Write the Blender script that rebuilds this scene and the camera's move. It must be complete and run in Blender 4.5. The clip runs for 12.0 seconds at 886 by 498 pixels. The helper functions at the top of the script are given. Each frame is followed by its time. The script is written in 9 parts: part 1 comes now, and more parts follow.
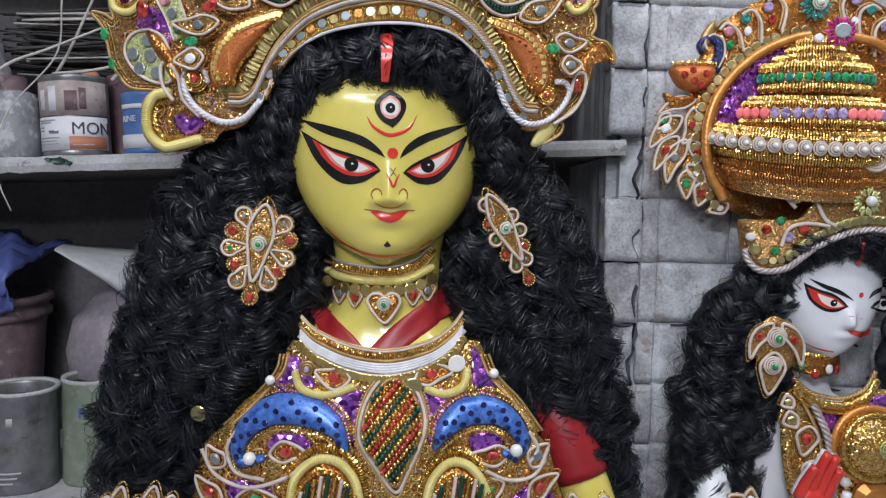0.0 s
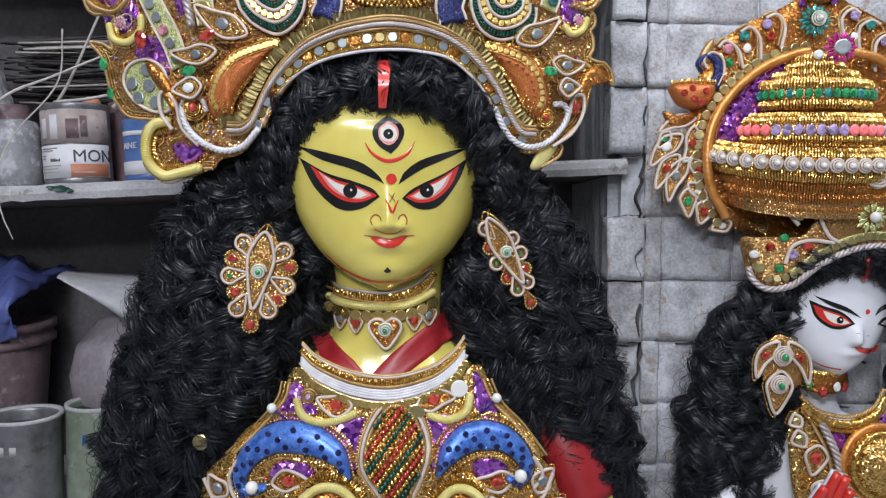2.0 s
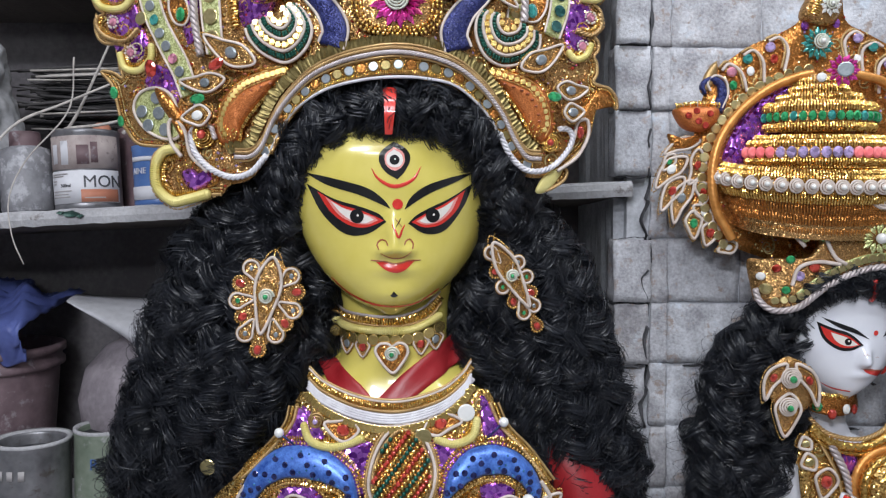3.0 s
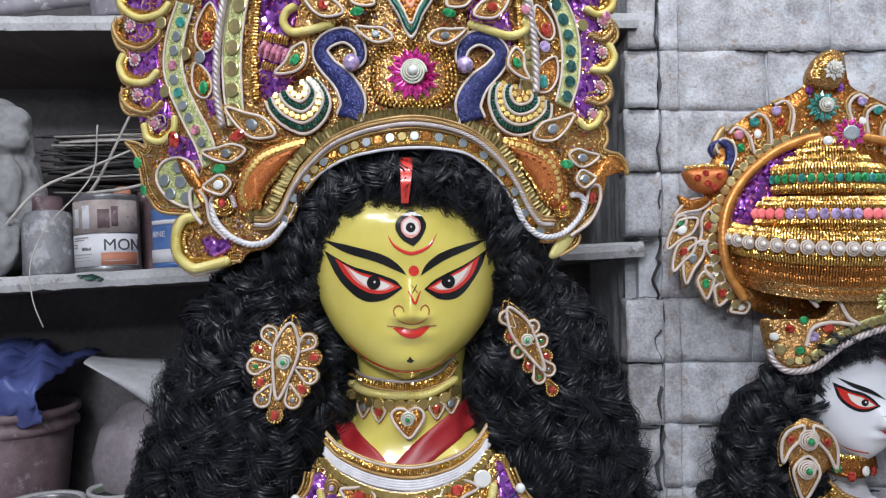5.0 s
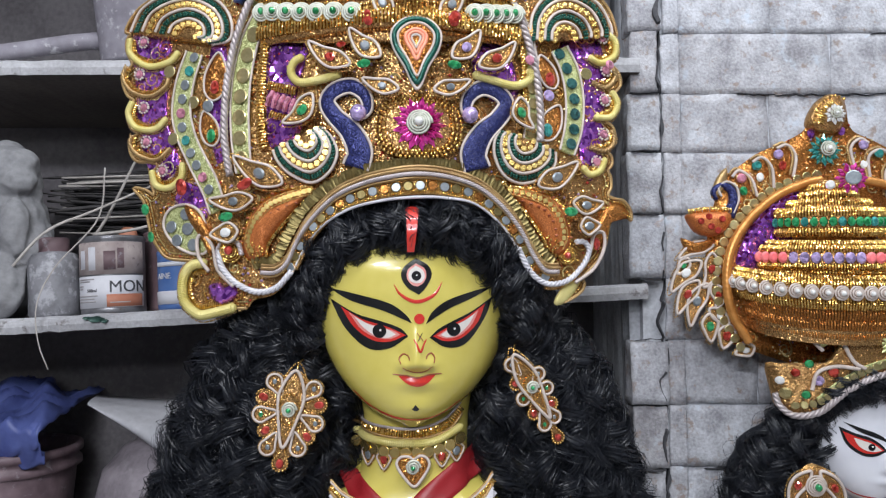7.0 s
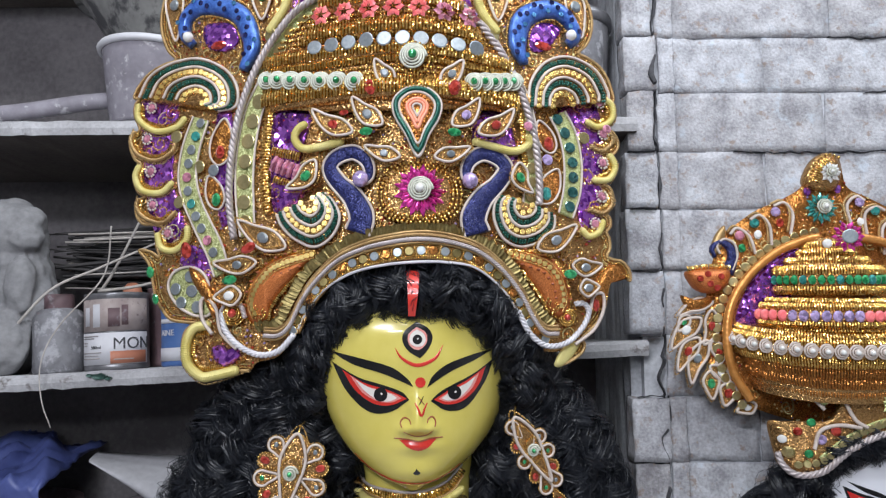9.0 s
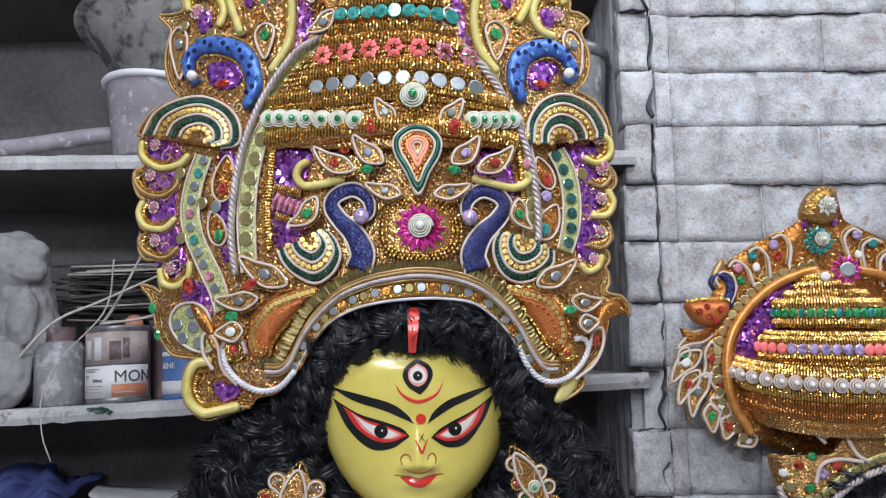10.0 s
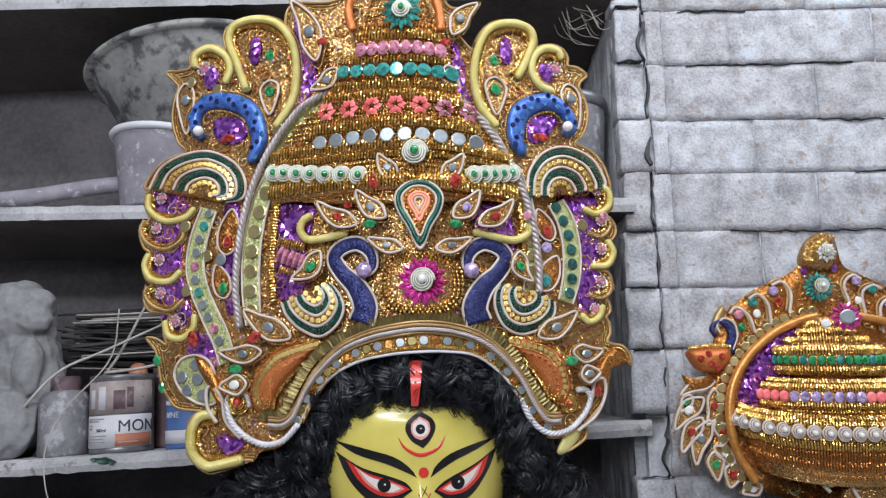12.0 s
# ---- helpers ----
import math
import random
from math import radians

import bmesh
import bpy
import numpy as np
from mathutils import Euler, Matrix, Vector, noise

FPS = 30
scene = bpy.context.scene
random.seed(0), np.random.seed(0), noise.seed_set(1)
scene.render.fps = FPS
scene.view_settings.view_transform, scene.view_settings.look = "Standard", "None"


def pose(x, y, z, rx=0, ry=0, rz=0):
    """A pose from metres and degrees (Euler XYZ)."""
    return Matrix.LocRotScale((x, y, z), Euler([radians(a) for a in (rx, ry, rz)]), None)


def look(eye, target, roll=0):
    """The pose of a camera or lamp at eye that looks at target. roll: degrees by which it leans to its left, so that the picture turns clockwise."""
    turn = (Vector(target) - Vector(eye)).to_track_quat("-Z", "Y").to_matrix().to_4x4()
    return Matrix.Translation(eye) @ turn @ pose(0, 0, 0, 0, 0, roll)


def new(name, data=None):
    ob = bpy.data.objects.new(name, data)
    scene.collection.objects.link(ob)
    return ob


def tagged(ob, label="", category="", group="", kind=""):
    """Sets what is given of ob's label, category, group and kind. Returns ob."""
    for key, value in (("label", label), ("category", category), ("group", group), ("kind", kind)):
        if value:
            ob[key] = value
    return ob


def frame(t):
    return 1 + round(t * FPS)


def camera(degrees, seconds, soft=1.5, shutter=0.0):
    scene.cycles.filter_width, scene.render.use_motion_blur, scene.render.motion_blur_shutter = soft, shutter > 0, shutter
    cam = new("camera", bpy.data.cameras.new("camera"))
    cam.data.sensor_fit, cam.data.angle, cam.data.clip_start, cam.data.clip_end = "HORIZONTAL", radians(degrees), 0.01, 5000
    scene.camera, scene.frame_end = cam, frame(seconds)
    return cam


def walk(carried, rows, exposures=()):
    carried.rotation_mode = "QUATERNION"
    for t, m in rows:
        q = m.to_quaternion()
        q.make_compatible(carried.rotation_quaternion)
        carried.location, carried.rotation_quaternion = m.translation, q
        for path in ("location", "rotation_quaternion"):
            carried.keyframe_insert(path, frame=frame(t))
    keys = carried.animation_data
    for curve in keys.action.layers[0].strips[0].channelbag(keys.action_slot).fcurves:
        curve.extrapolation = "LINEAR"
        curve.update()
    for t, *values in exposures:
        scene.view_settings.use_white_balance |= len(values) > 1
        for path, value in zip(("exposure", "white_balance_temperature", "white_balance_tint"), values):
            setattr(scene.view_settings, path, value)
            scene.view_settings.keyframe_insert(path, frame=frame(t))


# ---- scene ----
cam = camera(62.0, 12.0, 1.25)
PATH = [
    (0, (0.007, 0.199, 1.445), (0.042, 2.194, 1.306), 1.5),
    (0.5, (0.01, 0.199, 1.451), (0.036, 2.195, 1.32), 1.2),
    (1, (0.011, 0.202, 1.451), (0.035, 2.198, 1.331), 0.9),
    (1.5, (0.011, 0.204, 1.453), (0.03, 2.201, 1.34), 0.8),
    (2, (0.013, 0.203, 1.457), (0.03, 2.201, 1.352), 0.6),
    (2.5, (0.014, 0.202, 1.46), (0.028, 2.2, 1.376), 0.4),
    (3, (0.014, 0.199, 1.463), (0.011, 2.198, 1.408), 0.3),
    (5, (0.007, 0.188, 1.482), (-0.019, 2.186, 1.554), -0.0),
    (5.5, (0.004, 0.185, 1.489), (-0.02, 2.183, 1.58), -0.0),
    (6, (0.003, 0.188, 1.495), (-0.022, 2.185, 1.592), -0.0),
    (6.5, (0.003, 0.186, 1.499), (-0.025, 2.183, 1.615), -0.0),
    (7, (0.003, 0.183, 1.506), (-0.027, 2.178, 1.643), -0.0),
    (9, (0.006, 0.171, 1.532), (-0.033, 2.156, 1.769), -0.1),
    (9.5, (0.005, 0.167, 1.539), (-0.034, 2.149, 1.802), -0.2),
    (10, (0.007, 0.163, 1.546), (-0.034, 2.14, 1.842), -0.2),
    (10.5, (0.009, 0.158, 1.552), (-0.035, 2.131, 1.878), -0.3),
    (11, (0.009, 0.154, 1.557), (-0.036, 2.123, 1.908), -0.4),
    (11.5, (0.009, 0.152, 1.561), (-0.037, 2.117, 1.932), -0.5),
    (12, (0.009, 0.15, 1.565), (-0.04, 2.112, 1.949), -0.5),
]
walk(cam, [(t, look(eye, target, roll)) for t, eye, target, roll in PATH], [(0, 0.06), (1, 0.12), (2.5, 0.19), (5, 0.17), (7, 0.15), (9.5, 0.09), (12, 0.0)])

# ---- shapes that others lie on: each gives the y of a front face at x, z ----
def crown_y(x, z):
    d = x + 0.035
    return 0.894 + 0.08 * d + 0.42 * math.sqrt(d * d + 0.0009)


def dome_y(x, z):
    d = (x + 0.055) / 0.15
    return crown_y(x, z) - 0.013 * math.sqrt(max(0.0, 1 - d * d))


def chest_y(x, z):
    d = x + 0.035
    return 0.935 + 0.9 * d * d + 0.28 * max(0.0, z - 1.21)


FACE_Z = (1.374, 1.379, 1.39, 1.41, 1.43, 1.453, 1.48, 1.508, 1.54, 1.57, 1.60, 1.618, 1.626)
FACE_W = (0.004, 0.024, 0.046, 0.068, 0.083, 0.0945, 0.1025, 0.1055, 0.1045, 0.096, 0.071, 0.040, 0.004)
FACE_F = (0.966, 0.948, 0.938, 0.931, 0.928, 0.926, 0.922, 0.917, 0.916, 0.927, 0.950, 0.970, 0.995)


def smooth_between(z, zs, vs):
    return float(np.interp(z, zs, vs) + np.interp(z - 0.006, zs, vs) + np.interp(z + 0.006, zs, vs)) / 3


def face_y(x, z):
    w, front = smooth_between(z, FACE_Z, FACE_W), smooth_between(z, FACE_Z, FACE_F)
    d = x + 0.041
    k = min(1.0, abs(d) / w)
    y = 1.0 - (1.0 - front) * (1 - k ** 2.3) ** (1 / 2.3) + 0.10 * d
    e = x + 0.034
    ridge = 0.5 + 0.5 * math.cos(math.pi * min(1.0, max(0.0, (z - 1.442) / 0.05)))
    under = 1.0 if z > 1.442 else math.exp(-(((z - 1.442) / 0.0075) ** 2))
    y -= 0.014 * ridge * under * math.exp(-((e / 0.0085) ** 2))
    for s in (-1, 1):
        y -= 0.007 * math.exp(-(((e - s * 0.0125) / 0.006) ** 2) - (((z - 1.440) / 0.007) ** 2))
    y -= 0.0045 * math.exp(-((e / 0.018) ** 2) - (((z - 1.4225) / 0.0065) ** 2))
    y -= 0.004 * math.exp(-((e / 0.022) ** 2) - (((z - 1.395) / 0.012) ** 2))
    return y


def neck_y(x, z):
    d = min(1.0, abs(x + 0.040) / 0.0605)
    return 1.022 - 0.055 * math.sqrt(1 - d * d)


def side_dome_y(x, z):
    d = min(1.0, abs(x - 0.53) / 0.150)
    return 1.147 - 0.050 * math.sqrt(1 - d * d)


def side_sheet_y(x, z):
    return 1.150


PALE_Z = (1.250, 1.258, 1.270, 1.290, 1.320, 1.350, 1.380, 1.400, 1.415)
PALE_W = (0.004, 0.024, 0.042, 0.060, 0.073, 0.076, 0.070, 0.045, 0.004)


def pale_face_y(x, z):
    w = smooth_between(z, PALE_Z, PALE_W)
    k = min(1.0, abs(x - 0.520) / w)
    y = 1.160 - 0.062 * (w / 0.076) ** 0.25 * (1 - k ** 2.2) ** (1 / 2.2)
    e = x - 0.531
    ridge = 0.5 + 0.5 * math.cos(math.pi * min(1.0, max(0.0, (z - 1.300) / 0.035)))
    under = 1.0 if z > 1.300 else math.exp(-(((z - 1.300) / 0.004) ** 2))
    return y - 0.013 * ridge * under * math.exp(-((e / 0.0065) ** 2)) - 0.004 * math.exp(-((e / 0.014) ** 2) - (((z - 1.285) / 0.005) ** 2))


# ---- light ----
world = bpy.data.worlds.new("world")
scene.world = world
world.use_nodes = True
world.node_tree.nodes["Background"].inputs[0].default_value = (0.55, 0.65, 0.8, 1)
world.node_tree.nodes["Background"].inputs[1].default_value = 0.05


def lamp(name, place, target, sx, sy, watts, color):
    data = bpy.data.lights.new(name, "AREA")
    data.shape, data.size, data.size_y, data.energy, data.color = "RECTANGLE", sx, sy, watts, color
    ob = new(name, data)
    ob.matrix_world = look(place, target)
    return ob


lamp("tube_light", (-0.42, -0.66, 2.27), (0.0, 1.0, 1.5), 0.45, 0.12, 16, (0.89, 0.915, 1.0))
lamp("tube_light", (0.10, 0.22, 2.70), (0.1, 1.0, 1.6), 1.2, 0.06, 10, (0.92, 0.96, 1.0))
lamp("tube_light", (0.95, 0.62, 2.70), (0.55, 1.2, 1.8), 0.7, 0.06, 7.0, (0.87, 0.93, 1.0))
# Added fill aimed at the floor; no known lamp hangs here.
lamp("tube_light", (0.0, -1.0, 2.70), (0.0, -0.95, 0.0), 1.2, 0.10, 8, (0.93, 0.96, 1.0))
# Unseen lamp behind and above the camera, set by glints on the face.
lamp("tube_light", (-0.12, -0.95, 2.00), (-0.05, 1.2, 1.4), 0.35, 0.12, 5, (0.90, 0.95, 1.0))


# ---- materials ----
def tree(name):
    m = bpy.data.materials.new(name)
    m.use_nodes = True
    return m, m.node_tree.nodes, m.node_tree.links, m.node_tree.nodes["Principled BSDF"]


def place_of(n, l, scale):
    co = n.new("ShaderNodeTexCoord")
    mp = n.new("ShaderNodeMapping")
    mp.inputs["Scale"].default_value = (scale,) * 3
    l.new(co.outputs["Object"], mp.inputs[0])
    return mp.outputs[0]


def surface(name, a, b, rough=0.5, metal=0.0, grain=300.0, stain=12.0, bump=0.2, dirt=None, dirt_at=0.6, coat=0.0, depth=0.002, spec=0.5, each=None, chip=None):
    """Two tones mixed by fine grain and broad stains, an optional dirt colour in patches, fine relief."""
    m, n, l, p = tree(name)
    fine, broad = n.new("ShaderNodeTexNoise"), n.new("ShaderNodeTexNoise")
    for tex, s, d in ((fine, grain, 4), (broad, stain, 6)):
        tex.inputs["Scale"].default_value, tex.inputs["Detail"].default_value = s, d
        l.new(place_of(n, l, 1.0), tex.inputs["Vector"])
    add = n.new("ShaderNodeMath")
    add.operation = "MULTIPLY_ADD"
    add.inputs[1].default_value, = (0.45,)
    l.new(fine.outputs["Fac"], add.inputs[0])
    half = n.new("ShaderNodeMath")
    half.operation = "MULTIPLY"
    half.inputs[1].default_value = 0.75
    l.new(broad.outputs["Fac"], half.inputs[0])
    l.new(half.outputs[0], add.inputs[2])
    ramp = n.new("ShaderNodeValToRGB")
    ramp.color_ramp.elements[0].position, ramp.color_ramp.elements[1].position = 0.42, 0.78
    ramp.color_ramp.elements[0].color, ramp.color_ramp.elements[1].color = (*a, 1), (*b, 1)
    l.new(add.outputs[0], ramp.inputs[0])
    out = ramp.outputs[0]
    for tint, at, scale in ((dirt, dirt_at, 2.3), (chip, 0.59, 1.1)):
        if not tint:
            continue
        patch_tex = n.new("ShaderNodeTexNoise")
        patch_tex.inputs["Scale"].default_value, patch_tex.inputs["Detail"].default_value = stain * scale, 8
        patch_tex.inputs["Roughness"].default_value = 0.65
        l.new(place_of(n, l, 1.0), patch_tex.inputs["Vector"])
        edge = n.new("ShaderNodeValToRGB")
        edge.color_ramp.elements[0].position, edge.color_ramp.elements[1].position = at, at + 0.09
        l.new(patch_tex.outputs["Fac"], edge.inputs[0])
        mix = n.new("ShaderNodeMix")
        mix.data_type = "RGBA"
        l.new(edge.outputs[0], mix.inputs[0])
        l.new(out, mix.inputs[6])
        mix.inputs[7].default_value = (*tint, 1)
        out = mix.outputs[2]
    if each:
        info = n.new("ShaderNodeObjectInfo")
        tone = n.new("ShaderNodeValToRGB")
        tone.color_ramp.elements[0].color, tone.color_ramp.elements[1].color = (*each, 1), (1, 1, 1, 1)
        l.new(info.outputs["Random"], tone.inputs[0])
        times = n.new("ShaderNodeMix")
        times.data_type, times.blend_type = "RGBA", "MULTIPLY"
        times.inputs[0].default_value = 1.0
        l.new(out, times.inputs[6])
        l.new(tone.outputs[0], times.inputs[7])
        out = times.outputs[2]
    l.new(out, p.inputs["Base Color"])
    p.inputs["Metallic"].default_value, p.inputs["Coat Weight"].default_value = metal, coat
    p.inputs["Specular IOR Level"].default_value = spec
    vary = n.new("ShaderNodeMapRange")
    vary.inputs[3].default_value, vary.inputs[4].default_value = max(0.03, rough - 0.12), min(1.0, rough + 0.12)
    l.new(broad.outputs["Fac"], vary.inputs[0])
    l.new(vary.outputs[0], p.inputs["Roughness"])
    if bump:
        b_node = n.new("ShaderNodeBump")
        b_node.inputs["Strength"].default_value, b_node.inputs["Distance"].default_value = bump, depth
        l.new(add.outputs[0], b_node.inputs["Height"])
        l.new(b_node.outputs[0], p.inputs["Normal"])
    return m


def glitter(name, a, b, cell=0.0011, tilt=0.8, metal=0.9, rough=0.28):
    """Small metal flakes, each with its own tone and tilt."""
    m, n, l, p = tree(name)
    v = n.new("ShaderNodeTexVoronoi")
    v.inputs["Scale"].default_value = 1 / cell
    l.new(place_of(n, l, 1.0), v.inputs["Vector"])
    sep = n.new("ShaderNodeSeparateColor")
    l.new(v.outputs["Color"], sep.inputs[0])
    ramp = n.new("ShaderNodeValToRGB")
    ramp.color_ramp.elements[0].color, ramp.color_ramp.elements[1].color = (*a, 1), (*b, 1)
    l.new(sep.outputs[0], ramp.inputs[0])
    l.new(ramp.outputs[0], p.inputs["Base Color"])
    sub, scale, add, norm = [n.new("ShaderNodeVectorMath") for _ in range(4)]
    sub.operation, scale.operation, add.operation, norm.operation = "SUBTRACT", "SCALE", "ADD", "NORMALIZE"
    sub.inputs[1].default_value = (0.5, 0.5, 0.5)
    scale.inputs["Scale"].default_value = tilt
    geo = n.new("ShaderNodeNewGeometry")
    l.new(v.outputs["Color"], sub.inputs[0])
    l.new(sub.outputs[0], scale.inputs[0])
    l.new(scale.outputs[0], add.inputs[0])
    l.new(geo.outputs["Normal"], add.inputs[1])
    l.new(add.outputs[0], norm.inputs[0])
    l.new(norm.outputs[0], p.inputs["Normal"])
    p.inputs["Metallic"].default_value, p.inputs["Roughness"].default_value = metal, rough
    return m


def stone(name, color, rough=0.08, metal=0.35):
    """Foil-backed coloured glass."""
    m, n, l, p = tree(name)
    tex = n.new("ShaderNodeTexVoronoi")
    tex.inputs["Scale"].default_value = 260
    l.new(place_of(n, l, 1.0), tex.inputs["Vector"])
    sep = n.new("ShaderNodeSeparateColor")
    l.new(tex.outputs["Color"], sep.inputs[0])
    ramp = n.new("ShaderNodeValToRGB")
    ramp.color_ramp.elements[0].color = (*[c * 0.45 for c in color], 1)
    ramp.color_ramp.elements[1].color = (*[min(1, c * 1.25 + 0.04) for c in color], 1)
    l.new(sep.outputs[1], ramp.inputs[0])
    l.new(ramp.outputs[0], p.inputs["Base Color"])
    p.inputs["Metallic"].default_value, p.inputs["Roughness"].default_value = metal, rough
    p.inputs["Coat Weight"].default_value, p.inputs["Coat Roughness"].default_value = 1.0, 0.05
    return m


M_WALL = surface("whitewashed_brick", (0.27, 0.27, 0.297), (0.67, 0.69, 0.74), 0.85, grain=260, stain=30, bump=0.5, dirt=(0.36, 0.305, 0.28), dirt_at=0.565, depth=0.006, each=(0.80, 0.77, 0.75), chip=(0.56, 0.62, 0.70))
M_CRACK = surface("open_crack", (0.03, 0.03, 0.033), (0.09, 0.09, 0.10), 0.95, grain=200, stain=40, bump=0.4)
M_MORTAR = surface("whitewashed_joint", (0.34, 0.35, 0.38), (0.64, 0.66, 0.70), 0.9, grain=200, stain=30, bump=0.6)
M_RECESS = surface("dark_plaster", (0.105, 0.097, 0.104), (0.205, 0.192, 0.200), 0.9, grain=120, stain=7, bump=0.4)
M_SHELF = surface("limewashed_board", (0.34, 0.335, 0.35), (0.56, 0.56, 0.58), 0.8, grain=220, stain=16, bump=0.5, dirt=(0.17, 0.15, 0.145), dirt_at=0.60, depth=0.003)
M_UNDER = surface("dark_brown_board", (0.065, 0.054, 0.048), (0.13, 0.112, 0.10), 0.85, grain=150, stain=9, bump=0.3)
M_ROOM = surface("plain_plaster", (0.54, 0.54, 0.56), (0.68, 0.68, 0.70), 0.9, bump=0.1)
M_SKIN = surface("yellow_enamel", (0.62, 0.52, 0.105), (0.70, 0.60, 0.15), 0.2, grain=60, stain=9, bump=0.02, coat=0.7)
M_WHITE_SKIN = surface("white_enamel", (0.72, 0.73, 0.80), (0.80, 0.81, 0.86), 0.22, grain=60, stain=9, bump=0.02, coat=0.6)
M_BLACK = surface("black_paint", (0.006, 0.006, 0.007), (0.014, 0.014, 0.015), 0.18, bump=0.0, coat=0.8)
M_RED = surface("red_paint", (0.55, 0.025, 0.02), (0.68, 0.05, 0.035), 0.22, bump=0.0, coat=0.7)
M_PINK = surface("pink_paint", (0.75, 0.22, 0.20), (0.80, 0.38, 0.34), 0.25, bump=0.0, coat=0.6)
M_EYE = surface("eye_white_paint", (0.74, 0.68, 0.62), (0.82, 0.78, 0.74), 0.2, bump=0.0, coat=0.8)
M_LINE = surface("brown_line_paint", (0.26, 0.07, 0.03), (0.36, 0.10, 0.04), 0.3, bump=0.0)
M_CLOTH = surface("red_satin", (0.24, 0.012, 0.016), (0.36, 0.022, 0.028), 0.38, grain=900, stain=20, bump=0.2)
M_HAIR = surface("black_hair", (0.007, 0.008, 0.011), (0.019, 0.0215, 0.029), 0.38, grain=1500, stain=60, bump=0.1, spec=0.42, depth=0.0008)
M_GOLD = glitter("gold_glitter", (0.22, 0.105, 0.034), (0.84, 0.50, 0.20), cell=0.0008, tilt=0.75, metal=0.85, rough=0.24)
M_GOLD_FINE = glitter("gold_bugle", (0.46, 0.23, 0.04), (1.0, 0.68, 0.22), cell=0.002, tilt=0.5, rough=0.2)
M_GOLD_RICH = glitter("rich_gold_glitter", (0.40, 0.20, 0.045), (1.0, 0.68, 0.24), cell=0.0017, tilt=0.8, rough=0.22)
M_COIN = surface("shiny_gold_coin", (0.70, 0.46, 0.12), (0.95, 0.72, 0.28), 0.20, 0.9, bump=0.0)
M_COPPER = glitter("copper_glitter", (0.22, 0.07, 0.015), (0.85, 0.38, 0.10))
M_OLIVE = glitter("green_gold_glitter", (0.34, 0.37, 0.12), (0.78, 0.82, 0.42), tilt=0.5, metal=0.45, rough=0.4)
M_NAVY = glitter("navy_glitter", (0.006, 0.008, 0.04), (0.045, 0.055, 0.22), cell=0.0009, metal=0.4, rough=0.4)
M_ORANGE = glitter("orange_glitter", (0.36, 0.085, 0.02), (0.80, 0.28, 0.085), cell=0.0006, tilt=0.4, metal=0.45, rough=0.42)
M_FOIL = glitter("purple_foil", (0.16, 0.02, 0.32), (0.66, 0.24, 0.92), cell=0.0045, tilt=0.75, metal=0.8, rough=0.16)
M_BLUE = surface("blue_satin", (0.022, 0.075, 0.36), (0.12, 0.27, 0.74), 0.33, 0.3, grain=500, stain=110, bump=0.15, depth=0.0006)
M_SKY = stone("light_blue_sequin", (0.12, 0.42, 0.92), 0.12, 0.7)
M_DOT = stone("dark_blue_sequin", (0.01, 0.02, 0.16), 0.15, 0.6)
M_RUBY, M_EMERALD = stone("red_glass", (0.55, 0.04, 0.02)), stone("green_glass", (0.02, 0.38, 0.12))
M_ROSE, M_MAGENTA = stone("rose_glass", (0.80, 0.30, 0.42)), stone("magenta_glass", (0.72, 0.03, 0.34))
M_LILAC, M_TEAL = stone("lilac_bead", (0.55, 0.42, 0.75)), stone("teal_sequin", (0.04, 0.36, 0.32))
M_DARK_TEAL = stone("dark_teal_mirror", (0.02, 0.13, 0.12))
M_CORAL = surface("coral_paper", (0.86, 0.14, 0.16), (0.95, 0.26, 0.26), 0.4, grain=300, stain=40, bump=0.1)
M_MIRROR = surface("dull_mirror", (0.22, 0.25, 0.27), (0.40, 0.44, 0.47), 0.34, 0.6, bump=0.0)
M_DULL_DISC = surface("folded_gold_sequin", (0.17, 0.13, 0.05), (0.40, 0.32, 0.13), 0.42, 0.8, grain=500, stain=90, bump=0.1)
M_BRAID = surface("white_braid", (0.52, 0.50, 0.54), (0.80, 0.79, 0.82), 0.5, 0.1, grain=1500, stain=60, bump=0.3, depth=0.0006)
M_SEED = surface("pale_gold_seed_bead", (0.50, 0.27, 0.07), (0.86, 0.56, 0.20), 0.26, 0.65, grain=700, stain=160, bump=0.0)
M_THREAD = surface("silver_green_thread", (0.42, 0.43, 0.36), (0.68, 0.69, 0.60), 0.45, 0.2, grain=900, stain=80, bump=0.1, depth=0.0006)
M_GOLD_DISC = surface("gold_sequin", (0.48, 0.40, 0.17), (0.74, 0.64, 0.34), 0.30, 0.85, bump=0.0)
M_SILVER_CORD = surface("silver_braid", (0.34, 0.29, 0.29), (0.60, 0.54, 0.54), 0.42, 0.35, grain=1500, stain=60, bump=0.3, depth=0.0006)
M_WHITE_CORD = surface("cream_cord", (0.44, 0.365, 0.32), (0.70, 0.61, 0.55), 0.6, grain=1500, stain=60, bump=0.3, depth=0.0006)
M_YELLOW_CORD = surface("yellow_cord", (0.56, 0.47, 0.12), (0.74, 0.66, 0.28), 0.45, 0.15, grain=1500, stain=50, bump=0.3, depth=0.0006)
M_BROWN_CORD = surface("bronze_cord", (0.32, 0.19, 0.08), (0.58, 0.40, 0.18), 0.4, 0.6, grain=1500, stain=50, bump=0.3, depth=0.0006)
M_GREEN_CORD = surface("dark_green_chain", (0.006, 0.05, 0.036), (0.016, 0.12, 0.085), 0.3, 0.4, grain=900, stain=60, bump=0.2, depth=0.0006)
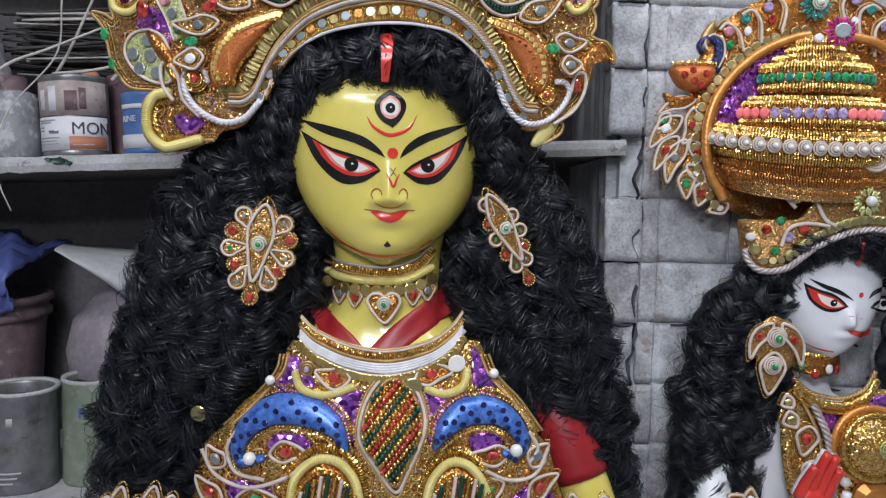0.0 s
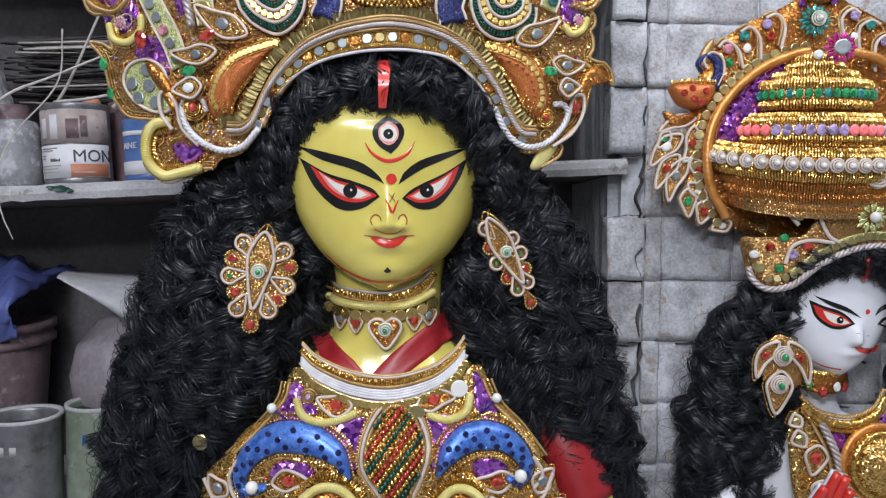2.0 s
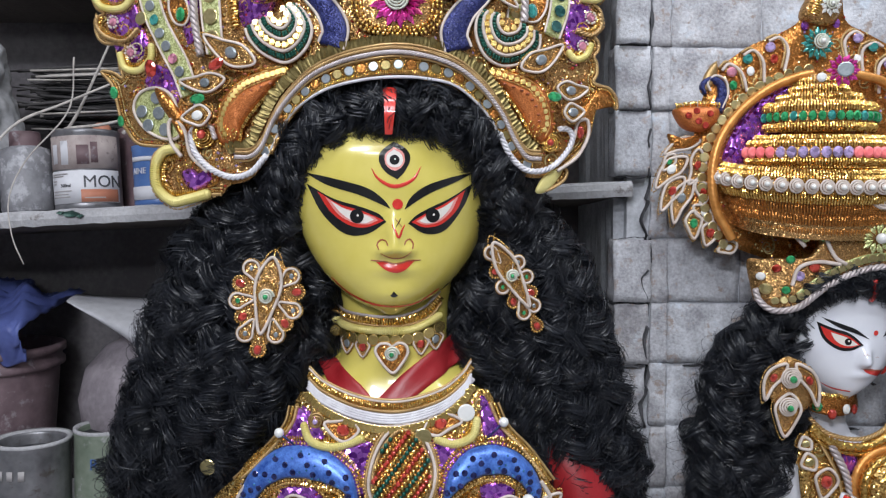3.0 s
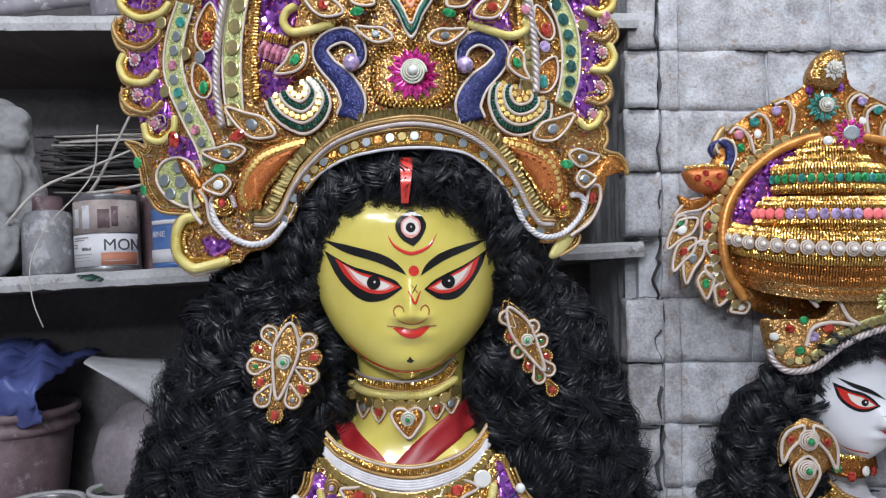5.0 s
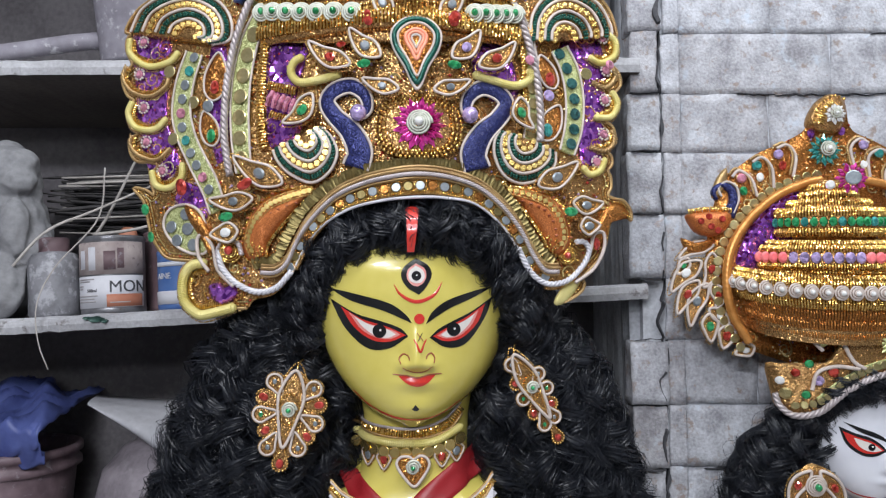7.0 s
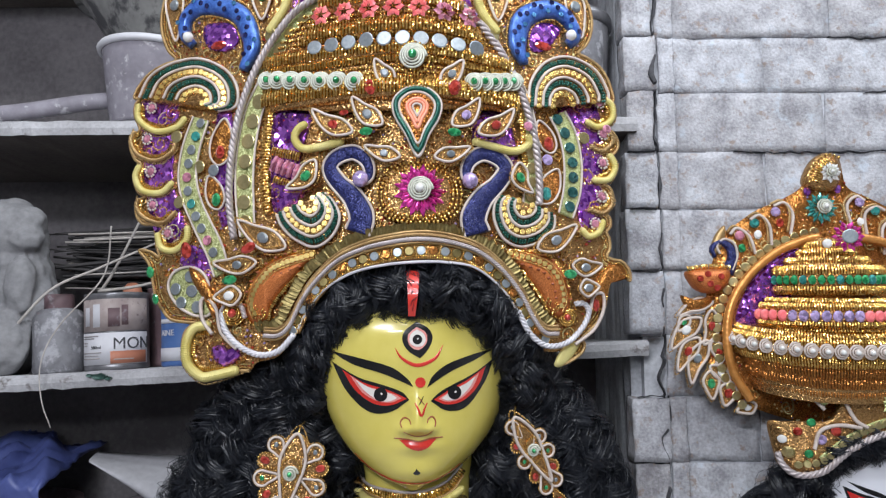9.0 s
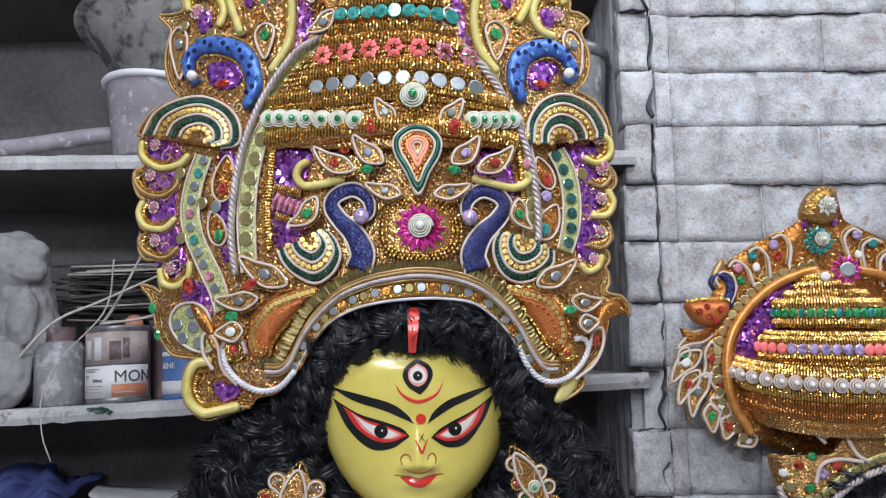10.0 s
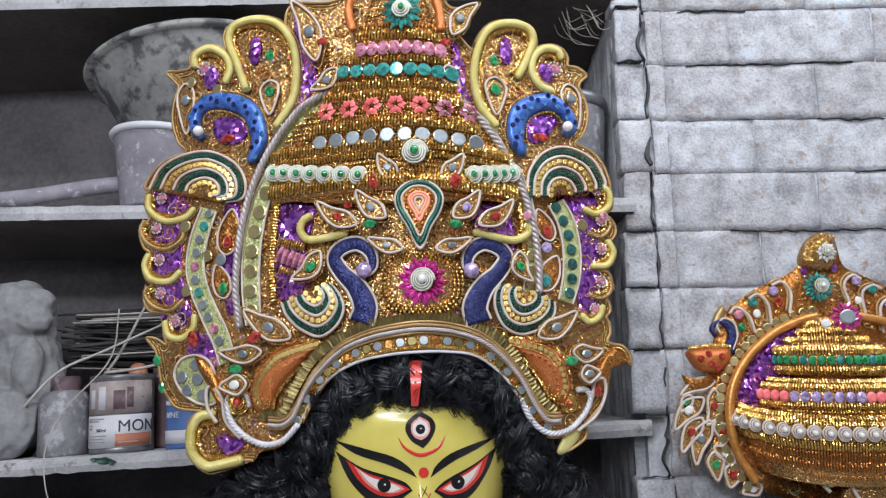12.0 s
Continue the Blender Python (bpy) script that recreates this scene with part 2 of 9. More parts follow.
M_SALMON = surface("salmon_cord", (0.85, 0.28, 0.17), (0.92, 0.42, 0.28), 0.5, grain=900, stain=60, bump=0.2, depth=0.0006)
M_PEARL = surface("pearl", (0.70, 0.70, 0.68), (0.84, 0.84, 0.82), 0.15, grain=80, bump=0.0, coat=1.0)


# ---- mesh helpers ----
def link(name, verts, faces, material, parent=None, label="", smooth=True):
    data = bpy.data.meshes.new(name)
    data.from_pydata([tuple(v) for v in verts], [], [tuple(f) for f in faces])
    for m in material if isinstance(material, (list, tuple)) else (material,):
        data.materials.append(m)
    data.polygons.foreach_set("use_smooth", [smooth] * len(data.polygons))
    data.update()
    ob = new(name, data)
    if parent:
        ob.parent = parent
    if label:
        ob["label"] = label
    return ob


def thing(name, label, category, group="", kind=""):
    return tagged(new(name), label, category, group, kind)


class Sculpt:
    """Gathers pieces of one mesh."""

    def __init__(self):
        self.v, self.f, self.m = [], [], []

    def add(self, verts, faces, slot=0):
        k = len(self.v)
        self.v += [tuple(map(float, v)) for v in verts]
        self.f += [tuple(int(i) + k for i in f) for f in faces]
        self.m += [slot] * len(faces)
        return self

    def link(self, name, material, parent=None, label="", smooth=True):
        ob = link(name, self.v, self.f, material, parent, label, smooth)
        ob.data.polygons.foreach_set("material_index", self.m)
        return ob


def curve(pts, n=0, closed=False, step=0.003):
    """A smooth line through the points, with even steps."""
    p = np.array(pts, float)
    q = np.vstack([p[-1], p, p[0], p[1]]) if closed else np.vstack([2 * p[0] - p[1], p, 2 * p[-1] - p[-2]])
    t = np.linspace(0, 1, 16, endpoint=False)[:, None]
    out = []
    for a, b, c, d in zip(q, q[1:], q[2:], q[3:]):
        out.append(0.5 * (2 * b + (c - a) * t + (2 * a - 5 * b + 4 * c - d) * t**2 + (3 * b - a - 3 * c + d) * t**3))
    out = np.vstack(out + [p[:1] if closed else p[-1:]])
    far = np.r_[0, np.cumsum(np.linalg.norm(np.diff(out, axis=0), axis=1))]
    n = n or max(4, int(far[-1] / step) + 1)
    at = np.linspace(0, far[-1], n + 1)[:-1] if closed else np.linspace(0, far[-1], n)
    return np.stack([np.interp(at, far, out[:, k]) for k in range(out.shape[1])], 1)


def on(surf, flat, h):
    return np.array([(x, surf(x, z) - h, z) for x, z in flat])


def tube(line, r, around=7, rope=0.0, turn=1.2, closed=False, taper=0.0, rib=0.0):
    """A tube along a line in space; rope gives it the lobes of a twisted cord."""
    p = np.array(line, float)
    n = len(p)
    tan = np.roll(p, -1, 0) - np.roll(p, 1, 0) if closed else np.gradient(p, axis=0)
    tan /= np.linalg.norm(tan, axis=1)[:, None] + 1e-12
    out = np.tile((0.03, -1.0, 0.05), (n, 1))
    side = np.cross(tan, out)
    side /= np.linalg.norm(side, axis=1)[:, None] + 1e-12
    out = np.cross(side, tan)
    ang = np.arange(around) * 2 * math.pi / around
    s = np.linspace(0, 1, n)
    rad = np.full(n, r) * (1 - taper * s)
    lobes = (1 + rope * np.cos(3 * ang[None] - turn * np.arange(n)[:, None])) * (1 + (rib or (0.05 if rope else 0.0)) * np.cos(math.pi * np.arange(n)[:, None]))
    v = p[:, None] + (rad[:, None] * lobes)[..., None] * (np.cos(ang)[None, :, None] * side[:, None] + np.sin(ang)[None, :, None] * out[:, None])
    f = []
    for i in range(n if closed else n - 1):
        a, b = i * around, (i + 1) % n * around
        f += [(a + j, a + (j + 1) % around, b + (j + 1) % around, b + j) for j in range(around)]
    if not closed:
        f += [tuple(range(around - 1, -1, -1)), tuple(range((n - 1) * around, n * around))]
    return v.reshape(-1, 3), f


def lathe(profile, around=32, centre=(0, 0, 0), arc=2 * math.pi, start=0.0, squash=1.0):
    """A turned shape: profile of (radius, height)."""
    full = arc > 6.28
    n = around if full else around + 1
    v, f = [], []
    for r, z in profile:
        for j in range(n):
            a = start + arc * j / around
            v.append((centre[0] + r * math.cos(a), centre[1] + squash * r * math.sin(a), centre[2] + z))
    for i in range(len(profile) - 1):
        for j in range(around):
            k = (j + 1) % n
            f.append((i * n + j, i * n + k, (i + 1) * n + k, (i + 1) * n + j))
    return v, f


def ball(c, r, u=10, w=6, squash=1.0):
    return lathe([(max(1e-5, r * math.sin(math.pi * i / w)), -r * squash * math.cos(math.pi * i / w)) for i in range(w + 1)], u, c)


def block(x0, x1, y0, y1, z0, z1, bevel=0.003, rough=0.0, cuts=0, seed=1):
    bm = bmesh.new()
    bmesh.ops.create_cube(bm, size=1)
    bmesh.ops.transform(bm, matrix=Matrix.Translation(((x0 + x1) / 2, (y0 + y1) / 2, (z0 + z1) / 2)) @ Matrix.Diagonal((x1 - x0, y1 - y0, z1 - z0, 1)), verts=bm.verts)
    if cuts:
        bmesh.ops.subdivide_edges(bm, edges=bm.edges, cuts=cuts, use_grid_fill=True)
    if bevel and not cuts:
        bmesh.ops.bevel(bm, geom=bm.edges, offset=bevel, segments=2, affect="EDGES")
    for v in bm.verts:
        if rough:
            q = Vector((v.co.x * 37 + seed, v.co.y * 41, v.co.z * 39))
            v.co += Vector((noise.noise(q), noise.noise(q + Vector((9, 0, 0))), noise.noise(q + Vector((0, 9, 0))))) * rough
    bm.verts.index_update()
    out = [tuple(v.co) for v in bm.verts], [tuple(v.index for v in f.verts) for f in bm.faces]
    bm.free()
    return out


def joined(*pieces):
    s = Sculpt()
    for v, f in pieces:
        s.add(v, f)
    return s.v, s.f


# ---- the room ----
def structure(name, vf, material, label, smooth=False):
    ob = link(name, *vf, material, smooth=smooth)
    return tagged(ob, label, name.split("_")[0], kind="structure")


structure("floor", block(-2.6, 2.6, -2.6, 1.9, -0.1, 0.0, 0), M_ROOM, "bare grey cement workshop floor")
structure("ceiling", block(-2.6, 2.6, -2.6, 1.9, 2.75, 2.85, 0), M_ROOM, "plain grey plaster ceiling")
structure("wall_south", block(-2.6, 2.6, -2.7, -2.6, 0, 2.75, 0), M_ROOM, "plain grey plaster wall")
structure("wall_west", block(-2.7, -2.6, -2.6, 1.9, 0, 2.75, 0), M_ROOM, "plain grey plaster wall")
structure("wall_east", block(2.6, 2.7, -2.6, 1.9, 0, 2.75, 0), M_ROOM, "plain grey plaster wall")
wall = structure("wall_north", block(0.262, 2.6, 1.2026, 1.9, 0, 2.75, 0), M_MORTAR, "whitewashed old brick wall with cracked joints")
# The recess back wall is darker than the other walls.
structure("wall_recess", block(-2.6, 0.262, 1.48, 1.9, 0, 2.75, 0), M_RECESS, "dark back wall of the shelf recess")

# The bricks of the wall beside the recess: courses of about 85 mm.
rng = random.Random(4)


def brick(x0, x1, z0, z1, y0, seed):
    v, f = block(x0, x1, y0, 1.225, z0, z1, 0, 0.0, 7, seed)
    out = []
    for x, y, z in v:
        q = Vector((x * 24 + seed, z * 24, y * 24))
        edge = min(x - x0, x1 - x, z - z0, z1 - z) < 0.001
        dy = 0.0030 * noise.noise(q) + 0.0012 * noise.noise(q * 3.1) + (0.0002 if edge and y < y0 + 0.002 else 0)
        wob = 0.0028 if edge else 0.0
        out.append((x + wob * noise.noise(q * 2.1), y + dy, z + wob * noise.noise(q * 2.3 + Vector((5, 0, 0)))))
    return out, f


JOINTS = []
z, row = 0.775, 0
while z < 2.7:
    JOINTS.append(z - 0.002)
    high = 0.0855 + rng.uniform(-0.004, 0.004)
    x = 0.318 - (0.11 if row % 2 else 0.0) * rng.uniform(0.6, 1.2)
    x = max(x, 0.318)
    first = True
    while x < 1.12:
        wide = rng.uniform(0.085, 0.13) if first and row % 2 else rng.uniform(0.19, 0.25)
        gap = rng.choice((0.0008, 0.0015, 0.0025))
        link("brick", *brick(x, x + wide - gap, z, z + high - rng.choice((0.0012, 0.002, 0.003)), 1.2 + rng.uniform(-0.002, 0.001), row * 7 + x * 50), M_WALL, wall)
        x += wide
        first = False
    # the pier at the recess edge, split from the wall by a ragged crack
    left = 0.242 + rng.uniform(-0.005, 0.005)
    if not (1.485 < z + high / 2 < 1.53):
        link("brick", *brick(left, 0.287 + rng.uniform(-0.006, 0.004), z, z + high - 0.003, 1.184 + rng.uniform(-0.004, 0.004), row * 11 + 3), M_WALL, wall)
    link("brick", *brick(0.292 + rng.uniform(-0.004, 0.004), 0.3176, z, z + high - 0.0015, 1.1975 + rng.uniform(-0.002, 0.002), row * 13 + 1), M_WALL, wall)
    z += high
    row += 1


def crack(pts, wide, seed):
    """A ragged open crack: a thin dark sliver of changing width on the face of the wall."""
    line = curve(pts, step=0.004)
    n = len(line)
    v = []
    for i, (x, z) in enumerate(line):
        q = Vector((x * 60 + seed, z * 60, 0))
        w = wide * max(0.06, 0.55 + 1.1 * noise.noise(q * 0.6)) * min(1, i / 4, (n - 1 - i) / 4) + 0.0001
        a = line[min(i + 1, n - 1)] - line[max(i - 1, 0)]
        a = a / np.linalg.norm(a)
        jx, jz = 0.0045 * noise.noise(q * 0.9), 0.0030 * noise.noise(q * 1.3 + Vector((4, 0, 0)))
        y = (1.180 if x < 0.287 else 1.1935) - 0.0012
        y = y if x < 0.318 else 1.1958
        v += [(x + jx - a[1] * w, y, z + jz + a[0] * w), (x + jx + a[1] * w, y, z + jz - a[0] * w), (x + jx + a[1] * w, y + 0.012, z + jz - a[0] * w), (x + jx - a[1] * w, y + 0.012, z + jz + a[0] * w)]
    f = [(4 * i + j, 4 * i + (j + 1) % 4, 4 * i + 4 + (j + 1) % 4, 4 * i + 4 + j) for i in range(n - 1) for j in range(4)]
    return link("crack", v, f, M_CRACK, wall, smooth=False)


JOINTS.pop(0)
for k, z in enumerate(JOINTS):
    if not 1.0 < z < 2.3:
        continue
    x = 0.325 + rng.uniform(0, 0.03)
    while x < 0.95:
        far = rng.uniform(0.06, 0.26)
        if rng.random() < 0.35:
            x += far
            continue
        crack([(x, z + rng.uniform(-0.001, 0.001)), (x + far / 2, z + rng.uniform(-0.002, 0.002)), (x + far, z + rng.uniform(-0.001, 0.001))], rng.uniform(0.0004, 0.0012), k * 5 + x * 9)
        x += far + rng.uniform(0.0, 0.06)
    if rng.random() < 0.6:
        crack([(0.246, z), (0.262, z + rng.uniform(-0.003, 0.003)), (0.282, z + rng.uniform(-0.003, 0.003))], rng.uniform(0.0005, 0.0014), k)
    crack([(0.289 + rng.uniform(-0.003, 0.003), z - 0.003), (0.286 + rng.uniform(-0.009, 0.007), z + 0.028), (0.290 + rng.uniform(-0.004, 0.003), z + 0.06), (0.289 + rng.uniform(-0.003, 0.003), z + 0.088)], rng.uniform(0.0009, 0.0024), k + 40)
structure("trim", block(0.247, 0.300, 1.22, 1.49, 0, 2.75, 0.0, 0.006, 14), M_MORTAR, "dull grey side face of the brick pier")


def shelf_board(z0, z1, x1, label, seed, slope=0.0):
    s = Sculpt()
    n = 120
    for i in range(n + 1):
        x = -1.6 + (x1 + 1.6) * i / n
        q = Vector((x * 30 + seed, 0, 0))
        a, b = 0.0035 * noise.noise(q), 0.003 * noise.noise(q * 2.2 + Vector((0, 7, 0)))
        ring = [(x, 1.475, z1), (x, 1.18, z1 + a * 0.5), (x, 1.173 + b, z1 - 0.004 + a), (x, 1.172 + b * 1.3, (z0 + z1) / 2), (x, 1.175 + b, z0 + 0.003 + b), (x, 1.475, z0)]
        s.v += [(px, py, pz + slope * (x + 0.60)) for px, py, pz in ring]
    for i in range(n):
        for j in range(6):
            s.f.append((i * 6 + j, i * 6 + (j + 1) % 6, i * 6 + 6 + (j + 1) % 6, i * 6 + 6 + j))
    s.f += [tuple(range(5, -1, -1)), tuple(range(n * 6, n * 6 + 6))]
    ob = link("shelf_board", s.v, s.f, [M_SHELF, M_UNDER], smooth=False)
    # Underside and back faces take the darker brown of M_UNDER.
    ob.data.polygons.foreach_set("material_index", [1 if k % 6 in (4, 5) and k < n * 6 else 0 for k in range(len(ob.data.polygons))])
    return tagged(ob, label, "shelf", "shelves in the recess")


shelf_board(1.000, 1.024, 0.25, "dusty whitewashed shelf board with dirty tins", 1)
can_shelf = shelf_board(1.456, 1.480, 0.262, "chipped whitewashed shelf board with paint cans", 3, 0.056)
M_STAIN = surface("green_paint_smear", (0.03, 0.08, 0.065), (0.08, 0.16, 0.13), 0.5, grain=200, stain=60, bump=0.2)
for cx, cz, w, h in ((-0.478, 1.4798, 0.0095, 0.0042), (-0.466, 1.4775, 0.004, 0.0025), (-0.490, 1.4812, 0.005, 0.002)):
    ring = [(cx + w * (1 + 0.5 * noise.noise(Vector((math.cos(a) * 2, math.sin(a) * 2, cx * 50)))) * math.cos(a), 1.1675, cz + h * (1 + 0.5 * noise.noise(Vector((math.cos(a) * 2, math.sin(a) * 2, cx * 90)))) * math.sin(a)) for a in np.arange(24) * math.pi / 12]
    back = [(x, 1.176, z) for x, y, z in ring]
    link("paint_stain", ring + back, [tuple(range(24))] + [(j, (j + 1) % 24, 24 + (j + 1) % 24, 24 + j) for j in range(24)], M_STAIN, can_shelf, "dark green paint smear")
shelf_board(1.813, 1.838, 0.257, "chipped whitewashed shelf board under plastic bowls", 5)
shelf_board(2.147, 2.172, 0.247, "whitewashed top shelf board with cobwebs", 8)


# ---- the yellow statue ----
def face_patch(s, upper, lower, slot, h=0.0006, n=28, k=8):
    """A painted shape on the face between two lines."""
    a, b = curve(upper, n), curve(lower, n)
    v = []
    for i in range(n):
        for j in range(k + 1):
            x, z = a[i] + (b[i] - a[i]) * j / k
            v.append((x, face_y(x, z) - h, z))
    f = [(i * (k + 1) + j, (i + 1) * (k + 1) + j, (i + 1) * (k + 1) + j + 1, i * (k + 1) + j + 1) for i in range(n - 1) for j in range(k)]
    s.add(v, f, slot)


def face_spot(s, c, r, slot, h=0.0009, squash=1.0):
    v = [(c[0], face_y(*c) - h, c[1])]
    for ring in (0.5, 1.0):
        v += [(x, face_y(x, z) - h, z) for x, z in ((c[0] + ring * r * math.cos(a), c[1] + ring * r * squash * math.sin(a)) for a in np.arange(20) * math.pi / 10)]
    f = [(0, 1 + j, 1 + (j + 1) % 20) for j in range(20)] + [(1 + j, 21 + j, 21 + (j + 1) % 20, 1 + (j + 1) % 20) for j in range(20)]
    s.add(v, f, slot)


def face_line(s, pts, r, slot, taper=0.6):
    p = curve(pts, step=0.0015)
    n = len(p)
    t = np.gradient(p, axis=0)
    t /= np.linalg.norm(t, axis=1)[:, None]
    w = r * (1 - taper * np.abs(np.linspace(-1, 1, n)) ** 2)[:, None]
    side = np.stack([-t[:, 1], t[:, 0]], 1) * w
    v = [(x, face_y(x, z) - h, z) for a in range(n) for (x, z), h in ((p[a] - side[a], 0.0004), (p[a], 0.0010), (p[a] + side[a], 0.0004))]
    f = [(3 * i + j, 3 * i + j + 1, 3 * i + j + 4, 3 * i + j + 3) for i in range(n - 1) for j in range(2)]
    s.add(v, f, slot)


statue = Sculpt()
SLOTS = [M_SKIN, M_BLACK, M_RED, M_PINK, M_EYE, M_LINE, M_CLOTH]
# head: front by face_y, back as half an egg
rows_z = np.r_[np.linspace(1.374, 1.40, 9), np.linspace(1.405, 1.46, 34), np.linspace(1.464, 1.626, 44)]
across = 72
v, f = [], []
for z in rows_z:
    w = smooth_between(z, FACE_Z, FACE_W)
    for j in range(across + 1):
        a = math.pi * (j / across - 0.5)
        x = -0.041 + w * math.sin(a) * 0.9995
        v.append((x, face_y(x, z), z))
    for j in range(1, 24):
        a = math.pi * (0.5 + j / 24)
        x = -0.041 + w * math.sin(a)
        v.append((x, 1.0 + 0.1 * (x + 0.041) - 0.95 * w * math.cos(a), z))
ring = across + 24
for i in range(len(rows_z) - 1):
    f += [(i * ring + j, i * ring + (j + 1) % ring, (i + 1) * ring + (j + 1) % ring, (i + 1) * ring + j) for j in range(ring)]
statue.add(v, f, 0)
# neck, torso and arms
statue.add(*lathe([(0.064, 1.41), (0.059, 1.38), (0.058, 1.34), (0.060, 1.31), (0.068, 1.29), (0.07, 1.26)], 48, (-0.040, 1.022, 0), squash=0.9), 0)
statue.add(*lathe([(0.05, 1.340), (0.075, 1.32), (0.105, 1.285), (0.135, 1.245), (0.158, 1.19), (0.175, 1.1), (0.16, 1.0), (0.15, 0.9)], 48, (-0.040, 1.035, 0), squash=0.50), 0)
statue.add(*lathe([(0.0005, 0.9), (0.30, 0.9), (0.32, 0.6), (0.34, 0.05), (0.34, 0.0), (0.0005, 0.0)], 40, (-0.04, 1.03, 0), squash=0.38), 6)
for side in (-1, 1):
    deep = 0.055 if side < 0 else 0.0
    line = curve([(-0.04 + side * 0.14, 1.05 + deep, 1.225), (-0.04 + side * 0.200, 1.025 + deep, 1.175), (-0.04 + side * 0.235, 0.995 + deep, 1.10), (-0.04 + side * 0.25, 0.96 + deep, 0.98)], 24)
    statue.add(*tube(line, 0.029, 16), 0)
    statue.add(*tube(curve([(-0.04 + side * 0.185, 1.035 + deep, 1.220), (-0.04 + side * 0.203, 1.022 + deep, 1.185), (-0.04 + side * 0.222, 1.010 + deep, 1.135)], 12), 0.034, 18), 6)
# skin between neck and collar, with the crossed red blouse edges on it
def skin_y(x, z):
    s = min(1.0, max(0.0, (1.338 - z) / 0.060))
    s = s * s * (3 - 2 * s)
    return neck_y(x, z) * (1 - s) + (chest_y(x, z) + 0.0015) * s


v = []
for i in range(19):
    z = 1.340 - 0.090 * i / 18
    half = 0.056 + 0.050 * (i / 18) ** 0.8
    for j in range(25):
        x = -0.040 + half * (j / 12 - 1)
        v.append((x, skin_y(x, z) + 0.02 * (abs(j - 12) / 12) ** 8, z))
statue.add(v, [(i * 25 + j, i * 25 + j + 1, i * 25 + j + 26, i * 25 + j + 25) for i in range(18) for j in range(24)], 0)
for pts, wide in (([(-0.1201, 1.321), (-0.101, 1.3058), (-0.07807, 1.2886), (-0.06086, 1.2735)], (0.012, 0.022, 0.024, 0.020)), ([(0.03465, 1.3364), (0.01104, 1.3223), (-0.01797, 1.3026), (-0.05208, 1.2737)], (0.030, 0.028, 0.026, 0.020))):
    c = curve(pts, 22)
    t = np.gradient(c, axis=0)
    n = np.stack([-t[:, 1], t[:, 0]], 1) / np.linalg.norm(t, axis=1)[:, None]
    w = np.interp(np.linspace(0, 1, 22), np.linspace(0, 1, 4), wide) / 2
    v = []
    for i in range(22):
        for k in (-1, -0.9, -0.4, 0.1, 0.6, 0.9, 1):
            x, z = c[i] + n[i] * w[i] * k
            v.append((x, skin_y(x, z) - (0.0 if abs(k) == 1 else 0.0022 + 0.0008 * math.sin(9 * k + i * 0.4)), z))
    statue.add(v, [(7 * i + j, 7 * i + j + 1, 7 * i + j + 8, 7 * i + j + 7) for i in range(21) for j in range(6)], 6)
# eyes, brows, mouth and marks
face_patch(statue, [(-0.1232, 1.5074), (-0.09499, 1.4922), (-0.06984, 1.4846), (-0.05064, 1.4775), (-0.04278, 1.4695)], [(-0.1232, 1.5074), (-0.1069, 1.4775), (-0.08388, 1.4576), (-0.06151, 1.4576), (-0.04278, 1.4695)], 1)
face_patch(statue, [(-0.1114, 1.4993), (-0.08934, 1.4869), (-0.06709, 1.4803), (-0.05336, 1.4747), (-0.04505, 1.4706)], [(-0.1114, 1.4993), (-0.09802, 1.4792), (-0.07932, 1.4659), (-0.06154, 1.4641), (-0.04505, 1.4706)], 2, 0.0009)
face_patch(statue, [(-0.1031, 1.4939), (-0.08485, 1.4832), (-0.06709, 1.4781), (-0.0561, 1.4746), (-0.05059, 1.471)], [(-0.1031, 1.4939), (-0.09056, 1.4771), (-0.07596, 1.4687), (-0.06155, 1.4669), (-0.05059, 1.471)], 3, 0.0011)
face_patch(statue, [(-0.09732, 1.4895), (-0.08262, 1.4816), (-0.06929, 1.4781), (-0.06048, 1.4751), (-0.05498, 1.4714)], [(-0.09732, 1.4895), (-0.08715, 1.4777), (-0.07484, 1.4698), (-0.06376, 1.4679), (-0.05498, 1.4714)], 4, 0.0013)
face_patch(statue, [(0.04309, 1.5096), (0.02074, 1.4942), (-0.001392, 1.4831), (-0.01339, 1.476), (-0.02148, 1.468)], [(0.04309, 1.5096), (0.03376, 1.4862), (0.01487, 1.4616), (-0.005291, 1.4581), (-0.02148, 1.468)], 1)
face_patch(statue, [(0.03496, 1.502), (0.01636, 1.489), (-0.0002216, 1.4804), (-0.01115, 1.4739), (-0.01822, 1.4693)], [(0.03496, 1.502), (0.02687, 1.4824), (0.0113, 1.4676), (-0.00542, 1.4642), (-0.01822, 1.4693)], 2, 0.0009)
face_patch(statue, [(0.02816, 1.4958), (0.01531, 1.4861), (0.0009138, 1.4794), (-0.008381, 1.4735), (-0.01383, 1.47)], [(0.02816, 1.4958), (0.02115, 1.4809), (0.008982, 1.4698), (-0.004368, 1.467), (-0.01383, 1.47)], 3, 0.0011)
face_patch(statue, [(0.02424, 1.4922), (0.0131, 1.4844), (0.001482, 1.4788), (-0.00617, 1.4736), (-0.01053, 1.4706)], [(0.02424, 1.4922), (0.01773, 1.4807), (0.007268, 1.4708), (-0.003282, 1.4682), (-0.01053, 1.4706)], 4, 0.0013)
for c in ((-0.0715, 1.4748), (0.00266, 1.4761)):
    face_spot(statue, c, 0.0069, 1, 0.0016)
    face_spot(statue, (c[0] + 0.001, c[1] + 0.0008), 0.0011, 4, 0.0019)
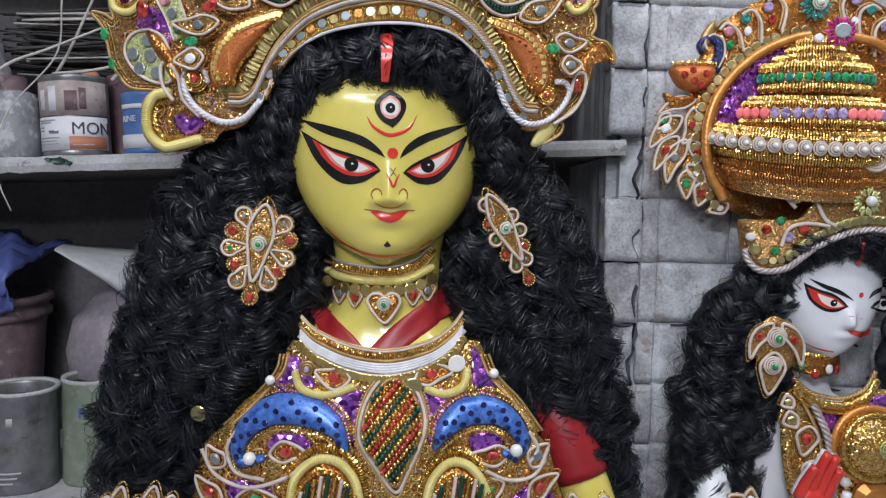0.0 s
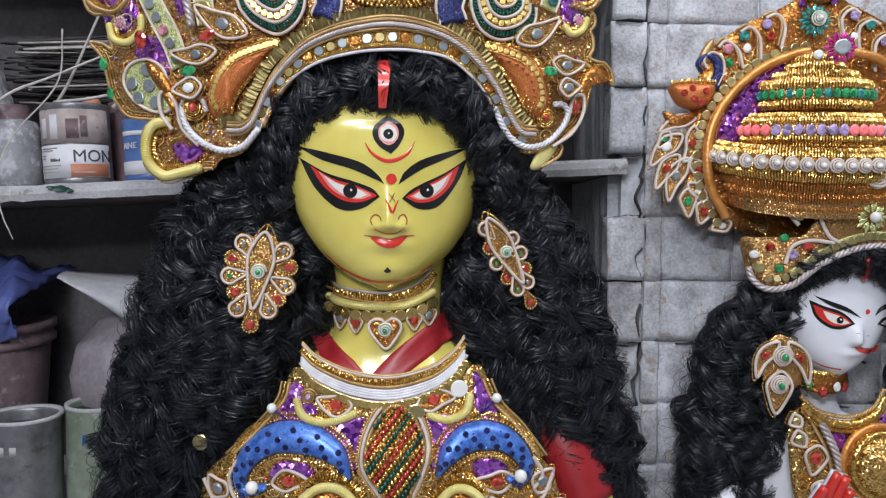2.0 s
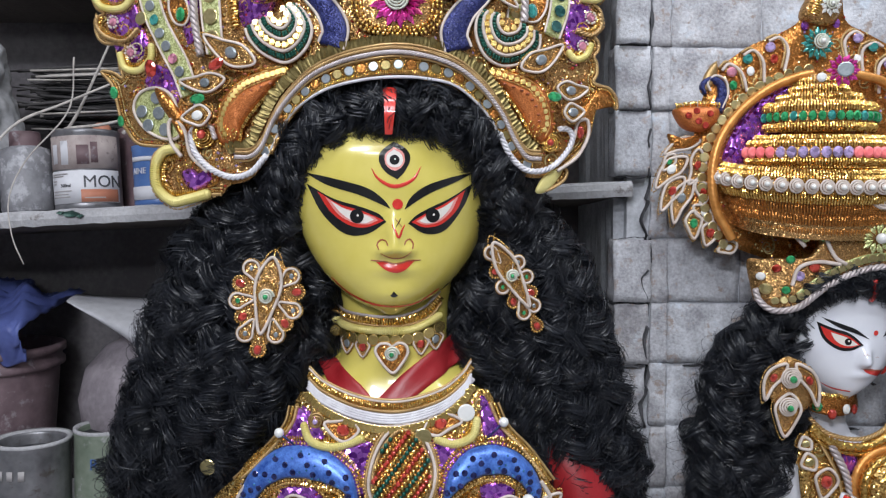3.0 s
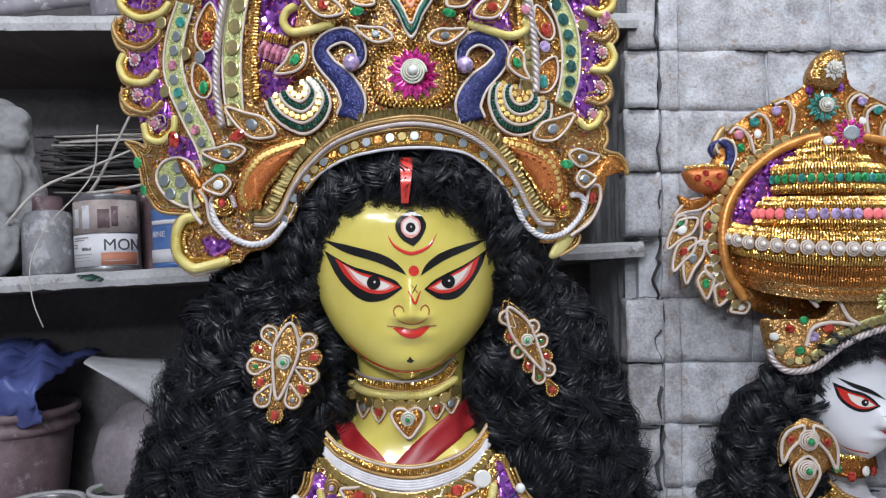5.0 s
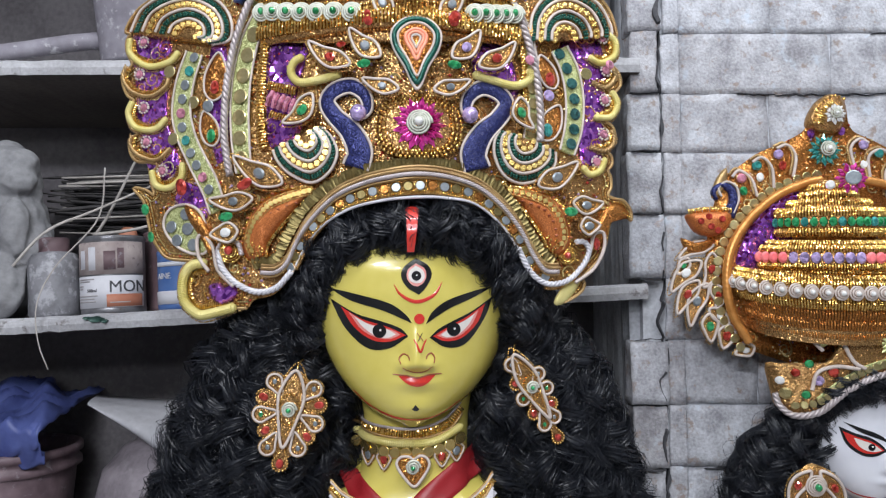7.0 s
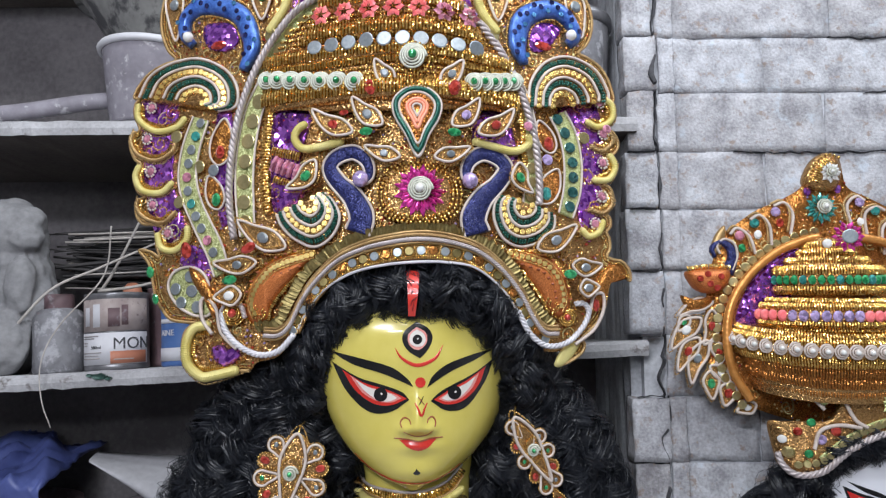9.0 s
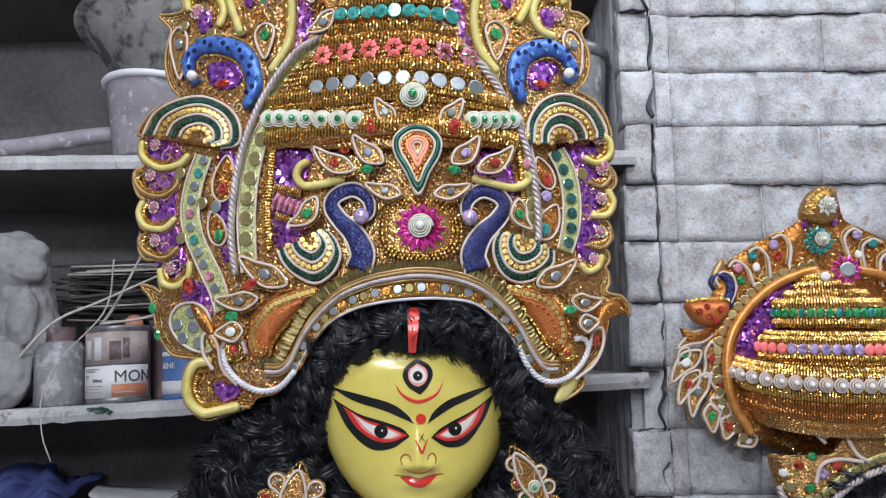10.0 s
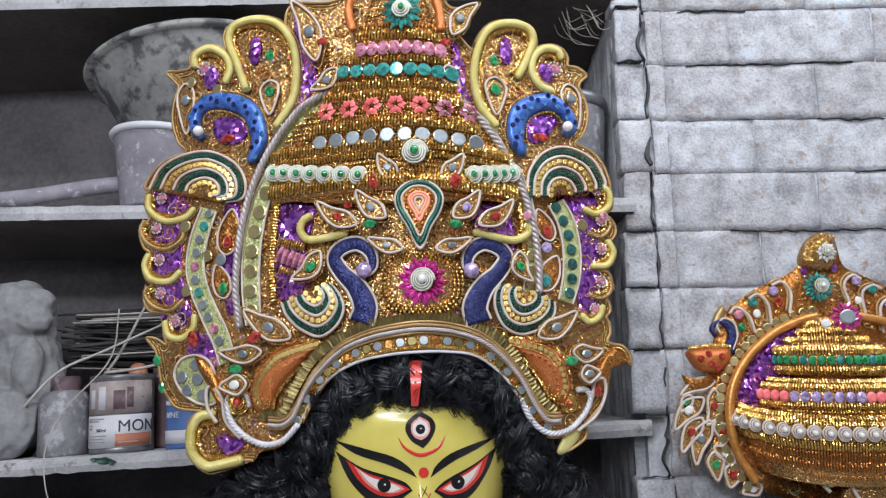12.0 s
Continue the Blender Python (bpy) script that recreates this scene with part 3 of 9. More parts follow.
face_patch(statue, [(-0.1253, 1.5185), (-0.09488, 1.5116), (-0.06164, 1.5024), (-0.04529, 1.4912), (-0.03862, 1.4822)], [(-0.1253, 1.5185), (-0.1006, 1.5052), (-0.06983, 1.4958), (-0.05071, 1.4878), (-0.03862, 1.4822)], 1)
face_patch(statue, [(0.04459, 1.5206), (0.02016, 1.514), (-0.004624, 1.5047), (-0.01918, 1.4932), (-0.02499, 1.4816)], [(0.04459, 1.5206), (0.02315, 1.5087), (0.001023, 1.4985), (-0.01365, 1.4896), (-0.02499, 1.4816)], 1)
# the upright eye on the brow
face_patch(statue, [(-0.03553, 1.5477), (-0.04707, 1.5383), (-0.04955, 1.5285), (-0.04343, 1.518), (-0.03196, 1.5109)], [(-0.03553, 1.5477), (-0.02339, 1.5405), (-0.01937, 1.5309), (-0.02453, 1.5188), (-0.03196, 1.5109)], 1)
face_patch(statue, [(-0.03533, 1.5421), (-0.04321, 1.5352), (-0.04359, 1.5266), (-0.03916, 1.5209), (-0.03373, 1.5189)], [(-0.03533, 1.5421), (-0.02654, 1.537), (-0.02473, 1.5285), (-0.02838, 1.5219), (-0.03373, 1.5189)], 3, 0.0010)
face_patch(statue, [(-0.03525, 1.5399), (-0.04157, 1.5342), (-0.04197, 1.5267), (-0.03813, 1.5231), (-0.03379, 1.5222)], [(-0.03525, 1.5399), (-0.02812, 1.5353), (-0.02635, 1.5284), (-0.02949, 1.5234), (-0.03379, 1.5222)], 4, 0.0013)
face_spot(statue, (-0.03447, 1.5296), 0.0048, 1, 0.0017)
face_spot(statue, (-0.03395, 1.5302), 0.0008, 4, 0.0021)
face_line(statue, [(-0.05699, 1.5213), (-0.0498, 1.5108), (-0.03456, 1.5039), (-0.0173, 1.5105), (-0.008891, 1.5239)], 0.0019, 2, 0.9)
face_spot(statue, (-0.03162, 1.4868), 0.0052, 2)
face_line(statue, [(-0.03703, 1.4668), (-0.03351, 1.4609), (-0.03014, 1.4539), (-0.02722, 1.4612), (-0.02469, 1.4668)], 0.0011, 2)
face_line(statue, [(-0.03395, 1.4729), (-0.03058, 1.4687), (-0.0273, 1.4644)], 0.0005, 5)
face_line(statue, [(-0.02858, 1.4732), (-0.03058, 1.4687), (-0.03309, 1.4642)], 0.0005, 1)
face_line(statue, [(-0.04991, 1.4419), (-0.05195, 1.4473), (-0.04815, 1.4518), (-0.04292, 1.4503), (-0.04099, 1.4459)], 0.0008, 5, 0.3)
face_line(statue, [(-0.01707, 1.4427), (-0.01671, 1.4483), (-0.02011, 1.4526), (-0.02381, 1.4503), (-0.02475, 1.4469)], 0.0008, 5, 0.3)
face_line(statue, [(-0.04867, 1.4386), (-0.04, 1.4344), (-0.03285, 1.4335), (-0.02515, 1.4348), (-0.01806, 1.4399)], 0.0006, 5)
face_patch(statue, [(-0.05289, 1.4296), (-0.04341, 1.4298), (-0.03338, 1.4273), (-0.02464, 1.4303), (-0.01583, 1.4304)], [(-0.05289, 1.4296), (-0.04377, 1.4221), (-0.0338, 1.4189), (-0.02445, 1.4219), (-0.01583, 1.4304)], 2)
face_line(statue, [(-0.05851, 1.4316), (-0.04562, 1.4303), (-0.0334, 1.4279), (-0.02134, 1.4309), (-0.009198, 1.4317)], 0.0010, 5, 0.5)
face_patch(statue, [(-0.03592, 1.4007), (-0.03756, 1.3979), (-0.03923, 1.3961), (-0.03701, 1.3944), (-0.03589, 1.3944)], [(-0.03592, 1.4007), (-0.03366, 1.3979), (-0.03199, 1.3962), (-0.03422, 1.3944), (-0.03589, 1.3944)], 1)
face_line(statue, [(-0.1015, 1.4127), (-0.08152, 1.396), (-0.05047, 1.3849), (-0.01672, 1.3859), (0.009065, 1.4008)], 0.0013, 2)
statue_ob = statue.link("goddess_statue", SLOTS)
tagged(statue_ob, "glossy yellow painted clay goddess statue with large painted eyes", "statue")


# ---- ornament helpers: everything lies on a curved front face ----
orn = random.Random(11)


def twisted(line, r, closed):
    """Three strands wound into a rope."""
    p = np.array(line)
    t = np.gradient(p, axis=0)
    t /= np.linalg.norm(t, axis=1)[:, None] + 1e-12
    side = np.cross(t, (0.03, -1.0, 0.05))
    side /= np.linalg.norm(side, axis=1)[:, None] + 1e-12
    out = np.cross(side, t)
    far = np.arange(len(p)) * 0.55 * r
    s = Sculpt()
    for k in range(3):
        a = far / (r * 4.6) * 2 * math.pi + k * 2 * math.pi / 3
        s.add(*tube(p + r * 0.50 * (np.cos(a)[:, None] * side + np.sin(a)[:, None] * out), r * 0.56, 6))
    return s.v, s.f


def cord(surf, pts, r, material, parent, h=0.0, rope=0.16, closed=False, label="", name="cord", taper=0.0):
    if material in (M_SILVER_CORD, M_BROWN_CORD, M_BRAID) and r >= 0.0016:
        return link(name, *twisted(on(surf, curve(pts, closed=closed, step=r * 0.55), h + r * 0.7), r, closed), material, parent, label)
    if material is M_YELLOW_CORD:
        line = on(surf, curve(pts, closed=closed, step=0.0010), h + r * 0.7)
        end = np.minimum(np.arange(len(line)), np.arange(len(line))[::-1]) * 0.001 / r
        return link(name, *tube(line, r * np.sqrt(np.clip(1 - (1 - np.clip(end, 0, 1)) ** 2, 0.02, 1)), 12, 0.0, 1.9, closed, taper, 0.055), material, parent, label, smooth=False)
    flat = curve(pts, closed=closed, step=max(0.0009, r * 0.36))
    return link(name, *tube(on(surf, flat, h + r * 0.7), r, 12 if r > 0.0022 else 6, rope * 0.55, 1.9, closed, taper), material, parent, label)


def beads(surf, pts, r, material, parent, h=0.0, gap=2.1, closed=False, label="", name="bead", long=1.0):
    """A row of small beads, joined: too small to pick apart."""
    flat = curve(pts, closed=closed, step=0.001)
    n = max(2, int(len(flat) * 0.001 / (r * gap)))
    s = Sculpt()
    for i in np.linspace(0, len(flat) - 1, n).astype(int):
        x, z = flat[i]
        s.add(*ball((x, surf(x, z) - h - r * 0.5, z), r * orn.uniform(0.88, 1.08), 5, 3, long))
    return tagged(s.link(name, material, parent, label), kind="stuff")


def bugles(surf, pts, length, material, parent, h=0.0, r=0.0013, label="", name="bugle_bead", lean=0.0):
    """A row of short tubes standing across a line, joined."""
    flat = curve(pts, step=0.0005)
    n = max(2, int(len(flat) * 0.0005 / (r * 2.05)))
    idx = np.linspace(1, len(flat) - 2, n).astype(int)
    s = Sculpt()
    for i in idx:
        t = flat[i + 1] - flat[i - 1]
        t = t / np.linalg.norm(t)
        up = np.array((-t[1], t[0])) + lean * t + orn.uniform(-0.08, 0.08) * t
        up = up if up[1] >= 0 or abs(t[1]) > 0.9 else -up
        a, b = flat[i] - up * length / 2, flat[i] + up * length / 2 * orn.uniform(0.9, 1.08)
        line = on(surf, [a, (a + b) / 2, b], h + orn.uniform(0, 0.0006)) - np.array([(0, 0, 0), (0, r * 1.3, 0), (0, 0, 0)])
        s.add(*tube(line, r, 5))
    return tagged(s.link(name, material, parent, label, smooth=False), kind="stuff")


def patch(surf, pts, material, parent, h=0.002, dome=0.0, rings=4, label="", name="panel", centre=None, base=0.0):
    """A filled outline with a rim, domed towards its middle."""
    out = curve(pts, n=max(20, len(pts) * 7), closed=True)
    c = np.array(centre) if centre else out.mean(0)
    n = len(out)
    v = list(on(surf, out, base)) + list(on(surf, out, h))
    for k in range(1, rings):
        q = 1 - k / rings
        v += list(on(surf, c + (out - c) * q, h + dome * math.sqrt(1 - q * q)))
    v += list(on(surf, [c], h + dome))
    f = []
    for i in range(rings):
        f += [(i * n + j, i * n + (j + 1) % n, (i + 1) * n + (j + 1) % n, (i + 1) * n + j) for j in range(n)]
    f += [(rings * n + j, rings * n + (j + 1) % n, len(v) - 1) for j in range(n)]
    return link(name, v, f, material, parent, label)


def band(surf, pts, widths, material, parent, h=0.001, dome=0.0, label="", name="ribbon", step=0.003):
    """A ribbon of changing width with a rounded back."""
    line = curve(pts, step=step)
    n = len(line)
    t = np.gradient(line, axis=0)
    t /= np.linalg.norm(t, axis=1)[:, None] + 1e-9
    side = np.stack([-t[:, 1], t[:, 0]], 1)
    w = np.interp(np.linspace(0, 1, n), np.linspace(0, 1, len(widths)), widths) / 2
    v = []
    for i in range(n):
        for k in (-1, -1, -0.75, -0.4, 0, 0.4, 0.75, 1, 1):
            x, z = line[i] + side[i] * w[i] * k
            v.append((x, surf(x, z) - h - dome * math.sqrt(max(0, 1 - k * k)), z))
        for e in (0, 8):
            x, y, z = v[i * 9 + e]
            v[i * 9 + e] = (x, surf(x, z), z)
    f = [(i * 9 + j, i * 9 + j + 1, i * 9 + j + 10, i * 9 + j + 9) for i in range(n - 1) for j in range(8)]
    f += [tuple(range(8, -1, -1)), tuple(range((n - 1) * 9, n * 9))]
    return link(name, v, f, material, parent, label)


def gem(surf, c, w, tall, material, parent, h=0.001, turn=0.0, drop=False, label="", name="gem"):
    """A cut stone: oval, or drop-shaped with its point up."""
    n, v = 12, []
    for q, up in ((1.0, 0.0), (1.0, 0.25), (0.62, 0.55)):
        for j in range(n):
            a = 2 * math.pi * j / n
            x, z = 0.5 * w * math.sin(a), 0.5 * tall * math.cos(a)
            if drop:
                x *= 1 - 0.75 * max(0.0, math.cos(a)) ** 1.5
                z *= 1.0 + 0.15 * max(0, math.cos(a))
            x, z = q * (x * math.cos(turn) - z * math.sin(turn)), q * (x * math.sin(turn) + z * math.cos(turn))
            x, z = x + c[0], z + c[1]
            v.append((x, surf(x, z) - h - up * min(w, tall) * 0.55, z))
    f = [(i * n + j, i * n + (j + 1) % n, (i + 1) * n + (j + 1) % n, (i + 1) * n + j) for i in range(2) for j in range(n)]
    f.append(tuple(range(2 * n, 3 * n)))
    return link(name, v, f, material, parent, label, smooth=False)


def disc(surf, c, r, material, parent, h=0.001, label="", name="mirror_disc"):
    """A thin round sequin or mirror, never quite flat."""
    tx, tz = orn.uniform(-0.16, 0.16), orn.uniform(-0.16, 0.16)
    y = surf(*c) - h
    gx = (surf(c[0] + 0.003, c[1]) - surf(c[0] - 0.003, c[1])) / 0.006 + tx
    n, v = 14, []
    for q, up in ((1.0, 0.0), (1.0, 0.0008), (0.86, 0.0014)):
        for j in range(n):
            a = 2 * math.pi * j / n
            dx, dz = r * q * math.cos(a), r * q * math.sin(a)
            v.append((c[0] + dx, y - up + gx * dx + tz * dz, c[1] + dz))
    f = [(i * n + j, i * n + (j + 1) % n, (i + 1) * n + (j + 1) % n, (i + 1) * n + j) for i in range(2) for j in range(n)]
    f.append(tuple(range(2 * n, 3 * n)))
    return link(name, v, f, material, parent, label, smooth=False)


def pearl(surf, c, r, parent, material=M_PEARL, h=0.0, label="", name="pearl"):
    return link(name, *ball((c[0], surf(*c) - h - r * 0.6, c[1]), r, 14, 8), material, parent, label)


def coil(surf, c, r, material, parent, eye=M_EMERALD, h=0.0, label=""):
    """A rosette of wound cord with a stone in the middle."""
    t = np.linspace(0, 1, int(26 + r * 9000))
    a = t * 2 * math.pi * max(2.2, r / 0.0028)
    q = r * (1 - 0.86 * t)
    line = [(c[0] + k * math.cos(b), surf(*c) - h - 0.001 - 0.55 * r * u, c[1] + k * math.sin(b)) for k, b, u in zip(q, a, t)]
    ob = link("rosette", *tube(line, 0.0013, 5, 0.15), M_THREAD if material is M_SILVER_CORD else material, parent, label)
    link("rosette_stone", *ball((c[0], surf(*c) - h - 0.56 * r - 0.001, c[1]), r * 0.36, 8, 5), eye, ob)
    return ob


def bloom(surf, c, r0, r1, n, material, parent, h=0.002, label="", name="flower"):
    """A flower of narrow foil petals, joined."""
    s = Sculpt()
    for layer, (q, lift, off) in enumerate(((1.0, 0.0, 0.0), (0.82, 0.002, 0.5))):
        for j in range(n):
            a = 2 * math.pi * (j + off) / n
            d, e = np.array((math.cos(a), math.sin(a))), np.array((-math.sin(a), math.cos(a)))
            w = math.pi * r1 * q / n * 0.95
            flat = [c + d * r0 * 0.8, c + d * (r0 + (r1 * q - r0) * 0.6) + e * w * 0.5, c + d * r1 * q, c + d * (r0 + (r1 * q - r0) * 0.6) - e * w * 0.5]
            mid = c + d * (r0 + (r1 * q - r0) * 0.5)
            v = list(on(surf, flat, h + lift)) + [np.array((mid[0], surf(*c) - h - lift - 0.0022, mid[1]))]
            s.add(v, [(0, 1, 4), (1, 2, 4), (2, 3, 4), (3, 0, 4)])
    return s.link(name, material, parent, label, smooth=False)


def leaf(surf, a, b, wide, parent, fill=M_COPPER, edge=M_WHITE_CORD, stone_m=None, h=0.001, bend=0.0, r=0.0014):
    """A pointed leaf of cord round a glitter ground, from its root a to its tip b, with a stone."""
    a, b = np.array(a), np.array(b)
    d = b - a
    e = np.array((-d[1], d[0])) / (np.linalg.norm(d) + 1e-9)
    m1, m2 = a + d * 0.3 + e * bend * 0.7, a + d * 0.65 + e * bend
    out = [a, m1 + e * wide * 0.5, m2 + e * wide * 0.36, b, m2 - e * wide * 0.36, m1 - e * wide * 0.5]
    p = patch(surf, out, fill, parent, h, name="leaf_panel")
    cord(surf, out, r, edge, p, h, closed=True, name="leaf_edge")
    c0 = np.mean(out, 0)
    beads(surf, [tuple(c0 + (np.array(q) - c0) * 0.74) for q in out], 0.0009, M_SEED, p, h, closed=True, name="leaf_bead")
    beads(surf, [tuple(c0 + (np.array(q) - c0) * 1.20) for q in out], 0.0011, M_SEED, p, 0.001, closed=True, name="leaf_bead")
    if stone_m:
        gem(surf, m1 * 0.6 + m2 * 0.4, wide * 0.5, wide * 0.62, stone_m, p, h + 0.001, math.atan2(-d[0], d[1]))
    return p


def scroll(surf, pts, r, material, parent, eye=None, eye_r=0.006, foil=None, lining=True):
    """A C of thick cord lined with gold beads, round a small rosette."""
    cord(surf, pts, r, material, parent, 0.002, 0.10, label="")
    if lining:
        c = np.mean(pts, 0)
        inner = [np.array(p) + (c - np.array(p)) / (np.linalg.norm(c - np.array(p)) + 1e-6) * r * 1.75 for p in pts]
        bugles(surf, inner, 0.0050, M_GOLD_FINE, parent, 0.003, 0.0012)
        outer = [np.array(p) - (c - np.array(p)) / (np.linalg.norm(c - np.array(p)) + 1e-6) * r * 1.45 for p in pts]
        beads(surf, outer, 0.0011, M_BROWN_CORD, parent, 0.002)
    if eye:
        rim = [(eye[0] + eye_r * math.cos(a), eye[1] + eye_r * math.sin(a)) for a in np.arange(10) * math.pi / 5]
        beads(surf, rim, eye_r * 0.24, M_WHITE_CORD, parent, 0.004, closed=True)
        gem(surf, eye, eye_r * 1.5, eye_r * 1.5, M_ROSE, parent, 0.004)


def fan_tail(surf, outline, foot, parent, label):
    """A domed tail with nested arches of cord, beads and dark green chain."""
    body = patch(surf, outline, M_GOLD, parent, 0.003, 0.010, 6, label, "tail_panel", centre=foot)

    def lifted(x, z):
        return surf(x, z) - 0.003

    def risen(q):
        return lambda x, z: surf(x, z) - 0.0035 - 0.010 * math.sqrt(max(0.0, 1 - q * q))

    c = np.array(foot)
    for q, m, r in ((0.98, M_WHITE_CORD, 0.0021), (0.87, M_GREEN_CORD, 0.0027), (0.77, M_WHITE_CORD, 0.0021), (0.66, None, 0.0028), (0.55, M_WHITE_CORD, 0.0021), (0.45, M_GREEN_CORD, 0.0028), (0.34, M_WHITE_CORD, 0.0020), (0.24, None, 0.0022)):
        flat = [tuple(c + (np.array(p) - c) * q) for p in outline]
        if m is M_GREEN_CORD:
            for k in (-0.022, 0.022):
                beads(risen(q + k), [tuple(c + (np.array(p) - c) * (q + k)) for p in outline], 0.0019, m, body, 0.0, 1.7, name="chain_bead")
        elif m:
            cord(risen(q), flat, r * 0.85, m, body, 0.0, name="arch_cord")
        else:
            s = Sculpt()
            for x, z in curve(flat, step=0.0066):
                y = risen(q)(x, z)
                s.add(*block(x - 0.0027, x + 0.0027, y - 0.0030, y + 0.002, z - 0.0027, z + 0.0027, 0.0009))
            tagged(s.link("square_bead", M_COIN, body, smooth=False), kind="stuff")
            for k in (-0.05, 0.05):
                beads(risen(q + k), [tuple(c + (np.array(p) - c) * (q + k)) for p in outline], 0.0010, M_SEED, body, 0.0, name="arch_bead")
    return body


# ---- the tall crown ----
crown = thing("crown", "tall gold glitter crown with mirrors, cords and coloured stones", "crown")
wing_left = [(-0.2135, 1.4968), (-0.2269, 1.4965), (-0.2471, 1.492), (-0.2675, 1.4855), (-0.2806, 1.4923), (-0.2915, 1.5071), (-0.2961, 1.5221), (-0.2935, 1.5374), (-0.2853, 1.5448), (-0.274, 1.5472), (-0.2891, 1.5484), (-0.3112, 1.5515), (-0.3231, 1.5622), (-0.3332, 1.578), (-0.3385, 1.5973), (-0.3444, 1.6155), (-0.358, 1.6309), (-0.3424, 1.6284), (-0.3305, 1.6221), (-0.3354, 1.6372), (-0.3324, 1.6489), (-0.3268, 1.6552), (-0.3394, 1.6597), (-0.3534, 1.661), (-0.3627, 1.6695), (-0.3653, 1.6824), (-0.3604, 1.6902), (-0.3544, 1.6932), (-0.3636, 1.6998), (-0.3695, 1.7138), (-0.3673, 1.726), (-0.3606, 1.7317), (-0.3699, 1.7386), (-0.3767, 1.7524), (-0.3768, 1.7636), (-0.3692, 1.7699), (-0.3648, 1.7744), (-0.3725, 1.7906), (-0.3728, 1.8041), (-0.3676, 1.81), (-0.3752, 1.8137), (-0.3689, 1.8265), (-0.3554, 1.84), (-0.336, 1.8483), (-0.3196, 1.8519), (-0.3308, 1.8648), (-0.3393, 1.8841), (-0.3423, 1.9028), (-0.3403, 1.9209), (-0.3365, 1.9359), (-0.3394, 1.943), (-0.3546, 1.9599), (-0.3357, 1.9588), (-0.3213, 1.9608), (-0.3229, 1.9738), (-0.3163, 1.9824), (-0.3013, 1.9863), (-0.2854, 1.9833), (-0.2732, 1.9751), (-0.2765, 1.9913), (-0.271, 2.0051), (-0.2558, 2.011), (-0.2367, 2.0116), (-0.2139, 2.004), (-0.195, 1.9915), (-0.186, 1.981)]
crest = [(-0.1945, 1.9934), (-0.1844, 2.0167), (-0.1275, 2.012), (-0.1008, 2.0564), (-0.06073, 2.0989), (-0.01561, 2.0488), (-0.003363, 1.9948), (0.02875, 1.9948), (0.006, 1.9683)]
wing_right = [(0.0261, 1.9443), (0.0316, 1.962), (0.0423, 1.977), (0.0579, 1.9869), (0.0784, 1.9932), (0.0956, 1.9871), (0.1014, 1.9725), (0.099, 1.9634), (0.1068, 1.9673), (0.1205, 1.9717), (0.1334, 1.9695), (0.1402, 1.96), (0.1398, 1.9497), (0.1522, 1.9494), (0.1637, 1.9422), (0.1558, 1.9326), (0.1532, 1.9241), (0.1606, 1.9088), (0.1627, 1.8912), (0.1597, 1.8756), (0.154, 1.8641), (0.1449, 1.8535), (0.1555, 1.8495), (0.1697, 1.8425), (0.1801, 1.8299), (0.1866, 1.8131), (0.1876, 1.8042), (0.1836, 1.7995), (0.1878, 1.7951), (0.1887, 1.7848), (0.1822, 1.7737), (0.1746, 1.7688), (0.184, 1.767), (0.1909, 1.7581), (0.191, 1.7478), (0.1838, 1.7376), (0.1857, 1.733), (0.1873, 1.723), (0.1824, 1.7126), (0.1726, 1.7052), (0.1802, 1.6997), (0.1832, 1.6899), (0.1789, 1.6765), (0.1728, 1.6709), (0.1783, 1.6659), (0.1792, 1.6568), (0.1737, 1.6488), (0.177, 1.6431), (0.1777, 1.6308), (0.1736, 1.6217), (0.1819, 1.6181), (0.1926, 1.6164), (0.2014, 1.6068), (0.2021, 1.5952), (0.1945, 1.5997), (0.1852, 1.6008), (0.1771, 1.595), (0.173, 1.5849), (0.1699, 1.5674), (0.1621, 1.5513), (0.1498, 1.5387), (0.1406, 1.5299), (0.1437, 1.5244), (0.1406, 1.5155), (0.1282, 1.507), (0.1183, 1.5033), (0.1119, 1.5048), (0.1168, 1.5128)]
brow_edge = [(0.1185, 1.5168), (0.09303, 1.5194), (0.06927, 1.5562), (0.04565, 1.5885), (-0.001348, 1.6072), (-0.06488, 1.6076), (-0.1194, 1.5897), (-0.156, 1.5409), (-0.1808, 1.513), (-0.2054, 1.5057)]
sheet_out = wing_left + crest + wing_right + brow_edge


def sheet(outline, parent, surf, material, label):
    """The cut-out ground: a fine grid kept inside the outline, with thickness."""
    line = curve(outline, closed=True, step=0.003)
    bm = bmesh.new()
    vs = [bm.verts.new((x, 0, z)) for x, z in line]
    es = [bm.edges.new((a, b)) for a, b in zip(vs, vs[1:] + vs[:1])]
    bmesh.ops.triangle_fill(bm, use_beauty=True, edges=es)
    for k in np.arange(-0.36, 0.25, 0.012):
        bmesh.ops.bisect_plane(bm, geom=bm.verts[:] + bm.edges[:] + bm.faces[:], plane_co=(k, 0, 0), plane_no=(1, 0, 0))
    top = bmesh.ops.extrude_face_region(bm, geom=bm.faces[:])
    moved = {g for g in top["geom"] if isinstance(g, bmesh.types.BMVert)}
    for v in bm.verts:
        v.co.y = surf(v.co.x, v.co.z) + (0.0 if v in moved else 0.005)
    bm.verts.index_update()
    ob = link("base_sheet", [v.co for v in bm.verts], [[v.index for v in f.verts] for f in bm.faces], material, parent, label, smooth=False)
    bm.free()
    return ob


sheet(sheet_out, crown, crown_y, M_GOLD, "gold glitter card cut to a scrolled outline")

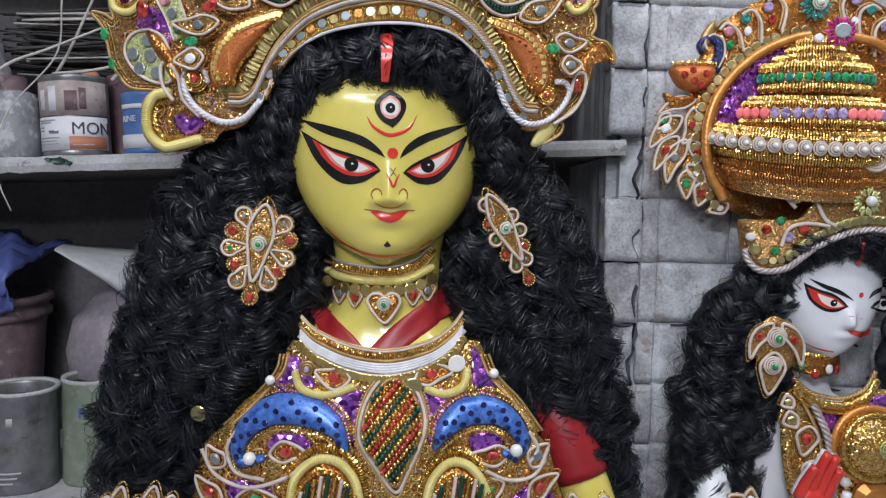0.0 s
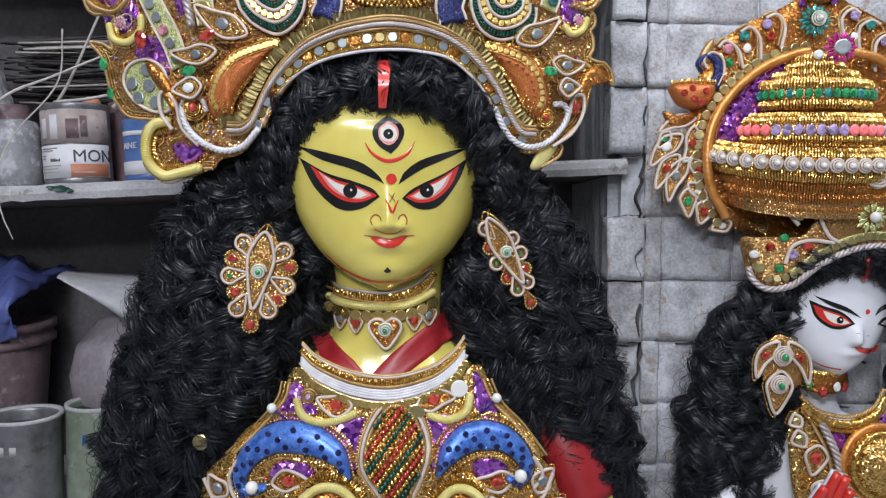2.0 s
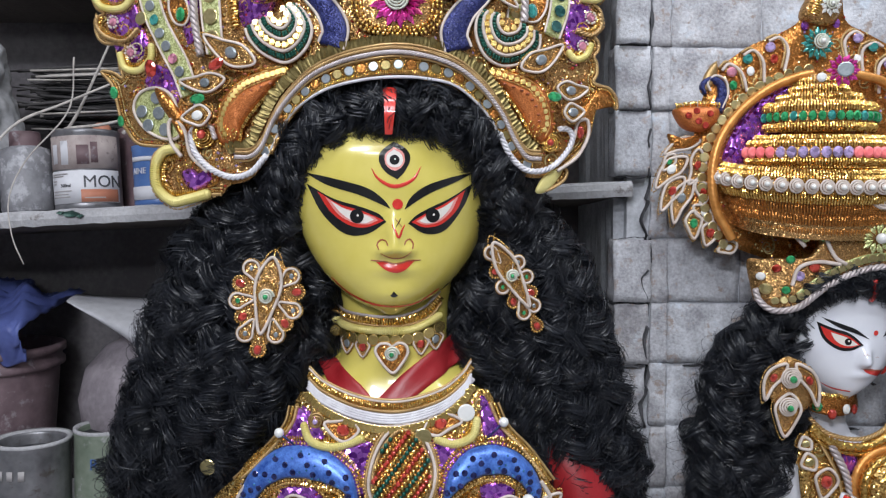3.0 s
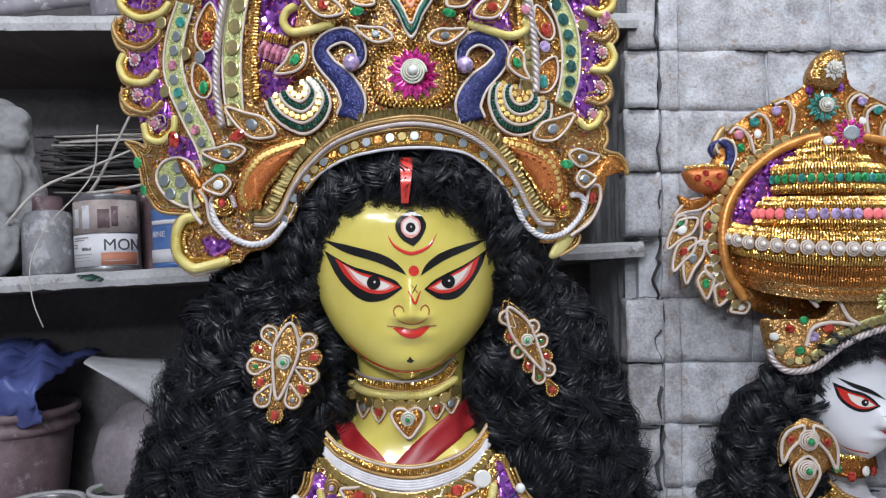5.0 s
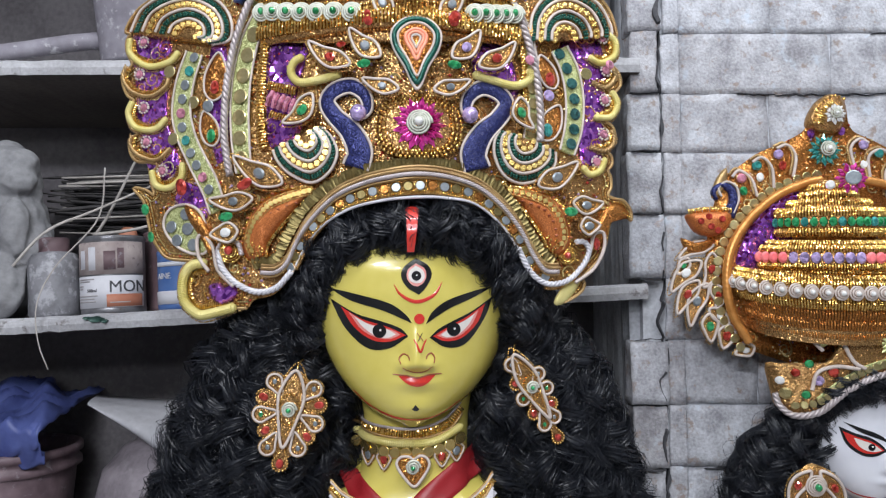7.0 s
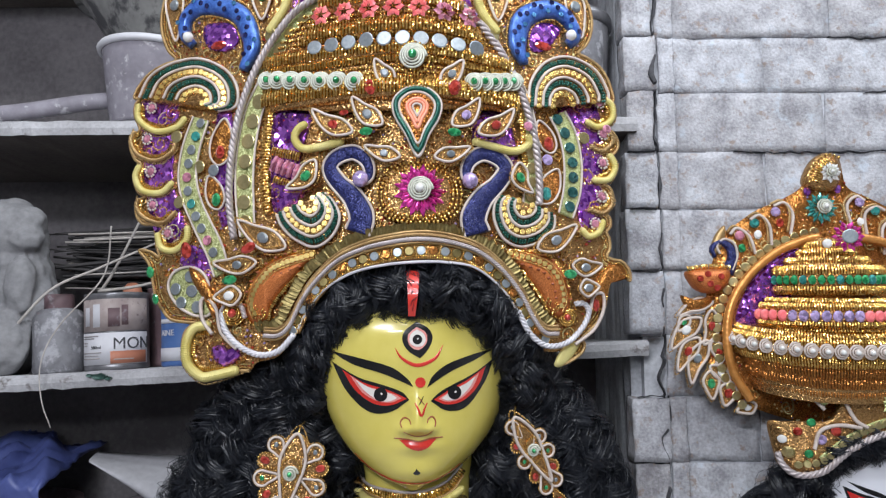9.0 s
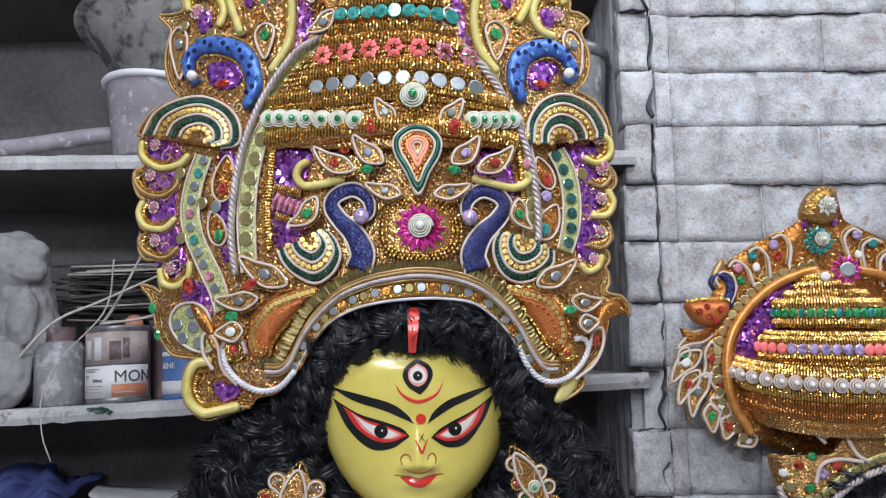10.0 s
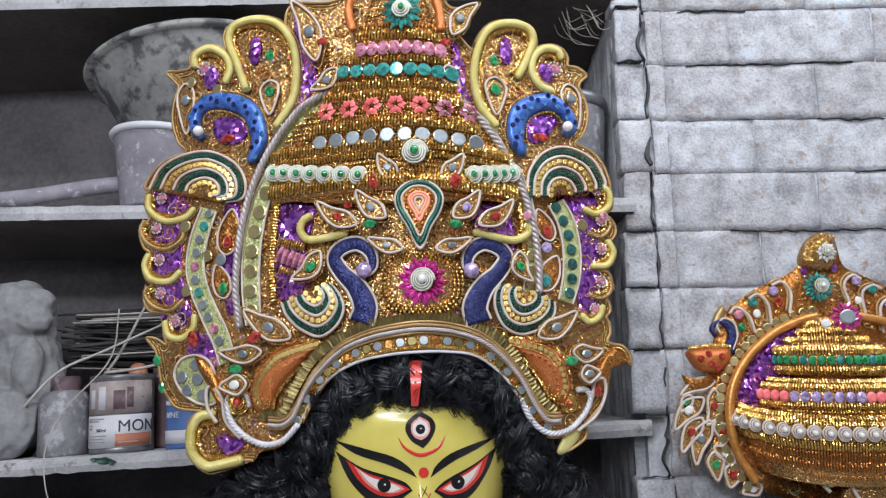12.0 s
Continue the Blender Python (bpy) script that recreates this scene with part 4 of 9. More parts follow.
rim_line = curve(wing_left + crest + wing_right, step=0.004)
rim_way = np.gradient(rim_line, axis=0)
rim_in = np.stack([rim_way[:, 1], -rim_way[:, 0]], 1) / np.linalg.norm(rim_way, axis=1)[:, None]
cord(crown_y, rim_line, 0.0019, M_BROWN_CORD, crown, 0.001, label="bronze cord along the outline")
for far, r, m in ((0.0036, 0.0012, M_SEED), (0.0068, 0.0010, M_GOLD_DISC)):
    beads(crown_y, rim_line + rim_in * far, r, m, crown, 0.001)


def sprinkle(surf, outline, count, parent, h=0.001):
    """Small loose sequins and beads all over a ground, too small to pick apart."""
    line = curve(outline, closed=True, step=0.006)
    lo, hi = line.min(0), line.max(0)
    s = Sculpt()
    nxt = np.roll(line, -1, 0)
    while count:
        x, z = orn.uniform(lo[0], hi[0]), orn.uniform(lo[1], hi[1])
        hit = (line[:, 1] > z) != (nxt[:, 1] > z)
        cross = x < (nxt[:, 0] - line[:, 0]) * (z - line[:, 1]) / (nxt[:, 1] - line[:, 1] + 1e-9) + line[:, 0]
        if (hit & cross).sum() % 2 == 0:
            continue
        count -= 1
        r = orn.uniform(0.0007, 0.0019)
        s.add(*ball((x, surf(x, z) - h, z), r, 5, 3, 1.0), orn.choice((0, 0, 1, 2, 3, 4)))
    ob = s.link("sequin", [M_GOLD_DISC, M_GOLD_FINE, M_COPPER, M_RUBY, M_LILAC], parent, smooth=False)
    return tagged(ob, kind="stuff")


sprinkle(crown_y, sheet_out, 4200, crown)


def filigree(surf, outline, count, parent, h=0.0012, size=0.011):
    """Small spirals and commas of seed beads couched all over a ground, too small to pick apart."""
    line = curve(outline, closed=True, step=0.006)
    lo, hi = line.min(0), line.max(0)
    nxt = np.roll(line, -1, 0)
    s = Sculpt()
    while count:
        c = np.array((orn.uniform(lo[0], hi[0]), orn.uniform(lo[1], hi[1])))
        hit = (line[:, 1] > c[1]) != (nxt[:, 1] > c[1])
        cross = c[0] < (nxt[:, 0] - line[:, 0]) * (c[1] - line[:, 1]) / (nxt[:, 1] - line[:, 1] + 1e-9) + line[:, 0]
        if (hit & cross).sum() % 2 == 0 or np.min(np.linalg.norm(line - c, axis=1)) < size * 1.1:
            continue
        count -= 1
        r, a0, turn, slot = size * orn.uniform(0.6, 1.0), orn.uniform(0, 6.3), orn.choice((-1, 1)), orn.choice((0, 0, 0, 1, 2))
        u, far = 0.0, 0.0
        while u < 1:
            q = r * (1 - 0.78 * u)
            a = a0 + turn * 7.5 * u
            x, z = c[0] + q * math.cos(a), c[1] + q * math.sin(a)
            s.add(*ball((x, surf(x, z) - h, z), 0.0011, 5, 3), slot)
            u += 0.0021 / (7.5 * q + 0.004)
    return tagged(s.link("seed_bead", [M_SEED, M_GOLD_DISC, M_COPPER], parent), kind="stuff")


filigree(crown_y, sheet_out, 330, crown)
# brow band: braids, mirrors and gold leaves
lower = [(-0.2446, 1.5581), (-0.2416, 1.5406), (-0.225, 1.5235), (-0.2012, 1.5139), (-0.179, 1.5177), (-0.1616, 1.5345), (-0.1476, 1.5605), (-0.1298, 1.5806), (-0.1015, 1.5963), (-0.06722, 1.6036), (-0.0306, 1.6065), (-0.005396, 1.6066), (0.02435, 1.6023), (0.05157, 1.5821), (0.06873, 1.5585), (0.08165, 1.5349), (0.09949, 1.5227), (0.1215, 1.5256), (0.1394, 1.5407), (0.1483, 1.5576), (0.1434, 1.5674), (0.1327, 1.5675)]
upper = [(-0.196, 1.5337), (-0.1796, 1.5338), (-0.167, 1.5437), (-0.1549, 1.5675), (-0.1407, 1.5872), (-0.116, 1.6089), (-0.0884, 1.6203), (-0.06081, 1.6259), (-0.03052, 1.6289), (0.001195, 1.6264), (0.02821, 1.6182), (0.05204, 1.6009), (0.07117, 1.5779), (0.08477, 1.553), (0.09748, 1.5369), (0.1128, 1.5353)]
cord(crown_y, lower[:6], 0.0033, M_BRAID, crown, 0.008, label="thick white twisted braid")
cord(crown_y, lower[14:], 0.0031, M_BRAID, crown, 0.008, label="thick white twisted braid")
cord(crown_y, lower[5:15], 0.0016, M_BRAID, crown, 0.005, label="white braid along the hair")
cord(crown_y, upper, 0.0023, M_SILVER_CORD, crown, 0.009)
for off, r, m in ((0.0046, 0.0019, M_BROWN_CORD), (0.0078, 0.0015, M_BROWN_CORD), (-0.0036, 0.0012, M_BROWN_CORD)):
    cord(crown_y, [(x, z + off) for x, z in upper], r, m, crown, 0.008)
mid = curve([(0.5 * (a[0] + b[0]), 0.5 * (a[1] + b[1])) for a, b in zip(curve(lower[5:17], 24), curve(upper[2:15], 24))], 29)
band(crown_y, mid, [0.017] * 3, M_GOLD, crown, 0.006, name="brow_band")
for off in (-0.0072, -0.0056, 0.0062):
    beads(crown_y, [(x, z + off) for x, z in mid], 0.0011, M_GOLD_FINE, crown, 0.007)
for k, c in enumerate(mid):
    disc(crown_y, c, 0.0046, (M_MIRROR, M_DULL_DISC, M_MIRROR, M_COPPER)[k % 4], crown, 0.0075)
    beads(crown_y, [tuple(c + 0.0060 * np.array((math.cos(a), math.sin(a)))) for a in np.arange(8) * math.pi / 4], 0.0009, M_GOLD_FINE, crown, 0.0068, closed=True)
# a ruffle of folded sequins stands out above the band
leaves = curve([(-0.2040, 1.5437), (-0.1830, 1.5480), (-0.1698, 1.57), (-0.1513, 1.5992), (-0.1262, 1.6192), (-0.09529, 1.6329), (-0.06503, 1.6388), (-0.03047, 1.6417), (0.001353, 1.6399), (0.02848, 1.6324), (0.05246, 1.6176), (0.07346, 1.5916), (0.0914, 1.5618), (0.1060, 1.5480)], 96)
for k in range(len(leaves)):
    t = leaves[min(k + 1, 95)] - leaves[max(k - 1, 0)]
    t = t / np.linalg.norm(t)
    up = np.array((-t[1], t[0])) + t * orn.uniform(-0.25, 0.25)
    a, w, lift = leaves[k] - up * 0.0060, t * orn.uniform(0.0026, 0.0032), orn.uniform(0.002, 0.0055)
    long = 0.0105 * orn.uniform(0.85, 1.15)
    rows_l = []
    for q, out, half in ((0.0, 0.0, 0.75), (0.35, 0.45, 1.0), (0.7, 0.85, 1.0), (0.93, 1.0, 0.7), (1.0, 0.95, 0.25)):
        c = a + up * long * q
        for e, dip in ((-1, 0.0), (0, 0.0022), (1, 0.0006)):
            x, z = c + w * e * half
            rows_l.append((x, crown_y(*c) - 0.006 - lift * out + dip, z))
    link("gold_leaf", rows_l, [(3 * i + j, 3 * i + j + 1, 3 * i + j + 4, 3 * i + j + 3) for i in range(4) for j in range(2)], M_DULL_DISC, crown)

# orange paisleys beside the band
for pts, c in (([(-0.1415, 1.6185), (-0.1753, 1.6184), (-0.2035, 1.6029), (-0.2167, 1.579), (-0.2184, 1.5556), (-0.2071, 1.5449), (-0.1927, 1.5502), (-0.1893, 1.5643), (-0.1767, 1.5807), (-0.1546, 1.6028)], (-0.1953, 1.5834)), ([(0.0587, 1.6201), (0.09158, 1.6209), (0.1159, 1.6079), (0.1268, 1.5846), (0.1264, 1.5615), (0.1161, 1.5519), (0.1022, 1.5593), (0.09383, 1.5761), (0.07379, 1.6024)], (0.1053, 1.5906))):
    p = patch(crown_y, pts, M_ORANGE, crown, 0.004, 0.013, 6, "orange glitter paisley", "paisley", centre=c)
    beads(crown_y, pts, 0.0022, M_GOLD_FINE, p, 0.005, closed=True, name="edge_bead")
    cq = np.array(c)
    shares = (0.95, 0.60, 0.40, 0.45, 0.62, 0.78)
    inner = [tuple(cq + (np.array(q) - cq) * u) for q, u in zip(pts[:6], shares)]
    line = curve(inner, 60)
    t = np.gradient(line, axis=0)
    n = np.stack([-t[:, 1], t[:, 0]], 1) / np.linalg.norm(t, axis=1)[:, None]
    rise = 0.0042 + 0.013 * np.sqrt(1 - np.interp(np.linspace(0, 1, 60), np.linspace(0, 1, 6), shares) ** 2)
    s, rim_s = Sculpt(), Sculpt()
    gap = max(1, int(round(0.0058 / np.linalg.norm(line[1] - line[0]))))
    for k in range(0, 60, gap):
        x, z = line[k]
        y = crown_y(x, z) - rise[k] - 0.0022
        s.add(*block(x - 0.0026, x + 0.0026, y, y + 0.005, z - 0.0026, z + 0.0026, 0.0008))
    tagged(s.link("square_bead", M_COIN, p, smooth=False), kind="stuff")
    for k in range(60):
        for e in (-0.0042, 0.0042):
            x, z = line[k] + n[k] * e
            rim_s.add(*ball((x, crown_y(x, z) - rise[k] - 0.0004, z), 0.0010, 5, 3))
        if k % 6 == 3 and 4 < k < 54:
            for e in (-0.0085, 0.0085):
                x, z = line[k] + n[k] * e
                link("dark_dot", *ball((x, crown_y(x, z) - rise[k] + (0.0012 if e > 0 else -0.0012), z), 0.0022, 8, 4, 0.6), M_LINE, p)
    tagged(rim_s.link("edge_bead", M_SEED, p), kind="stuff")
    bugles(crown_y, pts[:4], 0.005, M_GOLD_FINE, p, 0.006, 0.0011, name="fringe_bead")
    bugles(crown_y, pts[6:], 0.005, M_GOLD_FINE, p, 0.006, 0.0011, name="fringe_bead")
    foot_at = cq + np.array((-0.004 if c[0] < 0 else 0.002, -0.026))
    for q in (1.0, 0.55):
        beads(crown_y, [tuple(foot_at + q * np.array((0.010 * (1 - 0.5 * u) * math.cos(5 * u + 2.2), 0.009 * (1 - 0.5 * u) * math.sin(5 * u + 2.2)))) for u in np.linspace(0, 1, 9)], 0.0014, M_GOLD_FINE, p, 0.014, name="curl_bead")

def centre_y(x, z):
    return crown_y(x, z) - 0.014


# centre: pink flower on a beaded plate, drop, knob
plate = patch(crown_y, [(-0.07616, 1.6794), (-0.07143, 1.7001), (-0.05033, 1.7069), (-0.03081, 1.7079), (-0.009103, 1.7068), (0.006787, 1.6974), (0.01008, 1.6765), (0.002709, 1.6553), (-0.01254, 1.6472), (-0.03566, 1.6452), (-0.05912, 1.6485), (-0.07176, 1.6584)], M_GOLD, crown, 0.006, 0.004, 5, "beaded gold plate", "centre_plate")
for q in (1.0, 0.9, 0.8):
    c = np.array((-0.03209, 1.6763))
    beads(crown_y, [tuple(c + np.array((0.0425 * q * math.copysign(abs(math.cos(a)) ** 0.75, math.cos(a)), 0.0305 * q * math.copysign(abs(math.sin(a)) ** 0.75, math.sin(a))))) for a in np.arange(16) * math.pi / 8], 0.0021, M_GOLD_FINE, plate, 0.008, closed=True)
bloom(crown_y, np.array((-0.03092, 1.678)), 0.010, 0.0275, 13, M_MAGENTA, plate, 0.011, "magenta foil flower")
coil(crown_y, (-0.03092, 1.6786), 0.0125, M_SILVER_CORD, plate, M_PEARL, 0.013)
drop_out = [(-0.03257, 1.7103), (-0.04437, 1.7321), (-0.05584, 1.7522), (-0.0571, 1.7683), (-0.04618, 1.779), (-0.03354, 1.7819), (-0.02042, 1.7787), (-0.01035, 1.7675), (-0.01228, 1.7512), (-0.02247, 1.7323)]
dp = patch(centre_y, drop_out, M_COPPER, crown, 0.005, 0.005, 5, "drop-shaped plate in nested cords", "drop_plate")
cd = np.array((-0.0336, 1.759))
for q, m, r in ((1.0, M_WHITE_CORD, 0.0017), (0.88, M_GREEN_CORD, 0.0026), (0.74, M_WHITE_CORD, 0.0016), (0.42, M_SALMON, 0.0018), (0.30, M_SALMON, 0.0016), (0.18, M_WHITE_CORD, 0.0012)):
    cord(centre_y, [tuple(cd + (np.array(p) - cd) * q) for p in drop_out], r, m, dp, 0.006 + 0.004 * (1 - q), closed=True)
beads(centre_y, [tuple(cd + (np.array(p) - cd) * 0.58) for p in drop_out], 0.0022, M_COPPER, dp, 0.008, closed=True)
coil(centre_y, (-0.03769, 1.8101), 0.0135, M_SILVER_CORD, crown, M_EMERALD, 0.014)
beads(centre_y, [tuple(np.array((-0.03769, 1.8101)) + 0.0165 * np.array((math.cos(a), math.sin(a)))) for a in np.arange(12) * math.pi / 6], 0.0018, M_GOLD_FINE, crown, 0.010, closed=True)
for a, b, w, s, bend in (
    ((-0.05716, 1.787), (-0.07722, 1.8134), 0.016, M_MIRROR, 0.002), ((-0.009582, 1.7876), (0.01261, 1.8148), 0.016, M_MIRROR, -0.002),
    ((-0.06926, 1.7444), (-0.101, 1.7758), 0.018, M_MIRROR, 0.003), ((0.001989, 1.7449), (0.02932, 1.7764), 0.018, M_LILAC, -0.003),
    ((-0.05093, 1.7106), (-0.08706, 1.7236), 0.014, M_MIRROR, 0.002), ((-0.01613, 1.7107), (0.0192, 1.724), 0.014, M_MIRROR, -0.002),
    ((-0.1005, 1.7395), (-0.1445, 1.7674), 0.018, M_RUBY, 0.004), ((0.02865, 1.7397), (0.06594, 1.7701), 0.018, M_RUBY, -0.004),
    ((-0.1399, 1.7128), (-0.1716, 1.6863), 0.020, M_EMERALD, 0.006), ((0.07076, 1.713), (0.08529, 1.6826), 0.018, M_EMERALD, -0.006),
    ((-0.1715, 1.6237), (-0.2271, 1.655), 0.022, M_MIRROR, 0.003), ((0.09038, 1.6233), (0.1345, 1.6516), 0.020, M_MIRROR, -0.003),
    ((-0.2044, 1.6096), (-0.2544, 1.611), 0.018, M_MIRROR, 0.003), ((0.1292, 1.6075), (0.1635, 1.6099), 0.018, M_MIRROR, -0.003),
    ((-0.2207, 1.5766), (-0.2524, 1.574), 0.020, M_PEARL, 0.0), ((0.1374, 1.5828), (0.1594, 1.586), 0.018, M_MIRROR, 0.0),
    ((-0.15, 1.932), (-0.1827, 2.0105), 0.024, M_MIRROR, -0.006), ((0.002496, 1.9511), (0.03069, 1.9938), 0.018, M_MIRROR, 0.004),
    ((-0.1257, 1.9176), (-0.1554, 1.8985), 0.018, M_MIRROR, 0.004), ((-0.004158, 1.9128), (0.009307, 1.8916), 0.018, M_MIRROR, -0.004),
):
    leaf(centre_y, a, b, w, crown, M_GOLD, M_WHITE_CORD, s, 0.005, bend)
for c, w, tall, m, turn in (
    ((-0.08201, 1.7841), 0.012, 0.017, M_RUBY, 0.3), ((0.004262, 1.7839), 0.012, 0.017, M_RUBY, -0.3), ((-0.08596, 1.7383), 0.014, 0.009, M_EMERALD, 0), ((0.003703, 1.7376), 0.014, 0.009, M_EMERALD, 0),
    ((-0.2345, 1.592), 0.017, 0.010, M_EMERALD, 0.1), ((0.1261, 1.5981), 0.015, 0.010, M_EMERALD, 0), ((-0.333, 1.6036), 0.010, 0.013, M_EMERALD, 0.2), ((-0.3248, 1.5736), 0.008, 0.012, M_EMERALD, 0.2),
    ((-0.2082, 1.9479), 0.011, 0.014, M_EMERALD, 0), ((0.04836, 1.9279), 0.010, 0.013, M_EMERALD, 0), ((-0.2133, 1.6252), 0.018, 0.011, M_RUBY, 0.4), ((-0.1436, 1.9531), 0.012, 0.009, M_RUBY, 0), ((-0.005148, 1.9396), 0.012, 0.009, M_RUBY, 0),
    ((-0.2884, 1.6259), 0.013, 0.019, M_RUBY, 0.3), ((0.08173, 1.7537), 0.010, 0.010, M_ROSE, 0), ((-0.1097, 1.7603), 0.010, 0.006, M_RUBY, 0), ((0.1739, 1.763), 0.01, 0.01, M_ROSE, 0)):
    gem(centre_y, c, w, tall, m, crown, 0.006, turn)

# navy peacock necks
for T in (1, -1):
    pts = [(-0.09535, 1.6376), (-0.09123, 1.6533), (-0.1008, 1.6741), (-0.1175, 1.6915), (-0.1261, 1.7068), (-0.118, 1.7179), (-0.1002, 1.7209), (-0.0863, 1.7101), (-0.08367, 1.6954), (-0.09227, 1.6887)] if T > 0 else [(0.02677, 1.6371), (0.02285, 1.6531), (0.0323, 1.674), (0.04869, 1.6915), (0.05723, 1.707), (0.04933, 1.7183), (0.032, 1.7213), (0.01838, 1.7104), (0.01574, 1.6956), (0.02407, 1.6888)]
    neck = band(crown_y, pts, [0.027, 0.025, 0.021, 0.017, 0.016, 0.016, 0.014, 0.011, 0.007], M_NAVY, crown, 0.006, 0.004, "navy glitter peacock neck", "peacock_neck")
    line = curve(pts, 44)
    t = np.gradient(line, axis=0)
    side = np.stack([-t[:, 1], t[:, 0]], 1) / (np.linalg.norm(t, axis=1)[:, None])
    w = np.interp(np.linspace(0, 1, 44), np.linspace(0, 1, 9), [0.027, 0.025, 0.021, 0.017, 0.016, 0.016, 0.014, 0.011, 0.007])[:, None] / 2
    for k in (-1, 1):
        cord(crown_y, line + side * w * k, 0.0015, M_WHITE_CORD, neck, 0.006, name="edge_cord")
    pearl(crown_y, (-0.09231, 1.6917) if T > 0 else (0.01928, 1.6909), 0.0085, neck, M_LILAC, 0.007)
    foot = (-0.1185, 1.6745) if T > 0 else (0.04953, 1.6743)
    fan_tail(crown_y, [(-0.1862, 1.661), (-0.1803, 1.6484), (-0.1653, 1.6338), (-0.1416, 1.6239), (-0.1227, 1.6339), (-0.1143, 1.6526), (-0.1209, 1.6698), (-0.1314, 1.6807)] if T > 0 else [(0.1121, 1.6626), (0.1102, 1.6474), (0.09523, 1.6326), (0.07197, 1.6253), (0.05347, 1.6332), (0.04407, 1.6522), (0.04446, 1.6692), (0.04963, 1.6786)], (-0.1468, 1.6731) if T > 0 else (0.07724, 1.6727), crown, "striped tail of cords and green chain")

# yellow S cords on purple foil
for pts in ([(-0.1516, 1.7566), (-0.1622, 1.7518), (-0.1659, 1.7407), (-0.1562, 1.7297), (-0.1351, 1.7299), (-0.1106, 1.7341)], [(0.02181, 1.7341), (0.04272, 1.7303), (0.0667, 1.7279), (0.0825, 1.737), (0.08419, 1.7487)]):
    cord(crown_y, pts, 0.0043, M_YELLOW_CORD, crown, 0.006, 0.08, label="thick yellow cord")
patch(crown_y, [(-0.1933, 1.7815), (-0.163, 1.7796), (-0.1491, 1.7641), (-0.1613, 1.7219), (-0.1549, 1.684), (-0.1763, 1.6667), (-0.1919, 1.67), (-0.1953, 1.7246)], M_FOIL, crown, 0.002, 0.0, 4, "crumpled purple foil", "foil_patch")
patch(crown_y, [(0.01982, 1.7627), (0.04994, 1.771), (0.06248, 1.7614), (0.07098, 1.7207), (0.06086, 1.701), (0.0302, 1.7236)], M_FOIL, crown, 0.002, 0.0, 4, "", "foil_patch")
bugles(crown_y, [(-0.1902, 1.7165), (-0.1574, 1.7028)], 0.015, M_ROSE, crown, 0.006, 0.0028, "pink bead fringe")
bugles(crown_y, [(-0.1928, 1.7308), (-0.1613, 1.7219)], 0.009, M_GOLD_FINE, crown, 0.006)
bugles(crown_y, [(-0.1896, 1.7), (-0.157, 1.6891)], 0.007, M_GOLD_FINE, crown, 0.006)

# foil, ribbons and strands of both wings
for pts in ([(-0.3037, 1.6124), (-0.2912, 1.59), (-0.2662, 1.5926), (-0.2566, 1.6129), (-0.2739, 1.6273), (-0.2978, 1.6345)], [(-0.2652, 1.7702), (-0.2478, 1.7886), (-0.2381, 1.7085), (-0.248, 1.6515), (-0.2595, 1.6777)], [(-0.3644, 1.8082), (-0.3162, 1.7994), (-0.3181, 1.7143), (-0.2986, 1.6474), (-0.3278, 1.6357), (-0.3506, 1.6829), (-0.3599, 1.7516)],
            [(0.1199, 1.7875), (0.1661, 1.793), (0.171, 1.7222), (0.1642, 1.6495), (0.1444, 1.6424), (0.1342, 1.7193)], [(-0.1839, 2.0021), (-0.1652, 1.9769), (-0.1533, 1.9256), (-0.1629, 1.8962), (-0.1802, 1.8886), (-0.1787, 1.9511)], [(0.002534, 1.9546), (0.01486, 1.9296), (0.01754, 1.8963), (0.02546, 1.8775), (0.01096, 1.8752), (0.001929, 1.9004)]):
    patch(crown_y, pts, M_FOIL, crown, 0.0015, 0.0, 3, "", "foil_patch")
